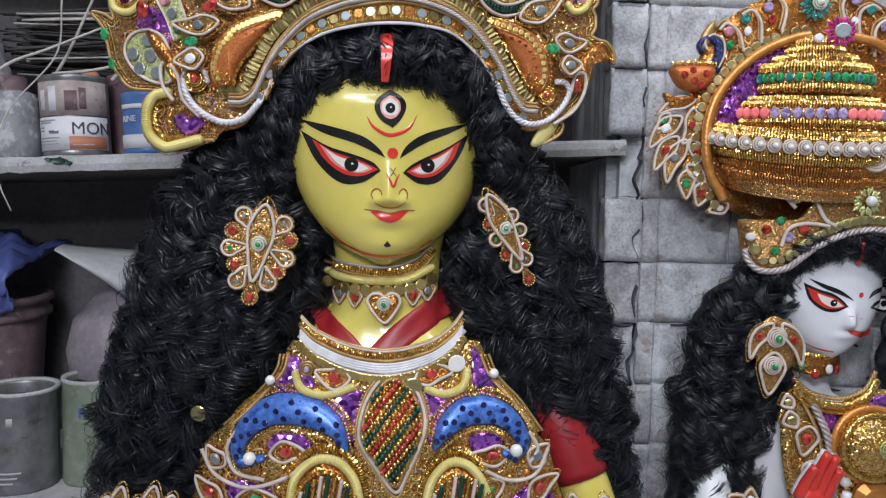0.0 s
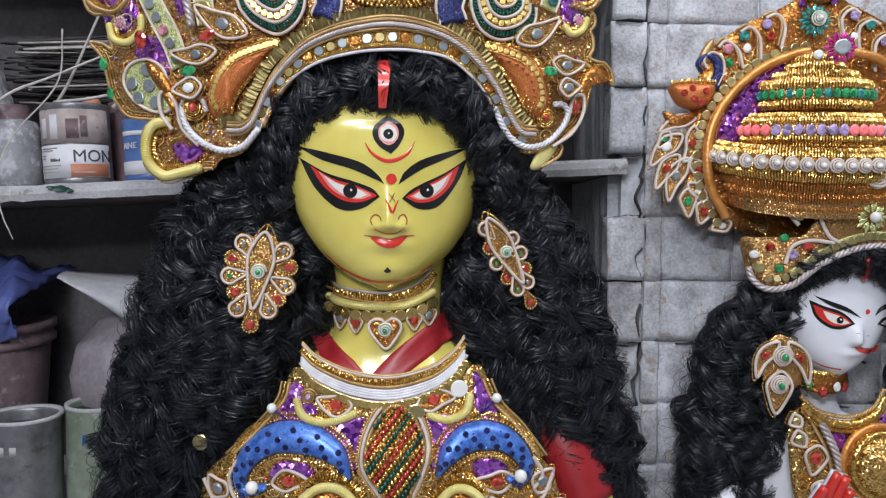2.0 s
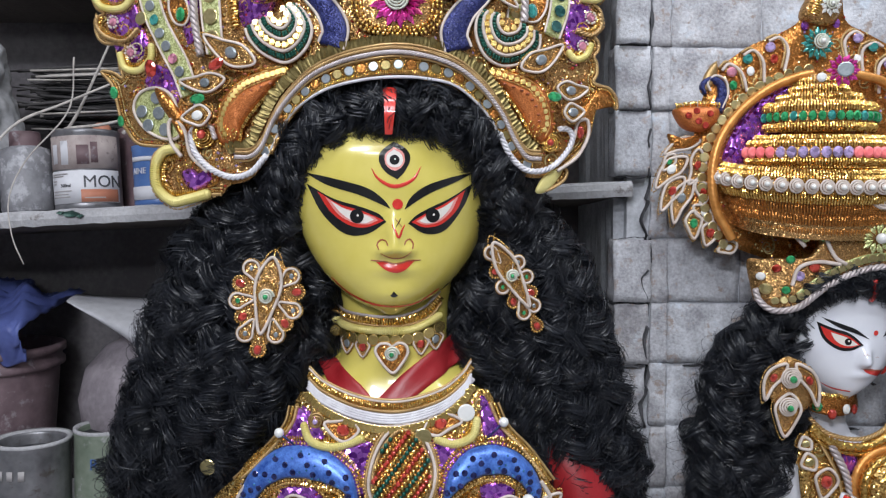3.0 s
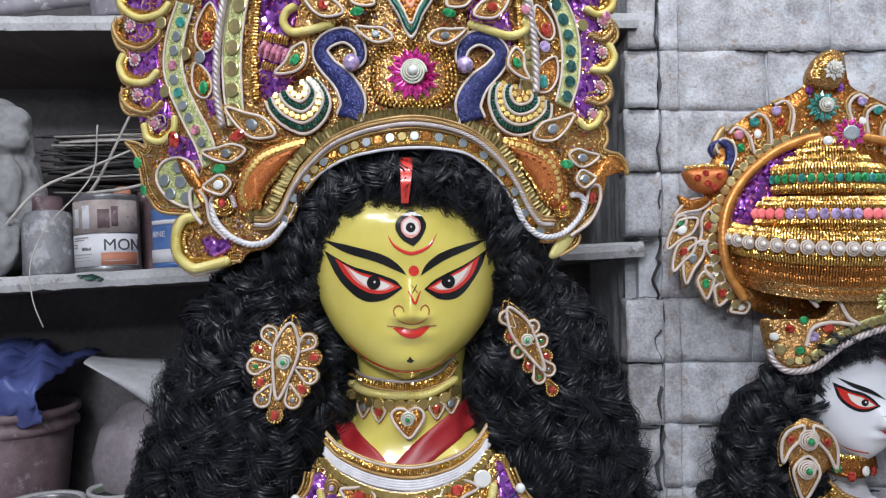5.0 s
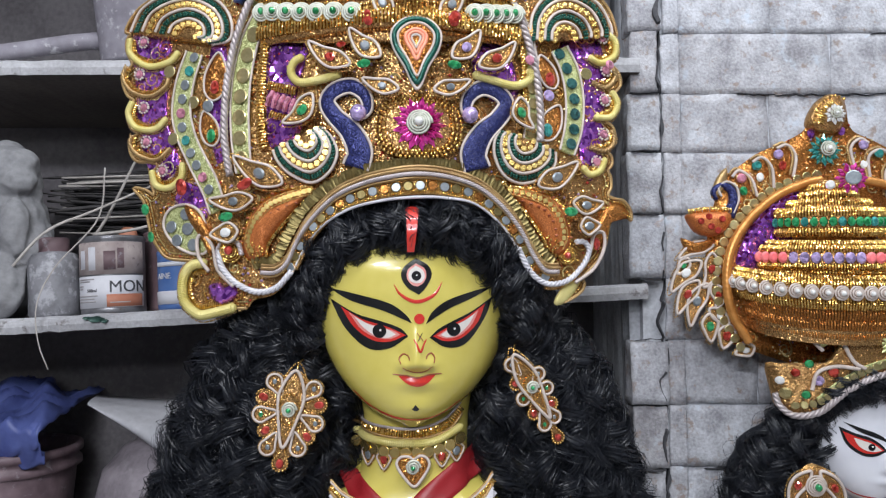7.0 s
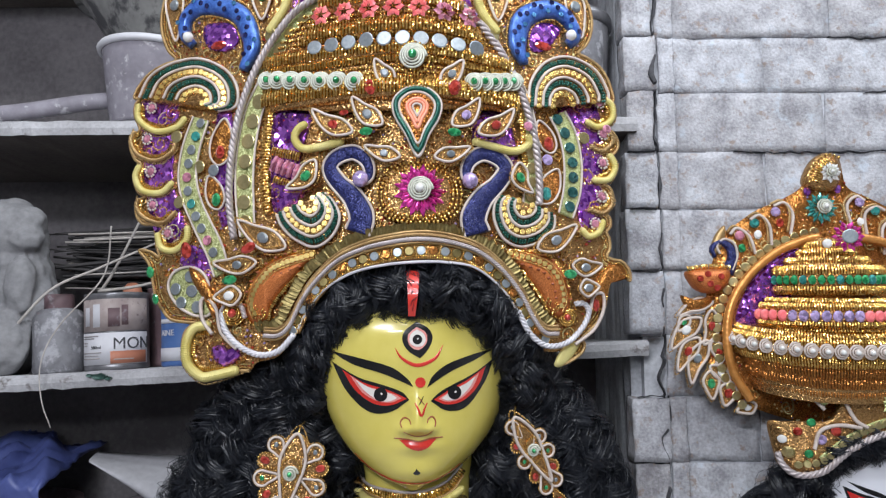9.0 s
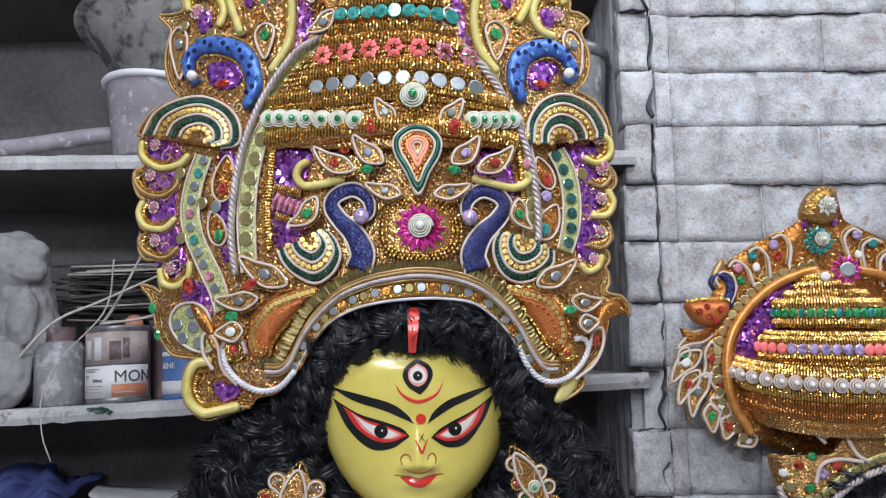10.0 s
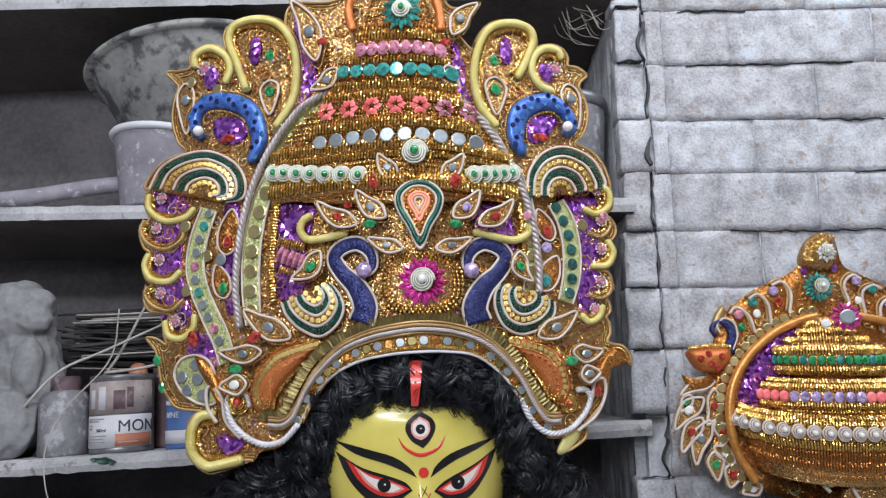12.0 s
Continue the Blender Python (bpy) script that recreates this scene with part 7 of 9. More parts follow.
for pts, head, ws in (([(-0.07146, 1.1884), (-0.08697, 1.211), (-0.1141, 1.2237), (-0.1471, 1.2237), (-0.1736, 1.207), (-0.1866, 1.1834), (-0.1814, 1.1678), (-0.1579, 1.1739)], (-0.1721, 1.1742), [0.004, 0.022, 0.030, 0.031, 0.026, 0.020, 0.014, 0.006]), ([(0.01604, 1.191), (0.03108, 1.2151), (0.05134, 1.2273), (0.07805, 1.226), (0.09799, 1.213), (0.1083, 1.1934), (0.1002, 1.1806), (0.08673, 1.1857)], (0.1005, 1.1884), [0.004, 0.020, 0.028, 0.028, 0.023, 0.018, 0.013, 0.006])):
    nb = band(chest_y, pts, ws, M_BLUE, plate_th, 0.006, 0.008, "blue sequined peacock", "peacock_neck")
    line = curve(pts, 100)
    t = np.gradient(line, axis=0)
    nrm = np.stack([-t[:, 1], t[:, 0]], 1) / np.linalg.norm(t, axis=1)[:, None]
    w = np.interp(np.linspace(0, 1, 100), np.linspace(0, 1, 8), ws)[:, None] / 2
    for k in (-1, 1):
        beads(chest_y, line + nrm * (w + 0.002) * k, 0.0017, M_SEED, nb, 0.005, name="edge_bead")
    cord(chest_y, line + nrm * (w + 0.0055) * (-1 if pts[0][0] < -0.03 else 1) * -1, 0.0016, M_BROWN_CORD, nb, 0.004)
    for k in range(6, 96, 4):
        c = line[k] + nrm[k] * w[k] * (-0.55, 0.5, 0.0)[k // 4 % 3]
        disc(chest_y, c, 0.0031, M_DOT if k % 12 else M_SKY, nb, 0.0135, name="sequin")
        for _ in range(2):
            e = line[k] + nrm[k] * w[k] * orn.uniform(-0.8, 0.8)
            disc(chest_y, e, 0.0013, M_SKY, nb, 0.0135 - 0.003 * orn.random(), name="sequin")
    for e in (-1, 1):
        bugles(chest_y, (line + nrm * (w + 0.0062) * e)[6:94], 0.0052, M_GOLD_FINE, nb, 0.0045, 0.0012)
    pearl(chest_y, head, 0.0068, nb, M_PEARL, 0.010)
for pts in ([(-0.1304, 1.2636), (-0.1214, 1.2458), (-0.1003, 1.2403), (-0.08, 1.2451), (-0.06568, 1.2511)], [(0.04952, 1.2701), (0.04389, 1.2512), (0.02465, 1.2442), (0.00409, 1.2502)]):
    scroll(chest_y, pts, 0.0044, M_YELLOW_CORD, plate_th)
for a, b, m in (((-0.07183, 1.2575), (-0.1076, 1.2632), M_RUBY), ((-0.004894, 1.259), (0.033, 1.2663), M_RUBY), ((-0.1518, 1.1781), (-0.1129, 1.1813), M_RUBY), ((0.09404, 1.1834), (0.05528, 1.1841), M_RUBY), ((-0.2047, 1.1222), (-0.2346, 1.1447), M_RUBY), ((0.1172, 1.1318), (0.1478, 1.1565), M_RUBY), ((-0.2017, 1.1604), (-0.2214, 1.1791), M_MIRROR), ((0.1191, 1.1671), (0.1357, 1.1901), M_MIRROR), ((-0.1887, 1.1257), (-0.1391, 1.1284), M_EMERALD), ((0.08902, 1.1524), (0.05354, 1.1423), M_EMERALD)):
    leaf(chest_y, a, b, 0.021, plate_th, M_COPPER, M_WHITE_CORD, m, 0.006, 0.003, 0.0017)
for pts in ([(-0.228, 1.1752), (-0.2114, 1.15), (-0.1762, 1.1406), (-0.1364, 1.1544), (-0.1128, 1.1742)], [(0.1359, 1.1852), (0.1225, 1.1589), (0.09498, 1.155), (0.06459, 1.1688)], [(-0.1892, 1.1982), (-0.1986, 1.179), (-0.1889, 1.156), (-0.1576, 1.1505)], [(0.1146, 1.205), (0.1246, 1.1861), (0.1158, 1.1716)]):
    cord(chest_y, pts, 0.0022, M_WHITE_CORD, plate_th, 0.006)
coil(chest_y, (-0.1167, 1.2655), 0.008, M_BROWN_CORD, plate_th, M_LILAC, 0.006)
disc(chest_y, (0.03757, 1.2747), 0.009, M_PEARL, plate_th, 0.008, "white sequin", "sequin")
disc(chest_y, (-0.006441, 1.2524), 0.009, M_GOLD_DISC, plate_th, 0.008, "", "sequin")
for arch_pts, foot in (([(-0.1294, 1.1203), (-0.1244, 1.1555), (-0.104, 1.1772), (-0.08056, 1.1773), (-0.06281, 1.1574), (-0.05642, 1.125)], (-0.09243, 1.1143)), ([(0.008398, 1.1258), (0.01455, 1.1584), (0.03205, 1.1777), (0.05264, 1.1735), (0.0687, 1.1506), (0.07312, 1.1232)], (0.04134, 1.1159))):
    p = patch(chest_y, arch_pts, M_COPPER, plate_th, 0.008, 0.014, 6, "domed panel of striped cords", "domed_panel", centre=foot)
    cord(chest_y, arch_pts, 0.0048, M_YELLOW_CORD, p, 0.009, 0.1)
    f = np.array(foot)
    for q in (1.17, 0.80):
        bugles(chest_y, [tuple(f + (np.array(e) - f) * q) for e in arch_pts], 0.0065, M_GOLD_FINE, p, 0.007 if q > 1 else 0.017, 0.0014)
    for k, u in enumerate(np.linspace(-0.026, 0.026, 9)):
        m = (M_WHITE_CORD, M_GREEN_CORD, M_GOLD_FINE)[k % 3]
        top_z = f[1] + 0.052 * math.sqrt(max(0.05, 1 - (u / 0.034) ** 2))
        cord(chest_y, [(f[0] + u * 0.8, f[1] - 0.03), (f[0] + u, f[1] + 0.015), (f[0] + u * 1.05 + 0.004, top_z)], 0.0021, m, p, 0.021)
for ball_at, foot in (((-0.1535, 1.2538), (-0.1348, 1.2384)), ((0.07595, 1.2657), (0.05581, 1.2454))):
    pin = thing("pin", "pearl-headed dressmaking pin stuck through the breastplate", "pin", "pins in the breastplate")
    a, b = on(chest_y, [ball_at, foot], 0.014)
    b[1] += 0.010
    link("shaft", *tube([a, (a + b) / 2, b], 0.0012, 6), M_NAVY, pin)
    link("head", *ball(tuple(a), 0.0052, 12, 8), M_PEARL, pin)
coin_th = thing("coin_sequin", "loose gold sequin caught in the black curls", "sequin")
disc(lambda x, z: 0.972, (-0.2348, 1.2096), 0.0085, M_GOLD_DISC, coin_th, 0.0, name="coin_disc")

# armlets
for pts, nm in (([(0.205, 0.962, 1.110), (0.165, 0.962, 1.105)], 0), ([(-0.315, 0.965, 1.105), (-0.275, 0.955, 1.10)], 1)):
    arm = thing("armlet", "gold armlet of cord-edged leaves round the upper arm", "armlet", "armlets of the statue")
    for k in range(5):
        u = pts[0][0] + (pts[1][0] - pts[0][0]) * (k - 1) / 2.5
        surf = lambda x, z: 0.945 + 6 * (x - (pts[0][0] + pts[1][0]) / 2) ** 2  # noqa: E731
        leaf(surf, (u, 1.088), (u + (0.012 if nm else -0.012), 1.128 + 0.012 * (k % 2)), 0.026, arm, M_GOLD, M_WHITE_CORD, (M_RUBY, M_EMERALD, M_ROSE)[k % 3], 0.002, 0.0, 0.0016)
    band(surf, [(pts[0][0] + 0.02, 1.085), (pts[1][0] - 0.02, 1.080)] if not nm else [(pts[0][0] - 0.02, 1.085), (pts[1][0] + 0.02, 1.080)], [0.02, 0.02], M_GOLD, arm, 0.001, name="armlet_band")


# ---- the white-faced statue beside the brick wall ----
def pale_patch(s, upper, lower, slot, h=0.0006, n=22, k=6):
    a, b = curve(upper, n), curve(lower, n)
    v = [(x, pale_face_y(x, z) - h, z) for i in range(n) for x, z in (a[i] + (b[i] - a[i]) * j / k for j in range(k + 1))]
    s.add(v, [(i * (k + 1) + j, (i + 1) * (k + 1) + j, (i + 1) * (k + 1) + j + 1, i * (k + 1) + j + 1) for i in range(n - 1) for j in range(k)], slot)


def pale_spot(s, c, r, slot, h=0.001):
    v = [(c[0], pale_face_y(*c) - h, c[1])] + [(x, pale_face_y(x, z) - h, z) for x, z in ((c[0] + r * math.cos(a), c[1] + r * math.sin(a)) for a in np.arange(16) * math.pi / 8)]
    s.add(v, [(0, 1 + j, 1 + (j + 1) % 16) for j in range(16)], slot)


pale = Sculpt()
v, f = [], []
zs = np.linspace(1.250, 1.415, 64)
for z in zs:
    w = smooth_between(z, PALE_Z, PALE_W)
    for j in range(49):
        x = 0.520 + w * math.sin(math.pi * (j / 48 - 0.5)) * 0.9995
        v.append((x, pale_face_y(x, z), z))
    for j in range(1, 12):
        a = math.pi * (0.5 + j / 12)
        v.append((0.520 + w * math.sin(a), 1.160 - 0.035 * w / 0.076 * math.cos(a), z))
f = [(i * 60 + j, i * 60 + (j + 1) % 60, (i + 1) * 60 + (j + 1) % 60, (i + 1) * 60 + j) for i in range(63) for j in range(60)]
pale.add(v, f, 0)
pale.add(*lathe([(0.040, 1.275), (0.036, 1.25), (0.035, 1.215), (0.042, 1.20), (0.075, 1.185), (0.105, 1.165), (0.12, 1.12), (0.11, 0.9), (0.0005, 0.9)], 36, (0.505, 1.158, 0), squash=0.36), 0)
pale.add(*lathe([(0.15, 0.9), (0.16, 0.4), (0.17, 0.0), (0.0005, 0.0)], 30, (0.515, 1.14, 0), squash=0.3), 6)
# upper arm, forearm and raised red palm
pale.add(*tube(curve([(0.405, 1.150, 1.135), (0.384, 1.135, 1.105), (0.372, 1.095, 1.05), (0.385, 1.06, 1.00), (0.425, 1.03, 1.03), (0.440, 1.02, 1.075)], 26), 0.026, 14, taper=0.25), 0)
hx, hz = (0.4612, 1.0603)
pale.add(*lathe([(0.0005, 0.0), (0.016, 0.004), (0.021, 0.020), (0.022, 0.040), (0.018, 0.056), (0.0005, 0.060)], 16, (hx, 1.035, hz), squash=0.5), 2)
for dx, tall, lean in ((-0.0150, 0.040, 0.012), (-0.0050, 0.056, 0.016), (0.0055, 0.052, 0.016), (0.0155, 0.036, 0.012)):
    b = np.array((hx + dx, 1.034, hz + 0.046))
    pale.add(*tube(curve([b, b + (lean * 0.5, -0.003, tall * 0.5), b + (lean, -0.010, tall)], 10), 0.0078, 10, taper=0.35), 2)
    pale.add(*tube(curve([b + (0, 0.004, 0), b + (lean * 0.5, 0.002, tall * 0.5), b + (lean, -0.005, tall + 0.001)], 10), 0.0080, 10, taper=0.35), 0)
pale.add(*tube(curve([(hx + 0.018, 1.032, hz + 0.02), (hx + 0.034, 1.028, hz + 0.036), (hx + 0.036, 1.024, hz + 0.056)], 10), 0.0072, 10, taper=0.3), 0)
# painted features
pale_patch(pale, [(0.4746, 1.351), (0.4914, 1.3437), (0.5078, 1.3388), (0.5201, 1.3307), (0.5267, 1.3233)], [(0.4746, 1.351), (0.4815, 1.3302), (0.497, 1.3177), (0.513, 1.3163), (0.5267, 1.3233)], 1)
pale_patch(pale, [(0.4782, 1.3456), (0.4929, 1.3395), (0.5081, 1.3346), (0.5175, 1.3285), (0.5232, 1.3238)], [(0.4782, 1.3456), (0.4849, 1.3312), (0.498, 1.3213), (0.5113, 1.3198), (0.5232, 1.3238)], 2, 0.0009)
pale_patch(pale, [(0.4892, 1.3386), (0.4982, 1.3356), (0.5076, 1.3324), (0.5155, 1.3277), (0.5206, 1.3236)], [(0.4892, 1.3386), (0.4936, 1.3296), (0.5016, 1.3237), (0.5111, 1.3219), (0.5206, 1.3236)], 4, 0.0012)
pale_spot(pale, (0.5086, 1.3275), 0.0042, 1, 0.0016)
pale_spot(pale, (0.5093, 1.3282), 0.0012, 4, 0.002)
pale_patch(pale, [(0.4789, 1.357), (0.4973, 1.3503), (0.5178, 1.3426), (0.5353, 1.3303)], [(0.4789, 1.357), (0.4963, 1.3454), (0.5168, 1.3377), (0.5353, 1.3303)], 1)
pale_patch(pale, [(0.5544, 1.3322), (0.5668, 1.3446), (0.6162, 1.35), (0.6347, 1.3564)], [(0.5544, 1.3322), (0.5725, 1.3392), (0.6204, 1.344), (0.6347, 1.3564)], 1)
pale_patch(pale, [(0.5598, 1.3212), (0.5719, 1.3291), (0.6175, 1.3319), (0.637, 1.3444)], [(0.5598, 1.3212), (0.6092, 1.3083), (0.627, 1.3148), (0.637, 1.3444)], 1)
pale_patch(pale, [(0.5662, 1.3215), (0.5792, 1.3261), (0.6178, 1.3274), (0.6315, 1.3368)], [(0.5662, 1.3215), (0.6105, 1.3121), (0.6237, 1.3185), (0.6315, 1.3368)], 4, 0.001)
pale_spot(pale, (0.6092, 1.3204), 0.0042, 1, 0.0016)
pale_spot(pale, (0.5436, 1.338), 0.0032, 2)
pale_patch(pale, [(0.5299, 1.2922), (0.5395, 1.2935), (0.5514, 1.2906), (0.5956, 1.286)], [(0.5299, 1.2922), (0.5396, 1.2865), (0.5856, 1.2759), (0.5956, 1.286)], 2)
pale_patch(pale, [(0.5231, 1.2942), (0.5333, 1.2937), (0.5512, 1.2914), (0.597, 1.2876)], [(0.5231, 1.2942), (0.5338, 1.2922), (0.5517, 1.2898), (0.597, 1.2876)], 5, 0.001)
pale_patch(pale, [(0.5489, 1.274), (0.5728, 1.2627), (0.5768, 1.2605)], [(0.5489, 1.274), (0.5789, 1.2636), (0.5768, 1.2605)], 1)
pale_patch(pale, [(0.48, 1.278), (0.4966, 1.2684), (0.5184, 1.2645)], [(0.48, 1.278), (0.4974, 1.2667), (0.5191, 1.2629)], 2)
for c in ((0.5477, 1.3064), (0.5285, 1.3109)):
    pale_patch(pale, [(c[0] - 0.003, c[1]), (c[0], c[1] + 0.002), (c[0] + 0.003, c[1])], [(c[0] - 0.003, c[1]), (c[0], c[1] + 0.0013), (c[0] + 0.003, c[1])], 5)
ob = pale.link("goddess_statue", [M_WHITE_SKIN, M_BLACK, M_RED, M_PINK, M_EYE, M_LINE, M_CLOTH])
tagged(ob, "glossy white painted clay goddess statue with a raised red palm", "statue")

# its crown
small = thing("crown", "round gold tiered crown with silver rosettes and feather scrolls", "crown")
M_SIDE_CORD = surface("orange_gold_cord", (0.55, 0.22, 0.05), (0.78, 0.36, 0.10), 0.35, 0.5, grain=900, stain=60, bump=0.2, depth=0.0006)
outline = [(0.3751, 1.4447), (0.357, 1.4560), (0.338, 1.4790), (0.330, 1.516), (0.331, 1.5565), (0.334, 1.5868), (0.340, 1.6185), (0.3466, 1.6408), (0.3469, 1.6634), (0.3689, 1.6746), (0.401, 1.6972), (0.4404, 1.7144), (0.4663, 1.7312), (0.4832, 1.7623), (0.4999, 1.7762), (0.5179, 1.7657), (0.5254, 1.7304), (0.5537, 1.7145), (0.5959, 1.6909), (0.6366, 1.66), (0.6579, 1.6001), (0.6569, 1.5419), (0.6417, 1.4851), (0.6004, 1.4434), (0.4832, 1.4165)]
patch(side_sheet_y, outline, M_COPPER, small, 0.002, 0.0, 8, "copper glitter ground", "base_sheet", centre=(0.4768, 1.5579))
sprinkle(side_sheet_y, outline, 1200, small, 0.003)
filigree(side_sheet_y, outline, 150, small, 0.0032)
ring = [(0.3793, 1.4517), (0.3592, 1.487), (0.3525, 1.53), (0.3605, 1.5736), (0.3844, 1.6103), (0.4199, 1.6399), (0.4573, 1.6561), (0.4772, 1.6604)]
cord(side_sheet_y, ring, 0.0058, M_SIDE_CORD, small, 0.012, 0.1, label="thick orange-gold cord hoop")
cord(side_sheet_y, [(0.5251, 1.6613), (0.5684, 1.6495), (0.6012, 1.6155), (0.6154, 1.5567), (0.615, 1.4994)], 0.0058, M_SIDE_CORD, small, 0.012, 0.1)
rr = np.array((0.4899, 1.5433))
for c in curve([tuple(rr + (np.array(p) - rr) * 1.07) for p in ring], 24):
    disc(side_sheet_y, c, 0.0062, M_GOLD_DISC, small, 0.006, name="gold_disc")
patch(side_sheet_y, [(0.372, 1.548), (0.378, 1.580), (0.398, 1.611), (0.428, 1.636), (0.460, 1.642), (0.460, 1.560), (0.420, 1.546)], M_FOIL, small, 0.006, 0.0, 3, name="foil_patch")


def rim_at(a, z, rx, ry, sag):
    """A point of a half-round rim of the tiers, which lean forward a little."""
    return np.array((0.487 - rx * math.cos(a), 1.142 - ry * math.sin(a), z - sag * math.sin(a)))


def rim_angles(rx, ry, gap):
    a = np.linspace(0.02, math.pi - 0.02, 400)
    x, y = rx * np.cos(a), ry * np.sin(a)
    far = np.r_[0, np.cumsum(np.hypot(np.diff(x), np.diff(y)))]
    return np.interp(np.arange(gap / 2, far[-1], gap), far, a)


def rim_wall(profile, sag, material, label=""):
    """A tier: a profile of (rx, ry, z) carried round the half circle, closed to the back."""
    v = []
    for a in np.linspace(0, math.pi, 49):
        v += [rim_at(a, z, rx, ry, sag) for rx, ry, z in profile]
    k = len(profile)
    f = [(i * k + j, i * k + k + j, i * k + k + j + 1, i * k + j + 1) for i in range(48) for j in range(k - 1)]
    return link("tier", v, f, material, small, label)


def rim_bugles(z, rx, ry, sag, length, r, material, parent, flare=0.0):
    s = Sculpt()
    for a in rim_angles(rx, ry, r * 2.05):
        p, out = rim_at(a, z, rx, ry, sag), np.array((-math.cos(a), -math.sin(a), 0.0))
        up = np.array((0, 0, length / 2 * orn.uniform(0.9, 1.1)))
        s.add(*tube([p - up + out * flare, p + out * r * 1.2, p + up - out * flare], r * orn.uniform(0.9, 1.05), 5))
    return tagged(s.link("bugle_bead", material, parent, smooth=False), kind="stuff")


def rim_stones(z, rx, ry, sag, gap, make):
    for k, a in enumerate(rim_angles(rx, ry, gap)):
        p = rim_at(a, z, rx, ry, sag)
        make(k, (float(p[0]), float(p[2])), lambda x, zz, y=float(p[1]): y)


cap = rim_wall([(0.020, 0.020, 1.660), (0.030, 0.028, 1.648), (0.036, 0.032, 1.636), (0.048, 0.042, 1.628), (0.060, 0.050, 1.622), (0.050, 0.042, 1.618)], 0.002, M_GOLD, "gold cap under the flower")
for z, r0, ry in ((1.650, 0.030, 0.027), (1.640, 0.036, 0.033), (1.629, 0.052, 0.045)):
    rim_bugles(z, r0, ry, 0.002, 0.009, 0.0016, M_GOLD_FINE, cap, 0.001)
green = rim_wall([(0.055, 0.046, 1.624), (0.066, 0.055, 1.619), (0.070, 0.058, 1.605), (0.067, 0.056, 1.593), (0.055, 0.045, 1.588)], 0.004, M_GOLD, "gold tier with a row of green stones")
rim_bugles(1.6175, 0.068, 0.057, 0.004, 0.011, 0.0017, M_GOLD_FINE, green, 0.001)
rim_bugles(1.592, 0.068, 0.057, 0.004, 0.010, 0.0017, M_GOLD_FINE, green, -0.001)
rim_stones(1.605, 0.070, 0.059, 0.004, 0.0105, lambda k, c, sf: gem(sf, c, 0.0098, 0.012, M_EMERALD if k % 4 else M_TEAL, green, 0.0))
rim_wall([(0.045, 0.036, 1.590), (0.046, 0.037, 1.577)], 0.005, M_COPPER, "copper neck between two tiers")
pink = rim_wall([(0.048, 0.040, 1.582), (0.078, 0.062, 1.578), (0.088, 0.070, 1.570), (0.092, 0.073, 1.560), (0.089, 0.071, 1.548), (0.078, 0.062, 1.542)], 0.006, M_GOLD, "gold tier with pink and lilac stones")
for z, r0, ry in ((1.5790, 0.080, 0.064), (1.5725, 0.088, 0.070), (1.5505, 0.091, 0.073), (1.5435, 0.084, 0.068)):
    rim_bugles(z, r0, ry, 0.006, 0.008, 0.0016, M_GOLD_FINE, pink, 0.001 if z > 1.56 else -0.001)
rim_stones(1.5615, 0.093, 0.074, 0.006, 0.0125, lambda k, c, sf: gem(sf, c, 0.0118, 0.014, M_CORAL if k % 11 < 4 else M_LILAC, pink, 0.0))
broad = rim_wall([(0.085, 0.066, 1.549), (0.120, 0.078, 1.547), (0.126, 0.083, 1.541), (0.128, 0.085, 1.530), (0.122, 0.080, 1.519), (0.112, 0.072, 1.508), (0.108, 0.068, 1.490), (0.104, 0.064, 1.470)], 0.019, M_GOLD, "broad gold tier with rosettes and a bead fringe")
rim_bugles(1.5465, 0.120, 0.079, 0.017, 0.008, 0.0017, M_GOLD_FINE, broad, 0.002)
rim_bugles(1.5405, 0.127, 0.084, 0.018, 0.008, 0.0017, M_GOLD_FINE, broad, 0.001)
rim_stones(1.5315, 0.129, 0.087, 0.019, 0.0165, lambda k, c, sf: coil(sf, c, 0.0090, M_WHITE_CORD, broad, M_PEARL, 0.0))
for z, r0, ry, m in ((1.519, 0.122, 0.081, M_GOLD_FINE), (1.507, 0.113, 0.074, M_COPPER), (1.494, 0.108, 0.069, M_COPPER), (1.481, 0.103, 0.064, M_COPPER)):
    rim_bugles(z, r0, ry, 0.019, 0.013, 0.0016, m, broad, -0.001)
bloom(side_dome_y, np.array((0.4886, 1.6543)), 0.008, 0.020, 10, M_MAGENTA, small, 0.016, "magenta foil flower with a mirror")
disc(side_dome_y, (0.4886, 1.6543), 0.009, M_MIRROR, small, 0.020)
bloom(side_sheet_y, np.array((0.4858, 1.7)), 0.007, 0.022, 12, M_TEAL, small, 0.010, "green foil flower")
coil(side_sheet_y, (0.489, 1.7015), 0.010, M_SILVER_CORD, small, M_PEARL, 0.012)
top = patch(side_sheet_y, [(0.4663, 1.7312), (0.4737, 1.7585), (0.4921, 1.774), (0.5115, 1.7697), (0.515, 1.7461), (0.5019, 1.7229)], M_GOLD, small, 0.010, 0.008, name="finial_panel")
beads(side_sheet_y, [(0.4698, 1.735), (0.4765, 1.7561), (0.4932, 1.77), (0.5096, 1.7666)], 0.0024, M_GOLD_FINE, top, 0.016)
bugles(side_sheet_y, [(0.4774, 1.7349), (0.4835, 1.7505), (0.4954, 1.7621)], 0.010, M_GOLD_FINE, top, 0.017)
bloom(side_sheet_y, np.array((0.4968, 1.7464)), 0.004, 0.015, 8, M_PEARL, top, 0.018)
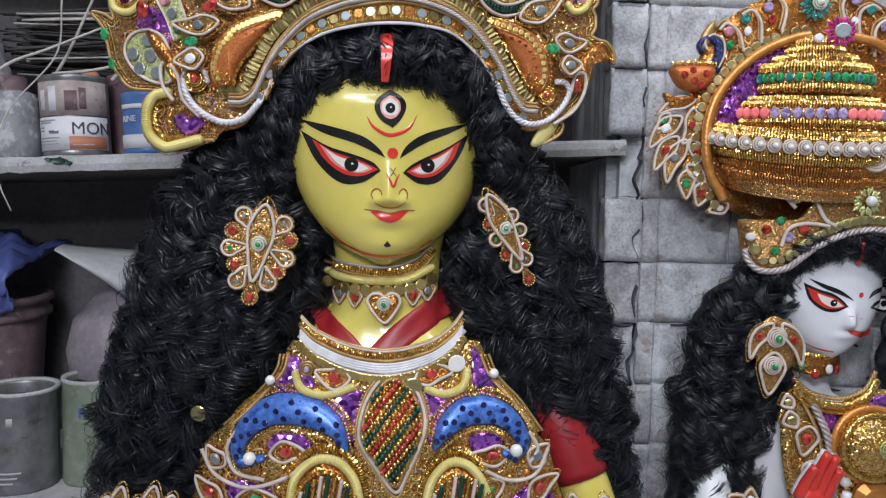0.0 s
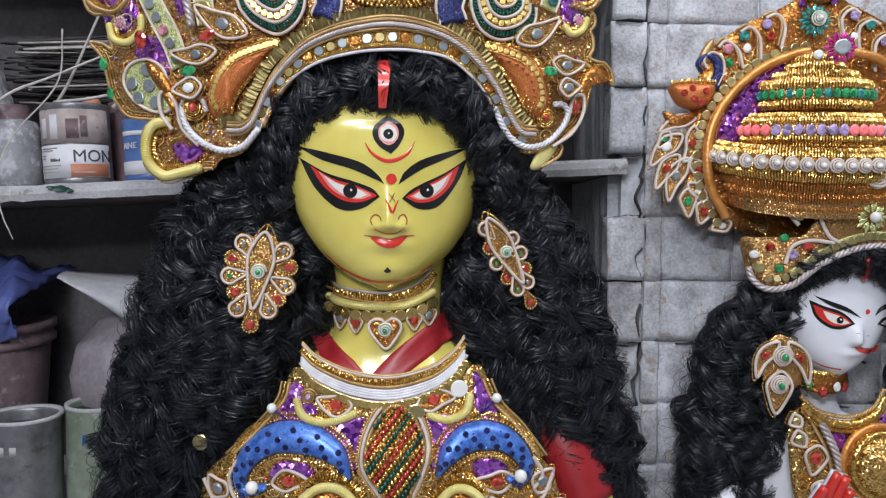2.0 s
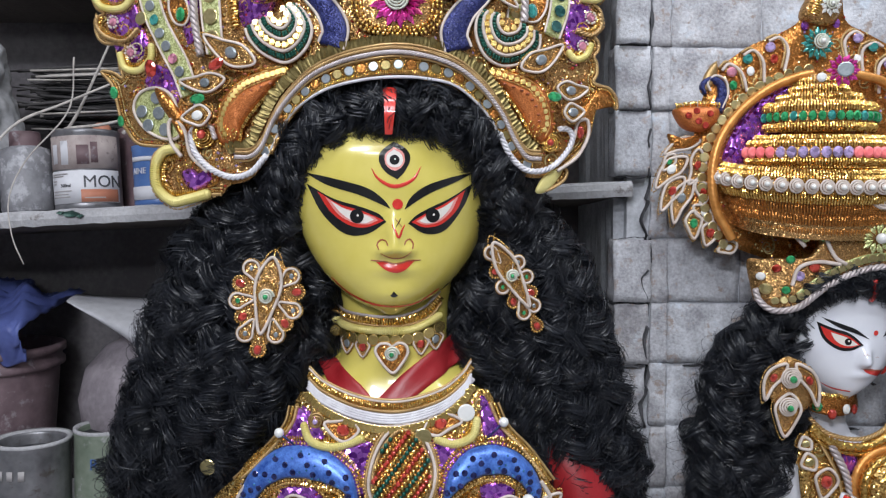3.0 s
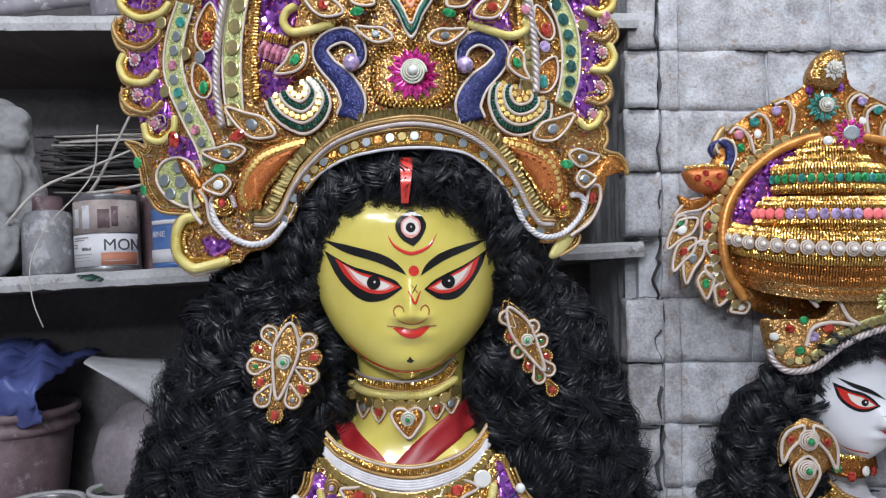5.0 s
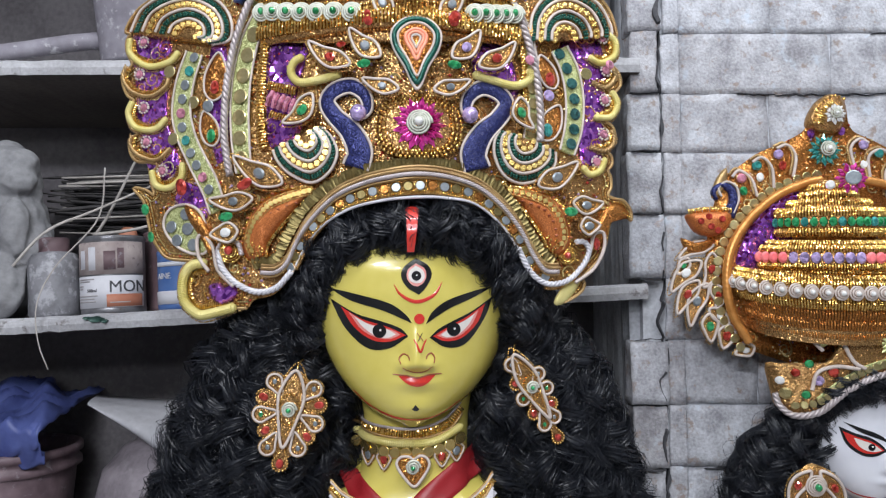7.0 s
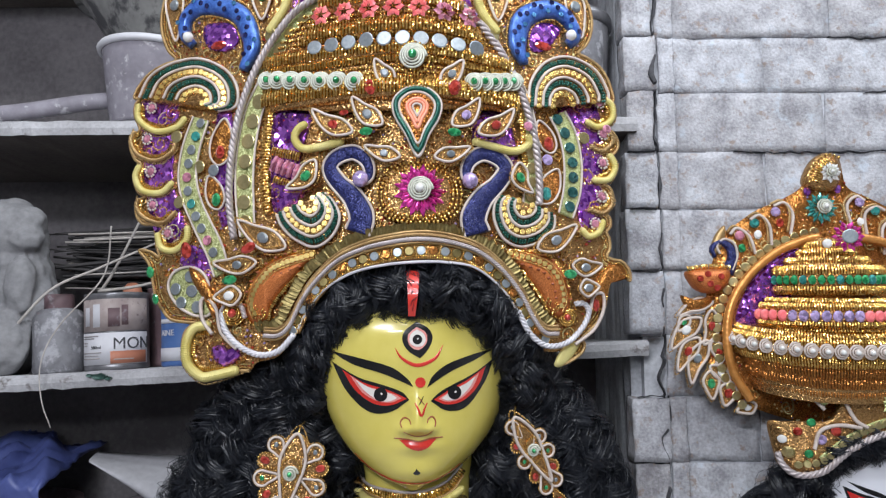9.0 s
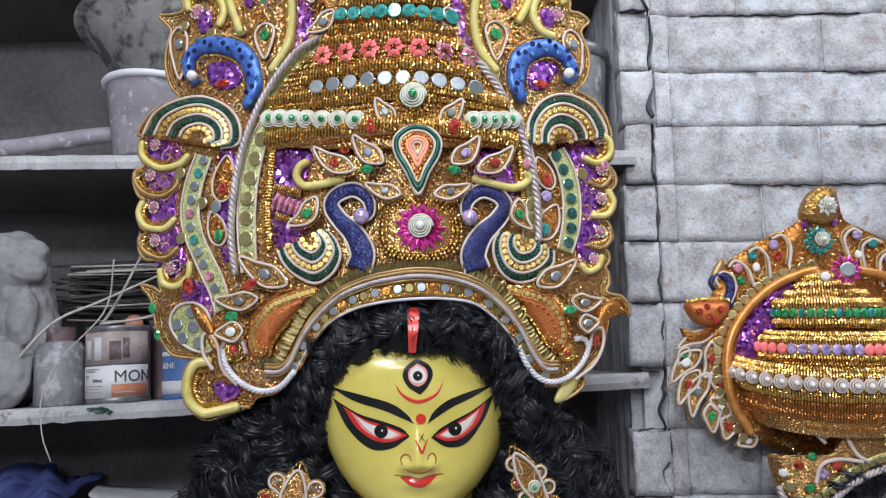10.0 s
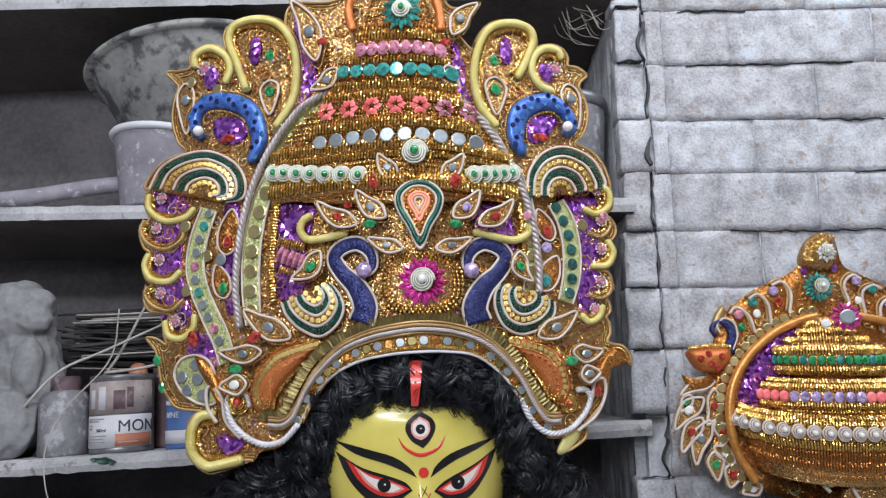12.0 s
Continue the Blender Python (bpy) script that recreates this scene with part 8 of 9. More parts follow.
coil(side_sheet_y, (0.4968, 1.7464), 0.007, M_SILVER_CORD, top, M_PEARL, 0.020)
gem(side_dome_y, (0.4638, 1.6463), 0.011, 0.011, M_PEARL, small, 0.016, 0.7)
for pts, eye, m in (([(0.399, 1.6401), (0.392, 1.6629), (0.3764, 1.6745), (0.3667, 1.6662)], (0.3793, 1.6645), M_ROSE), ([(0.4209, 1.6512), (0.4189, 1.6778), (0.4066, 1.6917), (0.394, 1.6857)], (0.3996, 1.6811), M_TEAL), ([(0.4463, 1.666), (0.4504, 1.6927), (0.4399, 1.7082), (0.4258, 1.7038)], (0.4281, 1.6961), M_LILAC), ([(0.5268, 1.6765), (0.5223, 1.7033), (0.5344, 1.7163), (0.5458, 1.7107)], (0.5395, 1.7085), M_LILAC), ([(0.546, 1.6611), (0.545, 1.6915), (0.5598, 1.7021), (0.5712, 1.6973)], (0.5593, 1.6975), M_TEAL), ([(0.567, 1.6383), (0.5667, 1.6722), (0.5817, 1.685), (0.5929, 1.6787)], (0.5791, 1.6759), M_LILAC)):
    cord(side_sheet_y, pts, 0.0022, M_WHITE_CORD, small, 0.004)
    cord(side_sheet_y, [(x - 0.004, z + 0.003) for x, z in pts], 0.0018, M_BROWN_CORD, small, 0.004)
    gem(side_sheet_y, eye, 0.013, 0.013, m, small, 0.004)
for c, m in (((0.3817, 1.6478), M_EMERALD), ((0.4035, 1.6658), M_PEARL), ((0.4335, 1.6814), M_RUBY), ((0.5395, 1.6824), M_PEARL), ((0.4716, 1.7233), M_FOIL), ((0.5113, 1.7267), M_FOIL)):
    gem(side_sheet_y, c, 0.010, 0.012, m, small, 0.004)
neck = [(0.3609, 1.6143), (0.3684, 1.6329), (0.3653, 1.6495), (0.3523, 1.6557), (0.3426, 1.6468), (0.3462, 1.6362)]
band(side_sheet_y, neck, [0.016, 0.014, 0.011, 0.009, 0.007, 0.004], M_NAVY, small, 0.005, 0.003, "navy glitter scroll", "scroll_panel")
cord(side_sheet_y, [(x + 0.006, z + 0.004) for x, z in neck], 0.0018, M_WHITE_CORD, small, 0.005)
patch(side_sheet_y, [(0.3406, 1.6408), (0.3469, 1.6634), (0.3601, 1.6785), (0.3601, 1.6594), (0.3496, 1.6407)], M_BROWN_CORD, small, 0.004, 0.003, name="scroll_tip")
cup = patch(side_sheet_y, [(0.3066, 1.6171), (0.3345, 1.6198), (0.3612, 1.618), (0.3582, 1.5994), (0.341, 1.5885), (0.3212, 1.5917), (0.3108, 1.6021)], M_ORANGE, small, 0.010, 0.012, 5, "orange glitter lotus cup", "lotus_cup")
bugles(side_sheet_y, [(0.3068, 1.6193), (0.3347, 1.6228), (0.3615, 1.621)], 0.006, M_GOLD_FINE, cup, 0.012, 0.0015)
for c in ((0.32, 1.6065), (0.3329, 1.5997), (0.3471, 1.6092), (0.3414, 1.5944), (0.3302, 1.6124)):
    disc(side_sheet_y, c, 0.0042, M_RUBY, cup, 0.021, name="dark_dot")
patch(side_sheet_y, [(0.2992, 1.5859), (0.3129, 1.5799), (0.3429, 1.5848), (0.3307, 1.5702), (0.3083, 1.5682)], M_COPPER, small, 0.006, 0.004, name="leaf_panel")
for a, b, w, m, bend in (((0.3401, 1.5775), (0.2951, 1.5595), 0.015, M_MIRROR, -0.004), ((0.3236, 1.5556), (0.2847, 1.5161), 0.022, M_PEARL, -0.004), ((0.3392, 1.5664), (0.3269, 1.5215), 0.019, M_RUBY, 0.005), ((0.331, 1.5266), (0.3086, 1.4718), 0.021, M_MIRROR, -0.005), ((0.3202, 1.5302), (0.2922, 1.4875), 0.020, M_RUBY, -0.003), ((0.3383, 1.5265), (0.343, 1.4942), 0.018, M_RUBY, 0.006), ((0.3336, 1.4943), (0.3575, 1.4672), 0.016, M_PEARL, 0.004), ((0.3077, 1.5594), (0.2937, 1.5391), 0.014, M_EMERALD, 0.0), ((0.3895, 1.4446), (0.365, 1.4364), 0.016, M_PEARL, 0.0), ((0.333, 1.4872), (0.3346, 1.4519), 0.020, M_EMERALD, 0.0), ((0.3594, 1.4729), (0.3498, 1.4435), 0.022, M_RUBY, 0.0)):
    leaf(side_sheet_y, a, b, w, small, M_GOLD, M_WHITE_CORD, m, 0.004, bend, 0.0019)
# its brow band
brow = [(0.3988, 1.3906), (0.4041, 1.3752), (0.419, 1.3647), (0.4457, 1.3704), (0.4737, 1.394), (0.5061, 1.4117), (0.544, 1.4197), (0.593, 1.4123), (0.6371, 1.3902)]
bb = patch(side_dome_y, [(0.3988, 1.3906), (0.4042, 1.3723), (0.421, 1.362), (0.4477, 1.369), (0.475, 1.3926), (0.5062, 1.4103), (0.544, 1.4183), (0.5931, 1.4109), (0.6375, 1.3866), (0.6236, 1.4395), (0.5583, 1.4727), (0.489, 1.4709), (0.4648, 1.4356), (0.4429, 1.4244), (0.421, 1.4257), (0.4041, 1.4279), (0.3939, 1.4246)], M_GOLD, small, 0.008, 0.0, 6, "gold brow band", "brow_band", centre=(0.4982, 1.4296))
cord(side_dome_y, brow, 0.0042, M_SILVER_CORD, bb, 0.010, 0.15)
band(side_dome_y, [(x + 0.001, z + 0.012) for x, z in brow[3:]], [0.010] * 4, M_OLIVE, bb, 0.009, name="brow_ribbon")
for c in curve([(x + 0.001, z + 0.012) for x, z in brow[2:]], 26):
    disc(side_dome_y, c, 0.0045, M_GOLD_DISC, bb, 0.011, name="gold_disc")
bloom(side_dome_y, np.array((0.5317, 1.454)), 0.007, 0.020, 10, M_OLIVE, bb, 0.016, "pale green foil flower with a pearl")
pearl(side_dome_y, (0.5338, 1.4541), 0.0065, bb, M_PEARL, 0.018)
for pts in ([(0.4549, 1.4977), (0.4484, 1.4768), (0.4404, 1.4593), (0.4514, 1.4435)], [(0.5016, 1.485), (0.4819, 1.479), (0.4738, 1.4601), (0.4846, 1.4327), (0.4986, 1.4226)], [(0.438, 1.3961), (0.4452, 1.4175), (0.4653, 1.4251), (0.4919, 1.4224)]):
    cord(side_dome_y, pts, 0.0024, M_WHITE_CORD, bb, 0.010)
for c, w, m in (((0.4874, 1.4764), 0.013, M_LILAC), ((0.4463, 1.4077), 0.012, M_LILAC), ((0.4105, 1.3913), 0.014, M_GOLD_DISC), ((0.432, 1.3902), 0.010, M_EMERALD), ((0.405, 1.4066), 0.010, M_PEARL), ((0.4364, 1.4277), 0.010, M_EMERALD), ((0.4715, 1.4552), 0.010, M_EMERALD), ((0.4631, 1.4181), 0.012, M_RUBY), ((0.4508, 1.4561), 0.015, M_OLIVE), ((0.4214, 1.4166), 0.010, M_RUBY)):
    gem(side_dome_y, c, w, w, m, bb, 0.010)
dr = [(0.529, 1.5371), (0.515, 1.5094), (0.5161, 1.4922), (0.5331, 1.4858), (0.5481, 1.4945), (0.5468, 1.5137)]
p = patch(side_dome_y, dr, M_GOLD, bb, 0.026, 0.005, name="drop_panel")
dc = np.array((0.5313, 1.5029))
for q in (0.75, 0.55, 0.35, 0.18):
    cord(side_dome_y, [tuple(dc + (np.array(u) - dc) * q) for u in dr], 0.0022, M_WHITE_CORD, p, 0.028, closed=True)
link("parting_stripe", *tube(curve([(0.533, 1.094, 1.378), (0.535, 1.0865, 1.390), (0.533, 1.086, 1.404)], 8), 0.0032, 8), M_RED, bpy.data.objects["wig.001"], "red parting stripe")

# its earring, collar and breastplate
er = thing("earring", "gold earring with cream cord petals and pearl rosettes", "earring")
ear_y = lambda x, z: 1.085  # noqa: E731
patch(ear_y, [(0.4302, 1.3113), (0.4086, 1.2938), (0.4073, 1.2654), (0.4186, 1.2407), (0.4271, 1.2172), (0.4416, 1.2376), (0.4602, 1.2595), (0.4599, 1.2879)], M_GOLD, er, 0.002, name="base_plate")
for a, b, w, bend in (((0.4258, 1.3027), (0.4006, 1.2595), 0.017, -0.006), ((0.4378, 1.303), (0.4635, 1.2524), 0.017, 0.006)):
    leaf(ear_y, a, b, w, er, M_GOLD, M_WHITE_CORD, M_RUBY, 0.004, bend, 0.0020)
leaf(ear_y, (0.4299, 1.2673), (0.4243, 1.2157), 0.030, er, M_GOLD, M_WHITE_CORD, None, 0.005, 0.0, 0.0020)
coil(ear_y, (0.4303, 1.2858), 0.0125, M_WHITE_CORD, er, M_EMERALD, 0.006)
coil(ear_y, (0.4266, 1.2516), 0.0115, M_WHITE_CORD, er, M_EMERALD, 0.008)
col_y = lambda x, z: 1.158 - 0.036 * math.sqrt(max(0, 1 - ((x - 0.505) / 0.046) ** 2))  # noqa: E731
ck = thing("choker", "copper choker with gold chain and pearl drops", "necklace")
band(col_y, [(0.4698, 1.2525), (0.4896, 1.2444), (0.5182, 1.2429), (0.5405, 1.2506)], [0.024] * 3, M_COPPER, ck, 0.003, name="choker_band")
bugles(col_y, [(0.4691, 1.2654), (0.4888, 1.2573), (0.5173, 1.2558), (0.5397, 1.2627)], 0.006, M_GOLD_FINE, ck, 0.004, 0.0015)
for c, m in (((0.484, 1.2421), M_EMERALD), ((0.5198, 1.2394), M_PEARL), ((0.5009, 1.2332), M_RUBY), ((0.5327, 1.2382), M_RUBY)):
    gem(col_y, c, 0.011, 0.013, m, ck, 0.005)
bp = thing("breastplate", "gold breastplate with a domed orange boss and silver braid", "breastplate")
bp_y = lambda x, z: 1.095 + 0.6 * (x - 0.53) ** 2 + 0.15 * max(0, z - 1.17)  # noqa: E731
patch(bp_y, [(0.4627, 1.2166), (0.4848, 1.2063), (0.5209, 1.1998), (0.5626, 1.2188), (0.6429, 1.1989), (0.6742, 1.0681), (0.624, 0.9557), (0.5365, 0.95417), (0.4961, 1.0204), (0.4629, 1.0933), (0.4506, 1.1803)], M_GOLD_RICH, bp, 0.002, 0.0, 6, name="base_plate", centre=(0.5487, 1.1024))
for off, m, r in ((0.0, M_GOLD_FINE, 0.0055), (0.009, M_BROWN_CORD, 0.003), (-0.008, M_GOLD_FINE, 0.003)):
    cord(bp_y, [(x, z + off) for x, z in ((0.4637, 1.2238), (0.4848, 1.2063), (0.5209, 1.1998), (0.5523, 1.2113), (0.5673, 1.2332))], r, m, bp, 0.006, 0.2)
cord(bp_y, [(0.4848, 1.2063), (0.5029, 1.1669), (0.5128, 1.1236), (0.5186, 1.0651)], 0.0050, M_SILVER_CORD, bp, 0.006, 0.18)
cord(bp_y, [(0.4741, 1.206), (0.4946, 1.1631), (0.5032, 1.1161), (0.5078, 1.0649)], 0.0022, M_BROWN_CORD, bp, 0.006)
filigree(bp_y, [(0.4627, 1.2166), (0.5209, 1.1998), (0.6429, 1.1989), (0.6742, 1.0681), (0.5365, 0.96), (0.4629, 1.0933)], 110, bp, 0.0035)
patch(bp_y, [(0.4926, 1.1956), (0.5179, 1.1904), (0.5156, 1.1708), (0.5051, 1.167)], M_FOIL, bp, 0.005, name="foil_patch")
patch(bp_y, [(0.5633, 1.208), (0.606, 1.2125), (0.6006, 1.1871), (0.5683, 1.1864)], M_FOIL, bp, 0.005, name="foil_patch")
boss_c = (0.5583, 1.1536)
ring = [(boss_c[0] + 0.046 * math.cos(a), boss_c[1] + 0.044 * math.sin(a)) for a in np.arange(14) * math.pi / 7]
boss = patch(bp_y, ring, M_GOLD_RICH, bp, 0.006, 0.035, 7, "domed orange glitter boss", "boss", centre=boss_c)
for q, m in ((1.02, M_SIDE_CORD), (0.90, M_GOLD_FINE)):
    cord(bp_y, [tuple(np.array(boss_c) + (np.array(p) - np.array(boss_c)) * q) for p in ring], 0.0045, m, boss, 0.008 + (0.012 if q < 1 else 0), 0.2, closed=True)
coil(bp_y, (0.5624, 1.1573), 0.012, M_OLIVE, boss, M_PEARL, 0.040)
for c in curve([(0.5321, 1.08), (0.5346, 1.0984), (0.5554, 1.1113), (0.5845, 1.1067)], 10):
    pearl(bp_y, c, 0.0045, bp, M_GOLD_FINE, 0.006, name="gold_bead")
gem(bp_y, (0.5642, 1.0866), 0.05, 0.045, M_SIDE_CORD, bp, 0.008)
pearl(bp_y, (0.5298, 1.1056), 0.007, bp, M_PEARL, 0.006)
for a, b, w, m in (((0.4832, 1.1738), (0.476, 1.1374), 0.026, M_RUBY), ((0.4634, 1.2058), (0.4495, 1.1983), 0.016, M_GOLD_DISC), ((0.4682, 1.1843), (0.4508, 1.1767), 0.020, M_GOLD_DISC), ((0.4894, 1.1304), (0.484, 1.1011), 0.022, M_EMERALD), ((0.4984, 1.1014), (0.4944, 1.072), 0.022, M_RUBY)):
    leaf(bp_y, a, b, w, bp, M_GOLD, M_WHITE_CORD, m, 0.008, 0.0, 0.002)
br = thing("armlet", "copper and pearl armlet round the white arm", "armlet")
al_y = lambda x, z: 1.075  # noqa: E731
for a, b, m in (((0.399, 1.0774), (0.3804, 1.0902), M_RUBY), ((0.4064, 1.0739), (0.4065, 1.0995), M_PEARL), ((0.3923, 1.0685), (0.3763, 1.0733), M_RUBY)):
    leaf(al_y, a, b, 0.020, br, M_COPPER, M_WHITE_CORD, m, 0.002, 0.0, 0.0018)
band(al_y, [(0.3727, 1.0586), (0.418, 1.0595)], [0.02, 0.02], M_GOLD, br, 0.001, name="armlet_band")


# ---- things on the shelves ----
M_TIN = surface("dull_tin", (0.17, 0.17, 0.185), (0.30, 0.30, 0.315), 0.4, 0.6, grain=80, stain=20, bump=0.15, dirt=(0.16, 0.14, 0.13), dirt_at=0.58)
M_LABEL = surface("soiled_white_label", (0.60, 0.60, 0.64), (0.74, 0.74, 0.78), 0.55, grain=60, stain=25, bump=0.05, dirt=(0.42, 0.40, 0.40), dirt_at=0.66)
M_BEIGE = surface("faded_photo_band", (0.32, 0.26, 0.25), (0.50, 0.43, 0.41), 0.55, grain=40, stain=60, bump=0.05, dirt=(0.22, 0.17, 0.18), dirt_at=0.58)
M_RUST = surface("orange_label", (0.46, 0.17, 0.10), (0.56, 0.24, 0.15), 0.55, grain=60, stain=25, bump=0.05)
M_INK = surface("dark_ink", (0.05, 0.05, 0.06), (0.09, 0.09, 0.10), 0.6, bump=0.0)
M_PALE_INK = surface("pale_ink", (0.36, 0.34, 0.34), (0.44, 0.42, 0.42), 0.6, bump=0.0)
M_BLUE_LABEL = surface("blue_label", (0.05, 0.12, 0.34), (0.10, 0.20, 0.46), 0.45, grain=60, stain=25, bump=0.05)
M_MAROON = surface("faded_maroon", (0.10, 0.06, 0.07), (0.20, 0.13, 0.14), 0.6, grain=60, stain=25, bump=0.1, dirt=(0.28, 0.25, 0.27), dirt_at=0.6)
M_PLASTIC = surface("dusty_grey_plastic", (0.14, 0.14, 0.155), (0.28, 0.28, 0.30), 0.55, grain=120, stain=22, bump=0.25, dirt=(0.42, 0.42, 0.45), dirt_at=0.54)
M_BOWL = surface("paint_smeared_plastic", (0.24, 0.24, 0.235), (0.40, 0.40, 0.385), 0.65, grain=70, stain=9, bump=0.3, dirt=(0.09, 0.09, 0.095), dirt_at=0.50)
M_CUP = surface("lilac_smeared_plastic", (0.24, 0.225, 0.26), (0.38, 0.36, 0.41), 0.6, grain=90, stain=22, bump=0.2, dirt=(0.62, 0.61, 0.64), dirt_at=0.56)
M_CLAY = surface("grey_clay", (0.20, 0.20, 0.21), (0.32, 0.32, 0.33), 0.9, grain=160, stain=14, bump=0.3)
M_STRAW = surface("dry_straw", (0.34, 0.31, 0.29), (0.62, 0.58, 0.54), 0.8, grain=120, stain=14, bump=0.1)
M_TWIG = surface("dark_twig", (0.03, 0.028, 0.03), (0.09, 0.085, 0.085), 0.8, grain=120, stain=14, bump=0.2)
M_POT = surface("dusty_mauve_plastic", (0.20, 0.175, 0.195), (0.36, 0.32, 0.35), 0.55, grain=120, stain=22, bump=0.25, dirt=(0.33, 0.30, 0.32), dirt_at=0.6)
M_TARP = surface("blue_polythene", (0.060, 0.080, 0.25), (0.125, 0.165, 0.44), 0.45, grain=60, stain=16, bump=0.2)
M_PAIL = surface("dusty_maroon_plastic", (0.15, 0.10, 0.115), (0.29, 0.21, 0.23), 0.5, grain=60, stain=25, bump=0.1, dirt=(0.36, 0.32, 0.34), dirt_at=0.58)
M_PAPER = surface("grey_white_paper", (0.42, 0.42, 0.45), (0.56, 0.56, 0.59), 0.85, grain=120, stain=10, bump=0.1)
M_SAGE = surface("pale_green_tin", (0.15, 0.19, 0.14), (0.25, 0.29, 0.23), 0.5, grain=80, stain=20, bump=0.1, dirt=(0.42, 0.42, 0.42), dirt_at=0.6)
M_DARK_PAINT = surface("dried_dark_paint", (0.02, 0.02, 0.025), (0.05, 0.05, 0.055), 0.5, bump=0.2)
shelf_rng = random.Random(21)


def word(text, centre, radius, axis_angle, z, size, material, parent, name="lettering"):
    """Raised lettering bent round a tin."""
    data = bpy.data.curves.new("text", "FONT")
    data.body, data.size, data.extrude = text, size, 0.0004
    data.resolution_u = 3
    tmp = bpy.data.objects.new("text", data)
    me = bpy.data.meshes.new_from_object(tmp)
    bpy.data.objects.remove(tmp)
    out = []
    for v in me.vertices:
        a = axis_angle + v.co.x / radius
        r = radius + 0.0003 + v.co.z
        out.append((centre[0] + r * math.sin(a), centre[1] - r * math.cos(a), z + v.co.y))
    faces = [tuple(p.vertices) for p in me.polygons]
    bpy.data.meshes.remove(me)
    return link(name, out, faces, material, parent, smooth=False)


def wrap(c, r, a0, a1, z0, z1, material, parent, name, label="", off=0.0004):
    """A paper label round part of a tin."""
    n = 24
    v = [(c[0] + (r + k) * math.sin(a), c[1] - (r + k) * math.cos(a), z) for a in np.linspace(a0, a1, n) for z, k in ((z0, 0), (z0, off), (z1, off), (z1, 0))]
    f = [(4 * i + j, 4 * i + 4 + j, 4 * i + 5 + j, 4 * i + 1 + j) for i in range(n - 1) for j in range(3)]
    return link(name, v, f, material, parent, label)


def tin_body(r, h):
    return [(0.0005, 0.0), (r * 0.96, 0.0), (r, 0.003), (r, 0.006), (r * 0.985, 0.008), (r * 0.985, h - 0.008), (r, h - 0.006), (r * 1.01, h - 0.003), (r, h), (r * 0.94, h), (r * 0.92, h - 0.004), (0.0005, h - 0.004)]


def open_tin(r, h, fill):
    return [(0.0005, 0.0), (r * 0.96, 0.0), (r, 0.003), (r * 0.985, 0.008), (r * 0.985, h - 0.010), (r * 1.01, h - 0.006), (r * 1.015, h - 0.002), (r, h), (r * 0.86, h - 0.0015), (r * 0.84, h - 0.005), (r * 0.83, h * fill + 0.001)]


SHELF = 1.480
can = thing("paint_can", "half-litre paint can with soiled white and orange label", "paint can", "cans on the shelf")
cc = (-0.4815, 1.232)
R = 0.0435
link("can_body", *lathe(tin_body(R, 0.108), 40, (*cc, SHELF)), M_TIN, can)
wrap(cc, R, -1.5, 1.5, SHELF + 0.008, SHELF + 0.052, M_LABEL, can, "label_lower")
wrap(cc, R, -1.5, 1.5, SHELF + 0.054, SHELF + 0.099, M_BEIGE, can, "label_upper", "faded picture band")
wrap(cc, R, 0.22, 1.4, SHELF + 0.009, SHELF + 0.026, M_RUST, can, "label_panel", "orange panel", 0.0008)
word("MON", cc, R + 0.0006, 0.28, SHELF + 0.029, 0.023, M_INK, can)
word("500ml", cc, R + 0.0006, -0.42, SHELF + 0.030, 0.0062, M_INK, can)
for k, (a, w, z) in enumerate(((-0.85, 0.7, 0.047), (-0.85, 0.55, 0.044), (-0.85, 0.25, 0.038), (-0.85, 0.22, 0.034), (-0.85, 0.8, 0.024), (-0.85, 0.7, 0.020), (-0.85, 0.75, 0.016), (0.32, 0.6, 0.014))):
    wrap(cc, R, a, a + w, SHELF + z, SHELF + z + 0.0016, M_PALE_INK, can, "text_bar", off=0.001)
for a0, a1, z0, z1 in ((-0.75, -0.5, 0.062, 0.088), (-0.35, -0.1, 0.060, 0.092), (0.15, 0.5, 0.060, 0.086), (0.55, 0.75, 0.062, 0.09)):
    wrap(cc, R, a0, a1, SHELF + z0, SHELF + z1, M_LABEL if a0 < 0 else M_MAROON, can, "picture_panel", off=0.0008)
knob = tagged(link("stopper", *lathe([(0.0005, 0), (0.013, 0), (0.014, 0.004), (0.012, 0.014), (0.007, 0.019), (0.0005, 0.02)], 16, (-0.478, 1.275, SHELF + 0.108)), M_RUST), "orange-brown stopper lying behind the can rim", "stopper")
mar = thing("paint_can", "old maroon paint can with worn label", "paint can", "cans on the shelf")
link("can_body", *lathe(tin_body(0.046, 0.118), 36, (-0.418, 1.305, SHELF)), M_MAROON, mar)
mar2 = tagged(link("paint_can", *lathe(tin_body(0.034, 0.112), 30, (-0.488, 1.335, SHELF)), M_MAROON), "old dark tin standing behind the paint can", "paint can", "cans on the shelf")
blue = thing("paint_can", "small blue and white stainer tin", "paint can", "cans on the shelf")
cb = (-0.377, 1.222)
link("can_body", *lathe(tin_body(0.035, 0.082), 36, (*cb, SHELF)), M_BLUE_LABEL, blue)
wrap(cb, 0.035, -1.5, 1.2, SHELF + 0.008, SHELF + 0.026, M_LABEL, blue, "label_lower")
word("AINE", cb, 0.0352, -0.86, SHELF + 0.043, 0.0115, M_LABEL, blue)
wrap(cb, 0.035, -0.9, 0.6, SHELF + 0.060, SHELF + 0.066, M_LABEL, blue, "text_bar", off=0.0008)

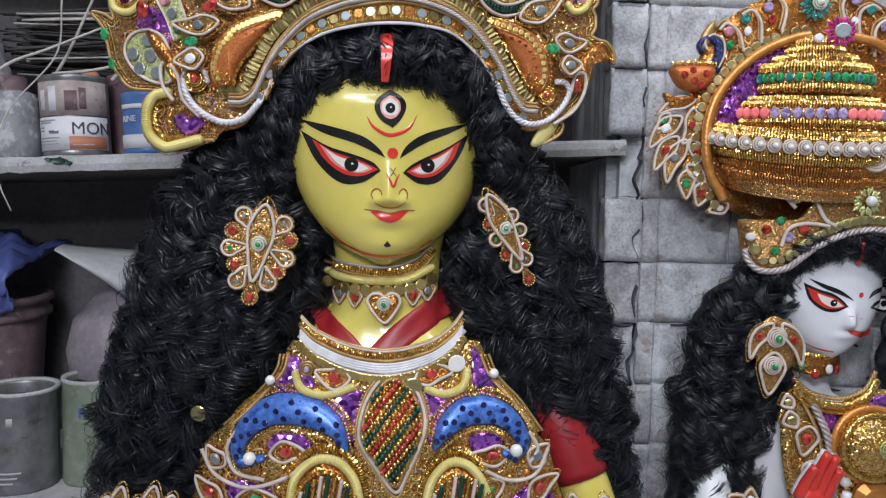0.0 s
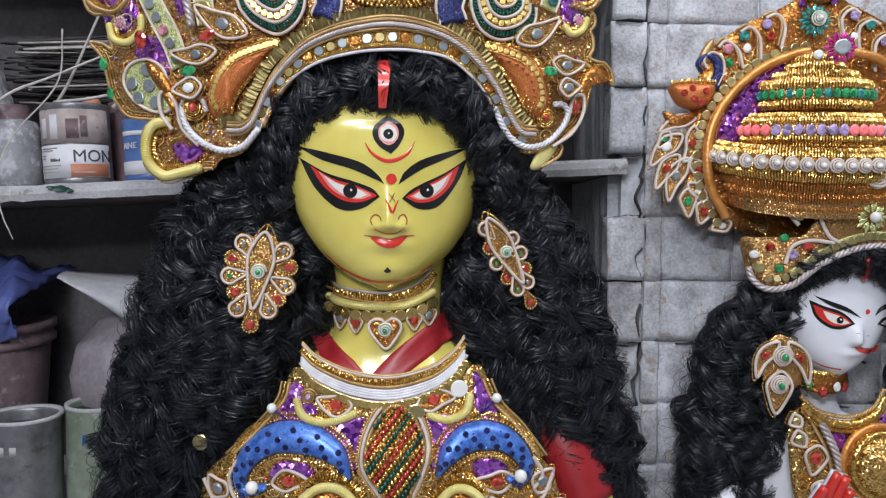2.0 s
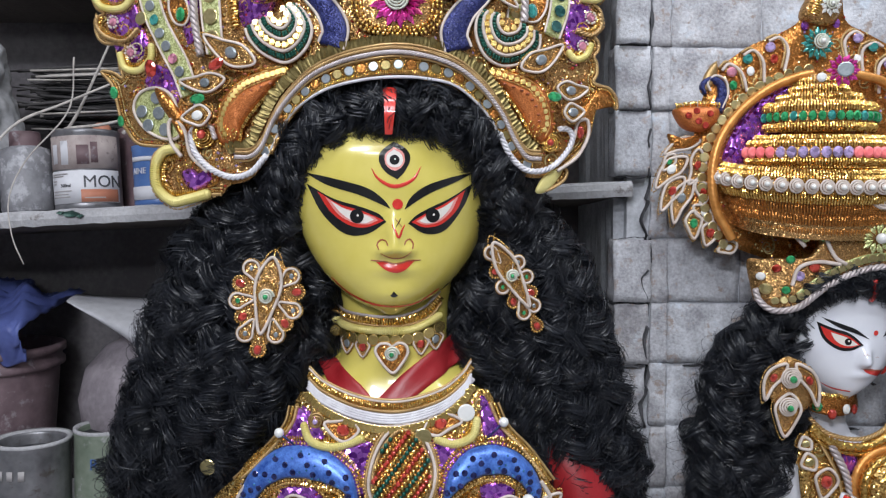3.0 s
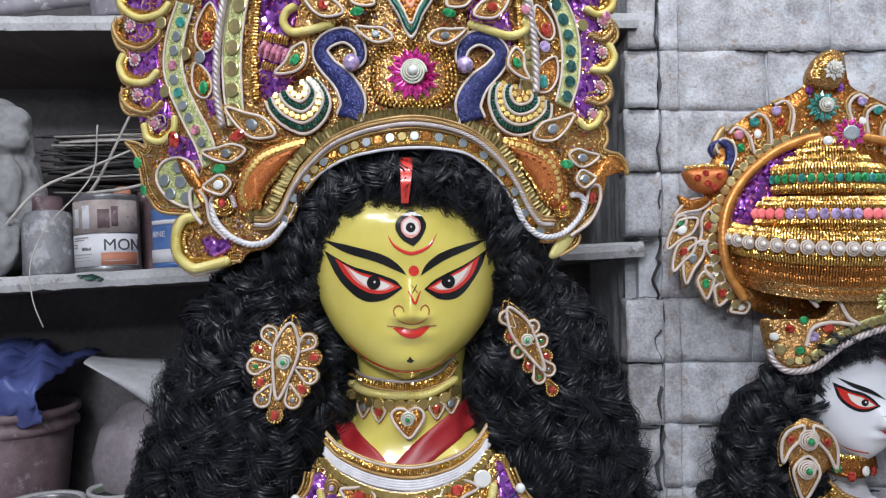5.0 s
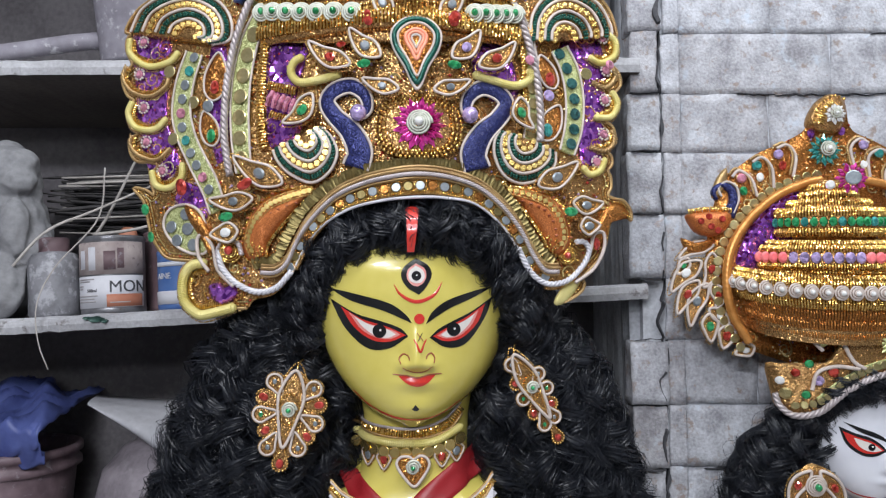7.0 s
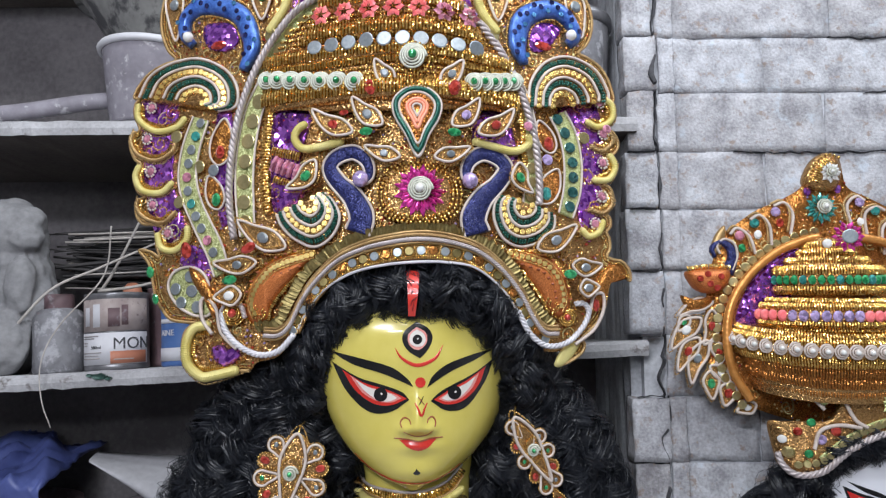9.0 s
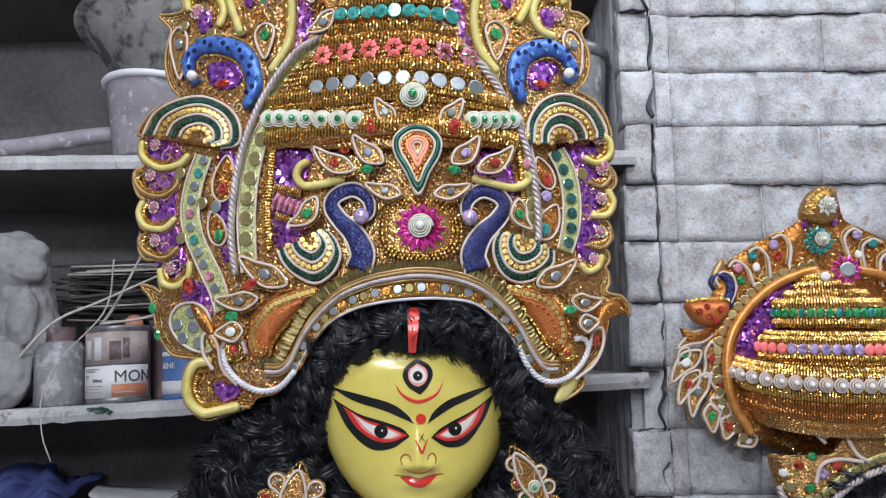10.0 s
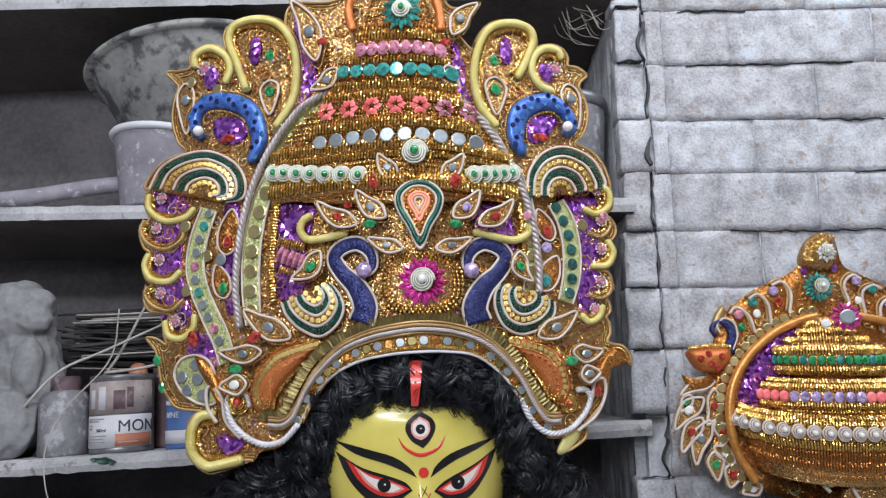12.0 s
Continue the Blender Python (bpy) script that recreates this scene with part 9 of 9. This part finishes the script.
bottle = thing("bottle", "dusty grey plastic bottle with a dark screw cap", "bottle")
cbt = (-0.5625, 1.225, SHELF)
link("bottle_body", *lathe([(0.0005, 0), (0.032, 0), (0.0345, 0.004), (0.034, 0.02), (0.0345, 0.07), (0.034, 0.078), (0.029, 0.088), (0.018, 0.092), (0.0165, 0.096), (0.0005, 0.096)], 32, cbt), M_PLASTIC, bottle)
link("cap", *lathe([(0.0195, 0.090), (0.020, 0.092), (0.0195, 0.110), (0.018, 0.1115), (0.0005, 0.112)], 24, cbt), M_MAROON, bottle, "dark ridged cap")

# a bundle of sticks, loose straws
bundle = thing("stick_bundle", "bundle of dark twigs and pale split sticks lying on the cans", "sticks")
dark, pale_s = Sculpt(), Sculpt()
for k in range(420):
    y, z = shelf_rng.uniform(1.27, 1.42), SHELF + 0.122 + shelf_rng.random() * 0.085
    x0 = -0.60 + shelf_rng.uniform(-0.02, 0.08)
    x1 = x0 + shelf_rng.uniform(0.25, 0.42)
    sl = shelf_rng.uniform(-0.025, 0.035)
    line = curve([(x0, y, z), ((x0 + x1) / 2, y + shelf_rng.uniform(-0.01, 0.01), z + sl / 2 + shelf_rng.uniform(-0.006, 0.006)), (x1, y + shelf_rng.uniform(-0.02, 0.02), z + sl)], 8)
    dark.add(*tube(line, shelf_rng.uniform(0.0009, 0.0022), 5))
for k in range(13):
    y, z = shelf_rng.uniform(1.25, 1.30), SHELF + 0.120 + shelf_rng.random() * 0.080
    x0 = -0.60 + shelf_rng.uniform(0.0, 0.05)
    line = curve([(x0, y, z), (x0 + 0.12, y, z + shelf_rng.uniform(-0.004, 0.012)), (x0 + 0.26, y + 0.02, z + shelf_rng.uniform(-0.006, 0.022))], 8)
    pale_s.add(*tube(line, shelf_rng.uniform(0.0012, 0.0024), 5))
tagged(dark.link("twig", M_TWIG, bundle), kind="stuff")
tagged(pale_s.link("split_stick", M_STRAW, bundle), kind="stuff")
for pts, r in (([(-0.622, 1.195, SHELF + 0.056), (-0.560, 1.185, SHELF + 0.118), (-0.50, 1.20, SHELF + 0.150), (-0.40, 1.235, SHELF + 0.205)], 0.0024), ([(-0.520, 1.235, SHELF + 0.110), (-0.49, 1.225, SHELF + 0.150), (-0.445, 1.215, SHELF + 0.235)], 0.0026), ([(-0.51, 1.22, SHELF + 0.118), (-0.45, 1.22, SHELF + 0.126), (-0.39, 1.23, SHELF + 0.145)], 0.0026),
               ([(-0.472, 1.170, SHELF + 0.205), (-0.477, 1.165, SHELF + 0.135), (-0.53, 1.160, SHELF + 0.07), (-0.551, 1.156, SHELF + 0.02), (-0.545, 1.152, SHELF - 0.03), (-0.532, 1.155, SHELF - 0.066)], 0.0013), ([(-0.43, 1.22, SHELF + 0.112), (-0.395, 1.215, SHELF + 0.15)], 0.003)):
    tagged(link("straw", *tube(curve(pts, 24), r, 6, taper=0.35), M_STRAW), "pale bent straw lying across the cans", "straw", "loose straws")

# grey clay animal figure: one plain sculpted mass
fig = Sculpt()
def blob(c, r, sq, slot_seed):
    v, f = ball((0, 0, 0), 1.0, 90, 40)
    out = []
    for x, y, z in v:
        q = Vector((x * 2.2 + slot_seed, y * 2.2, z * 2.2))
        g = 1 + 0.13 * noise.noise(q) + 0.05 * noise.noise(q * 2.3) + 0.045 * math.sin(26 * math.atan2(y, x) + 4 * z + 3 * noise.noise(q)) * abs(noise.noise(q * 1.3))
        out.append((c[0] + r * sq[0] * x * g, c[1] + r * sq[1] * y * g, c[2] + r * sq[2] * z * g))
    fig.add(out, f)
blob((-0.675, 1.26, SHELF + 0.075), 0.085, (0.95, 0.7, 1.0), 2)
blob((-0.640, 1.245, SHELF + 0.125), 0.055, (0.95, 0.75, 1.15), 5)
blob((-0.655, 1.235, SHELF + 0.205), 0.053, (1.05, 0.8, 0.95), 8)
blob((-0.640, 1.240, SHELF + 0.165), 0.042, (1.0, 0.8, 1.0), 21)
blob((-0.622, 1.222, SHELF + 0.222), 0.030, (0.9, 0.8, 0.7), 25)
blob((-0.690, 1.215, SHELF + 0.215), 0.018, (0.5, 0.5, 1.0), 27)
blob((-0.615, 1.205, SHELF + 0.125), 0.026, (0.8, 0.7, 1.7), 29)
blob((-0.618, 1.215, SHELF + 0.195), 0.026, (1.0, 0.8, 0.8), 11)
blob((-0.600, 1.235, SHELF + 0.090), 0.036, (0.75, 0.7, 1.3), 13)
blob((-0.645, 1.200, SHELF + 0.045), 0.050, (1.0, 0.5, 1.0), 17)
raw = fig.link("raw_clay", M_CLAY)
melt = raw.modifiers.new("melt", "REMESH")
melt.mode, melt.voxel_size, melt.use_smooth_shade = "VOXEL", 0.003, True
bpy.context.view_layer.update()
skin = bpy.data.meshes.new_from_object(raw.evaluated_get(bpy.context.evaluated_depsgraph_get()))
bpy.data.objects.remove(raw)
skin.name = "clay_figurine"
tagged(new("clay_figurine", skin), "unpainted grey clay animal figurine sitting on the shelf", "figurine")

# the board slopes up: cans and bottle lean with it, the rest is lifted
LEAN = Matrix.Translation((-0.60, 0, SHELF)) @ Matrix.Rotation(-0.056, 4, "Y") @ Matrix.Translation((0.60, 0, -SHELF))
for ob in (can, mar, mar2, blue, bottle, knob):
    ob.matrix_world = LEAN
bundle.location.z = 0.008

# middle shelf: tub with a bowl on it, pole, grey bucket
MID = 1.838
tub = thing("plastic_tub", "small lilac plastic tub smeared with white paint", "tub")
tc = (-0.448, 1.225, MID)
link("tub_body", *lathe([(0.0005, 0.0), (0.052, 0.0), (0.055, 0.003), (0.071, 0.112), (0.0725, 0.114), (0.069, 0.114), (0.053, 0.006), (0.0005, 0.006)], 40, tc), M_CUP, tub)
link("rim", *lathe([(0.0715, 0.108), (0.0765, 0.109), (0.078, 0.114), (0.0755, 0.118), (0.070, 0.117)], 40, tc), M_LABEL, tub, "pale rolled rim")
bowl = thing("mixing_bowl", "large paint-smeared grey plastic bowl", "bowl")
bc = (-0.402, 1.300, MID + 0.128)
tilt = Matrix.Translation(bc) @ Matrix.Rotation(radians(-11), 4, "Y")
v, f = lathe([(0.0005, 0.0), (0.105, 0.0), (0.114, 0.005), (0.162, 0.120), (0.166, 0.124), (0.175, 0.124), (0.177, 0.130), (0.172, 0.135), (0.160, 0.131), (0.108, 0.008), (0.0005, 0.006)], 64)
link("bowl_body", [tilt @ Vector(p) for p in v], f, M_BOWL, bowl)
pole = tagged(link("pole", *tube(curve([(-0.84, 1.225, MID + 0.0125), (-0.66, 1.225, MID + 0.026), (-0.52, 1.245, MID + 0.051), (-0.40, 1.33, MID + 0.075)], 16), 0.0125, 12), M_CUP), "grey wooden pole leaning along the shelf", "pole")
bk = thing("bucket", "dull grey metal bucket with a rolled rim", "bucket")
link("bucket_body", *lathe([(0.0005, 0.0), (0.056, 0.0), (0.058, 0.003), (0.068, 0.168), (0.066, 0.172), (0.055, 0.008), (0.0005, 0.006)], 36, (0.171, 1.262, MID)), M_PLASTIC, bk)
link("rim", *lathe([(0.068, 0.155), (0.0725, 0.158), (0.0725, 0.169), (0.070, 0.174), (0.066, 0.172)], 36, (0.171, 1.262, MID)), M_TIN, bk)

# lowest shelf: open tins, pail with blue sheet, pot with paper
LOW = 1.024
for c, r, h, m, label, fill in (((-0.566, 1.232), 0.050, 0.140, M_TIN, "open grey paint tin with dried dark paint", 0.86), ((-0.474, 1.262), 0.044, 0.150, M_SAGE, "open pale green paint tin with dried paint", 0.93)):
    t = thing("paint_tin", label, "paint tin", "open tins on the lowest shelf")
    link("tin_body", *lathe(open_tin(r, h, fill), 40, (*c, LOW)), m, t)
    link("dried_paint", *lathe([(0.0005, h * fill), (r * 0.845, h * fill + 0.001)], 32, (*c, LOW)), M_DARK_PAINT, t, "dried dark paint")
    link("tin_rim", *lathe([(r * 1.0, h - 0.004), (r * 1.03, h - 0.002), (r * 1.02, h + 0.002), (r * 0.9, h + 0.001), (r * 0.86, h - 0.003)], 40, (*c, LOW)), M_SHELF, t, "paint-crusted rim")
    if m is M_TIN:
        for k, a in enumerate((-0.75, -0.45, -0.15, 0.15)):
            wrap(c, r, a, a + 0.16, LOW + 0.095, LOW + 0.108, M_PALE_INK, t, "text_bar", off=0.0008)
        for k in range(3):
            wrap(c, r, -0.1, 0.5 - 0.1 * k, LOW + 0.030 - 0.007 * k, LOW + 0.033 - 0.007 * k, M_PALE_INK, t, "text_bar", off=0.0008)
    else:
        word("R", c, r + 0.0006, -0.12, LOW + 0.100, 0.022, M_BLUE_LABEL, t)
pail = thing("pail", "maroon plastic pail with a ribbed rim", "pail")
pc = (-0.712, 1.365, LOW)
link("pail_body", *lathe([(0.0005, 0), (0.088, 0), (0.090, 0.004), (0.104, 0.215), (0.105, 0.248), (0.100, 0.248), (0.086, 0.01), (0.0005, 0.008)], 44, pc), M_PAIL, pail)
link("pail_rim", *lathe([(0.104, 0.214), (0.112, 0.218), (0.112, 0.226), (0.107, 0.230), (0.107, 0.238), (0.113, 0.240), (0.113, 0.250), (0.106, 0.252), (0.101, 0.249)], 44, pc), M_PAIL, pail)
# the sheet lies in a soft heap and hangs over the rim in broad folds
sheet_v, n = [], 56
for i in range(n + 1):
    for j in range(n + 1):
        u, w = i / n, j / n
        x = pc[0] - 0.115 + 0.225 * u
        q = Vector((u * 2.3, w * 2.0, 3.0))
        ridge = 1 - abs(noise.noise(Vector((u * 3.2 - w * 1.6, w * 1.1, 8.0)))) * 2.2
        hump = math.sin(math.pi * min(1.0, w * 0.95 + 0.25)) * (0.045 + 0.030 * math.sin(math.pi * min(1.0, 0.25 + 0.75 * u)))
        hang = max(0.0, w - 0.72) / 0.28
        low = max(0.0, 0.62 - u) * 0.21 * hang
        y = pc[1] + 0.085 - 0.185 * min(1.0, w / 0.72) - (0.022 * min(1.0, hang * 3) if u < 0.62 else -0.03 * hang)
        z = LOW + 0.256 + hump * (1 - 0.7 * hang) - low + 0.012 * (1 - 3 * abs(noise.noise(Vector((u * 7 + w * 5, w * 2.4 - u * 2, 1.0))))) + 0.026 * ridge * (1 - 0.5 * hang) + 0.016 * noise.noise(q * 2.0) - (0.03 * hang if u >= 0.62 else 0.0)
        sheet_v.append((x + 0.014 * noise.noise(q * 1.9), y - 0.012 * ridge * hang, z))
sheet_f = [(i * (n + 1) + j, (i + 1) * (n + 1) + j, (i + 1) * (n + 1) + j + 1, i * (n + 1) + j + 1) for i in range(n) for j in range(n)]
ob = link("polythene_sheet", sheet_v, sheet_f, M_TARP)
mod = ob.modifiers.new("thick", "SOLIDIFY")
mod.thickness = 0.002
tagged(ob, "crumpled blue polythene sheet stuffed into the pail", "plastic sheet")
pot = tagged(link("clay_pot", *lathe([(0.0005, 0.0), (0.055, 0.0), (0.085, 0.02), (0.105, 0.06), (0.110, 0.10), (0.100, 0.145), (0.070, 0.18), (0.050, 0.19), (0.055, 0.205), (0.0005, 0.205)], 44, (-0.445, 1.365, LOW + 0.075)), M_POT), "round dusty mauve plastic pot on a crate", "pot")
crate = tagged(link("crate", *block(-0.50, -0.30, 1.30, 1.455, LOW, LOW + 0.075, 0.004), M_MAROON), "dark wooden crate under the round pot", "crate")
pv = []
for i in range(13):
    for j in range(13):
        u, w = i / 12, j / 12
        x = -0.532 + 0.20 * u + 0.03 * w
        z = LOW + 0.338 - 0.012 * u - w * (0.012 + 0.16 * u)
        y = 1.300 - 0.055 * math.sin(math.pi * min(1, w * 0.9 + 0.05)) + 0.05 * u * (1 - w) * 0.3 - 0.02 * w
        pv.append((x, y, z))
ob = link("paper_sheet", pv, [(i * 13 + j, (i + 1) * 13 + j, (i + 1) * 13 + j + 1, i * 13 + j + 1) for i in range(12) for j in range(12)], M_PAPER)
mod = ob.modifiers.new("thick", "SOLIDIFY")
mod.thickness = 0.001
tagged(ob, "folded grey-white paper sheet leaning on the round pot", "paper")

web = Sculpt()
for k in range(16):
    a = np.array((0.19 + shelf_rng.uniform(-0.03, 0.03), 1.19 + shelf_rng.random() * 0.06, 2.146))
    b = a + (shelf_rng.uniform(0.01, 0.06), shelf_rng.uniform(-0.01, 0.02), -shelf_rng.uniform(0.0, 0.05))
    m = (a + b) / 2 - (shelf_rng.uniform(-0.01, 0.01), 0, shelf_rng.uniform(0.004, 0.02))
    web.add(*tube(curve([a, m, b], 12), shelf_rng.uniform(0.0003, 0.0008), 3))
tagged(web.link("cobweb", M_STRAW), "dusty grey cobweb threads under the top shelf", "cobweb", kind="stuff")
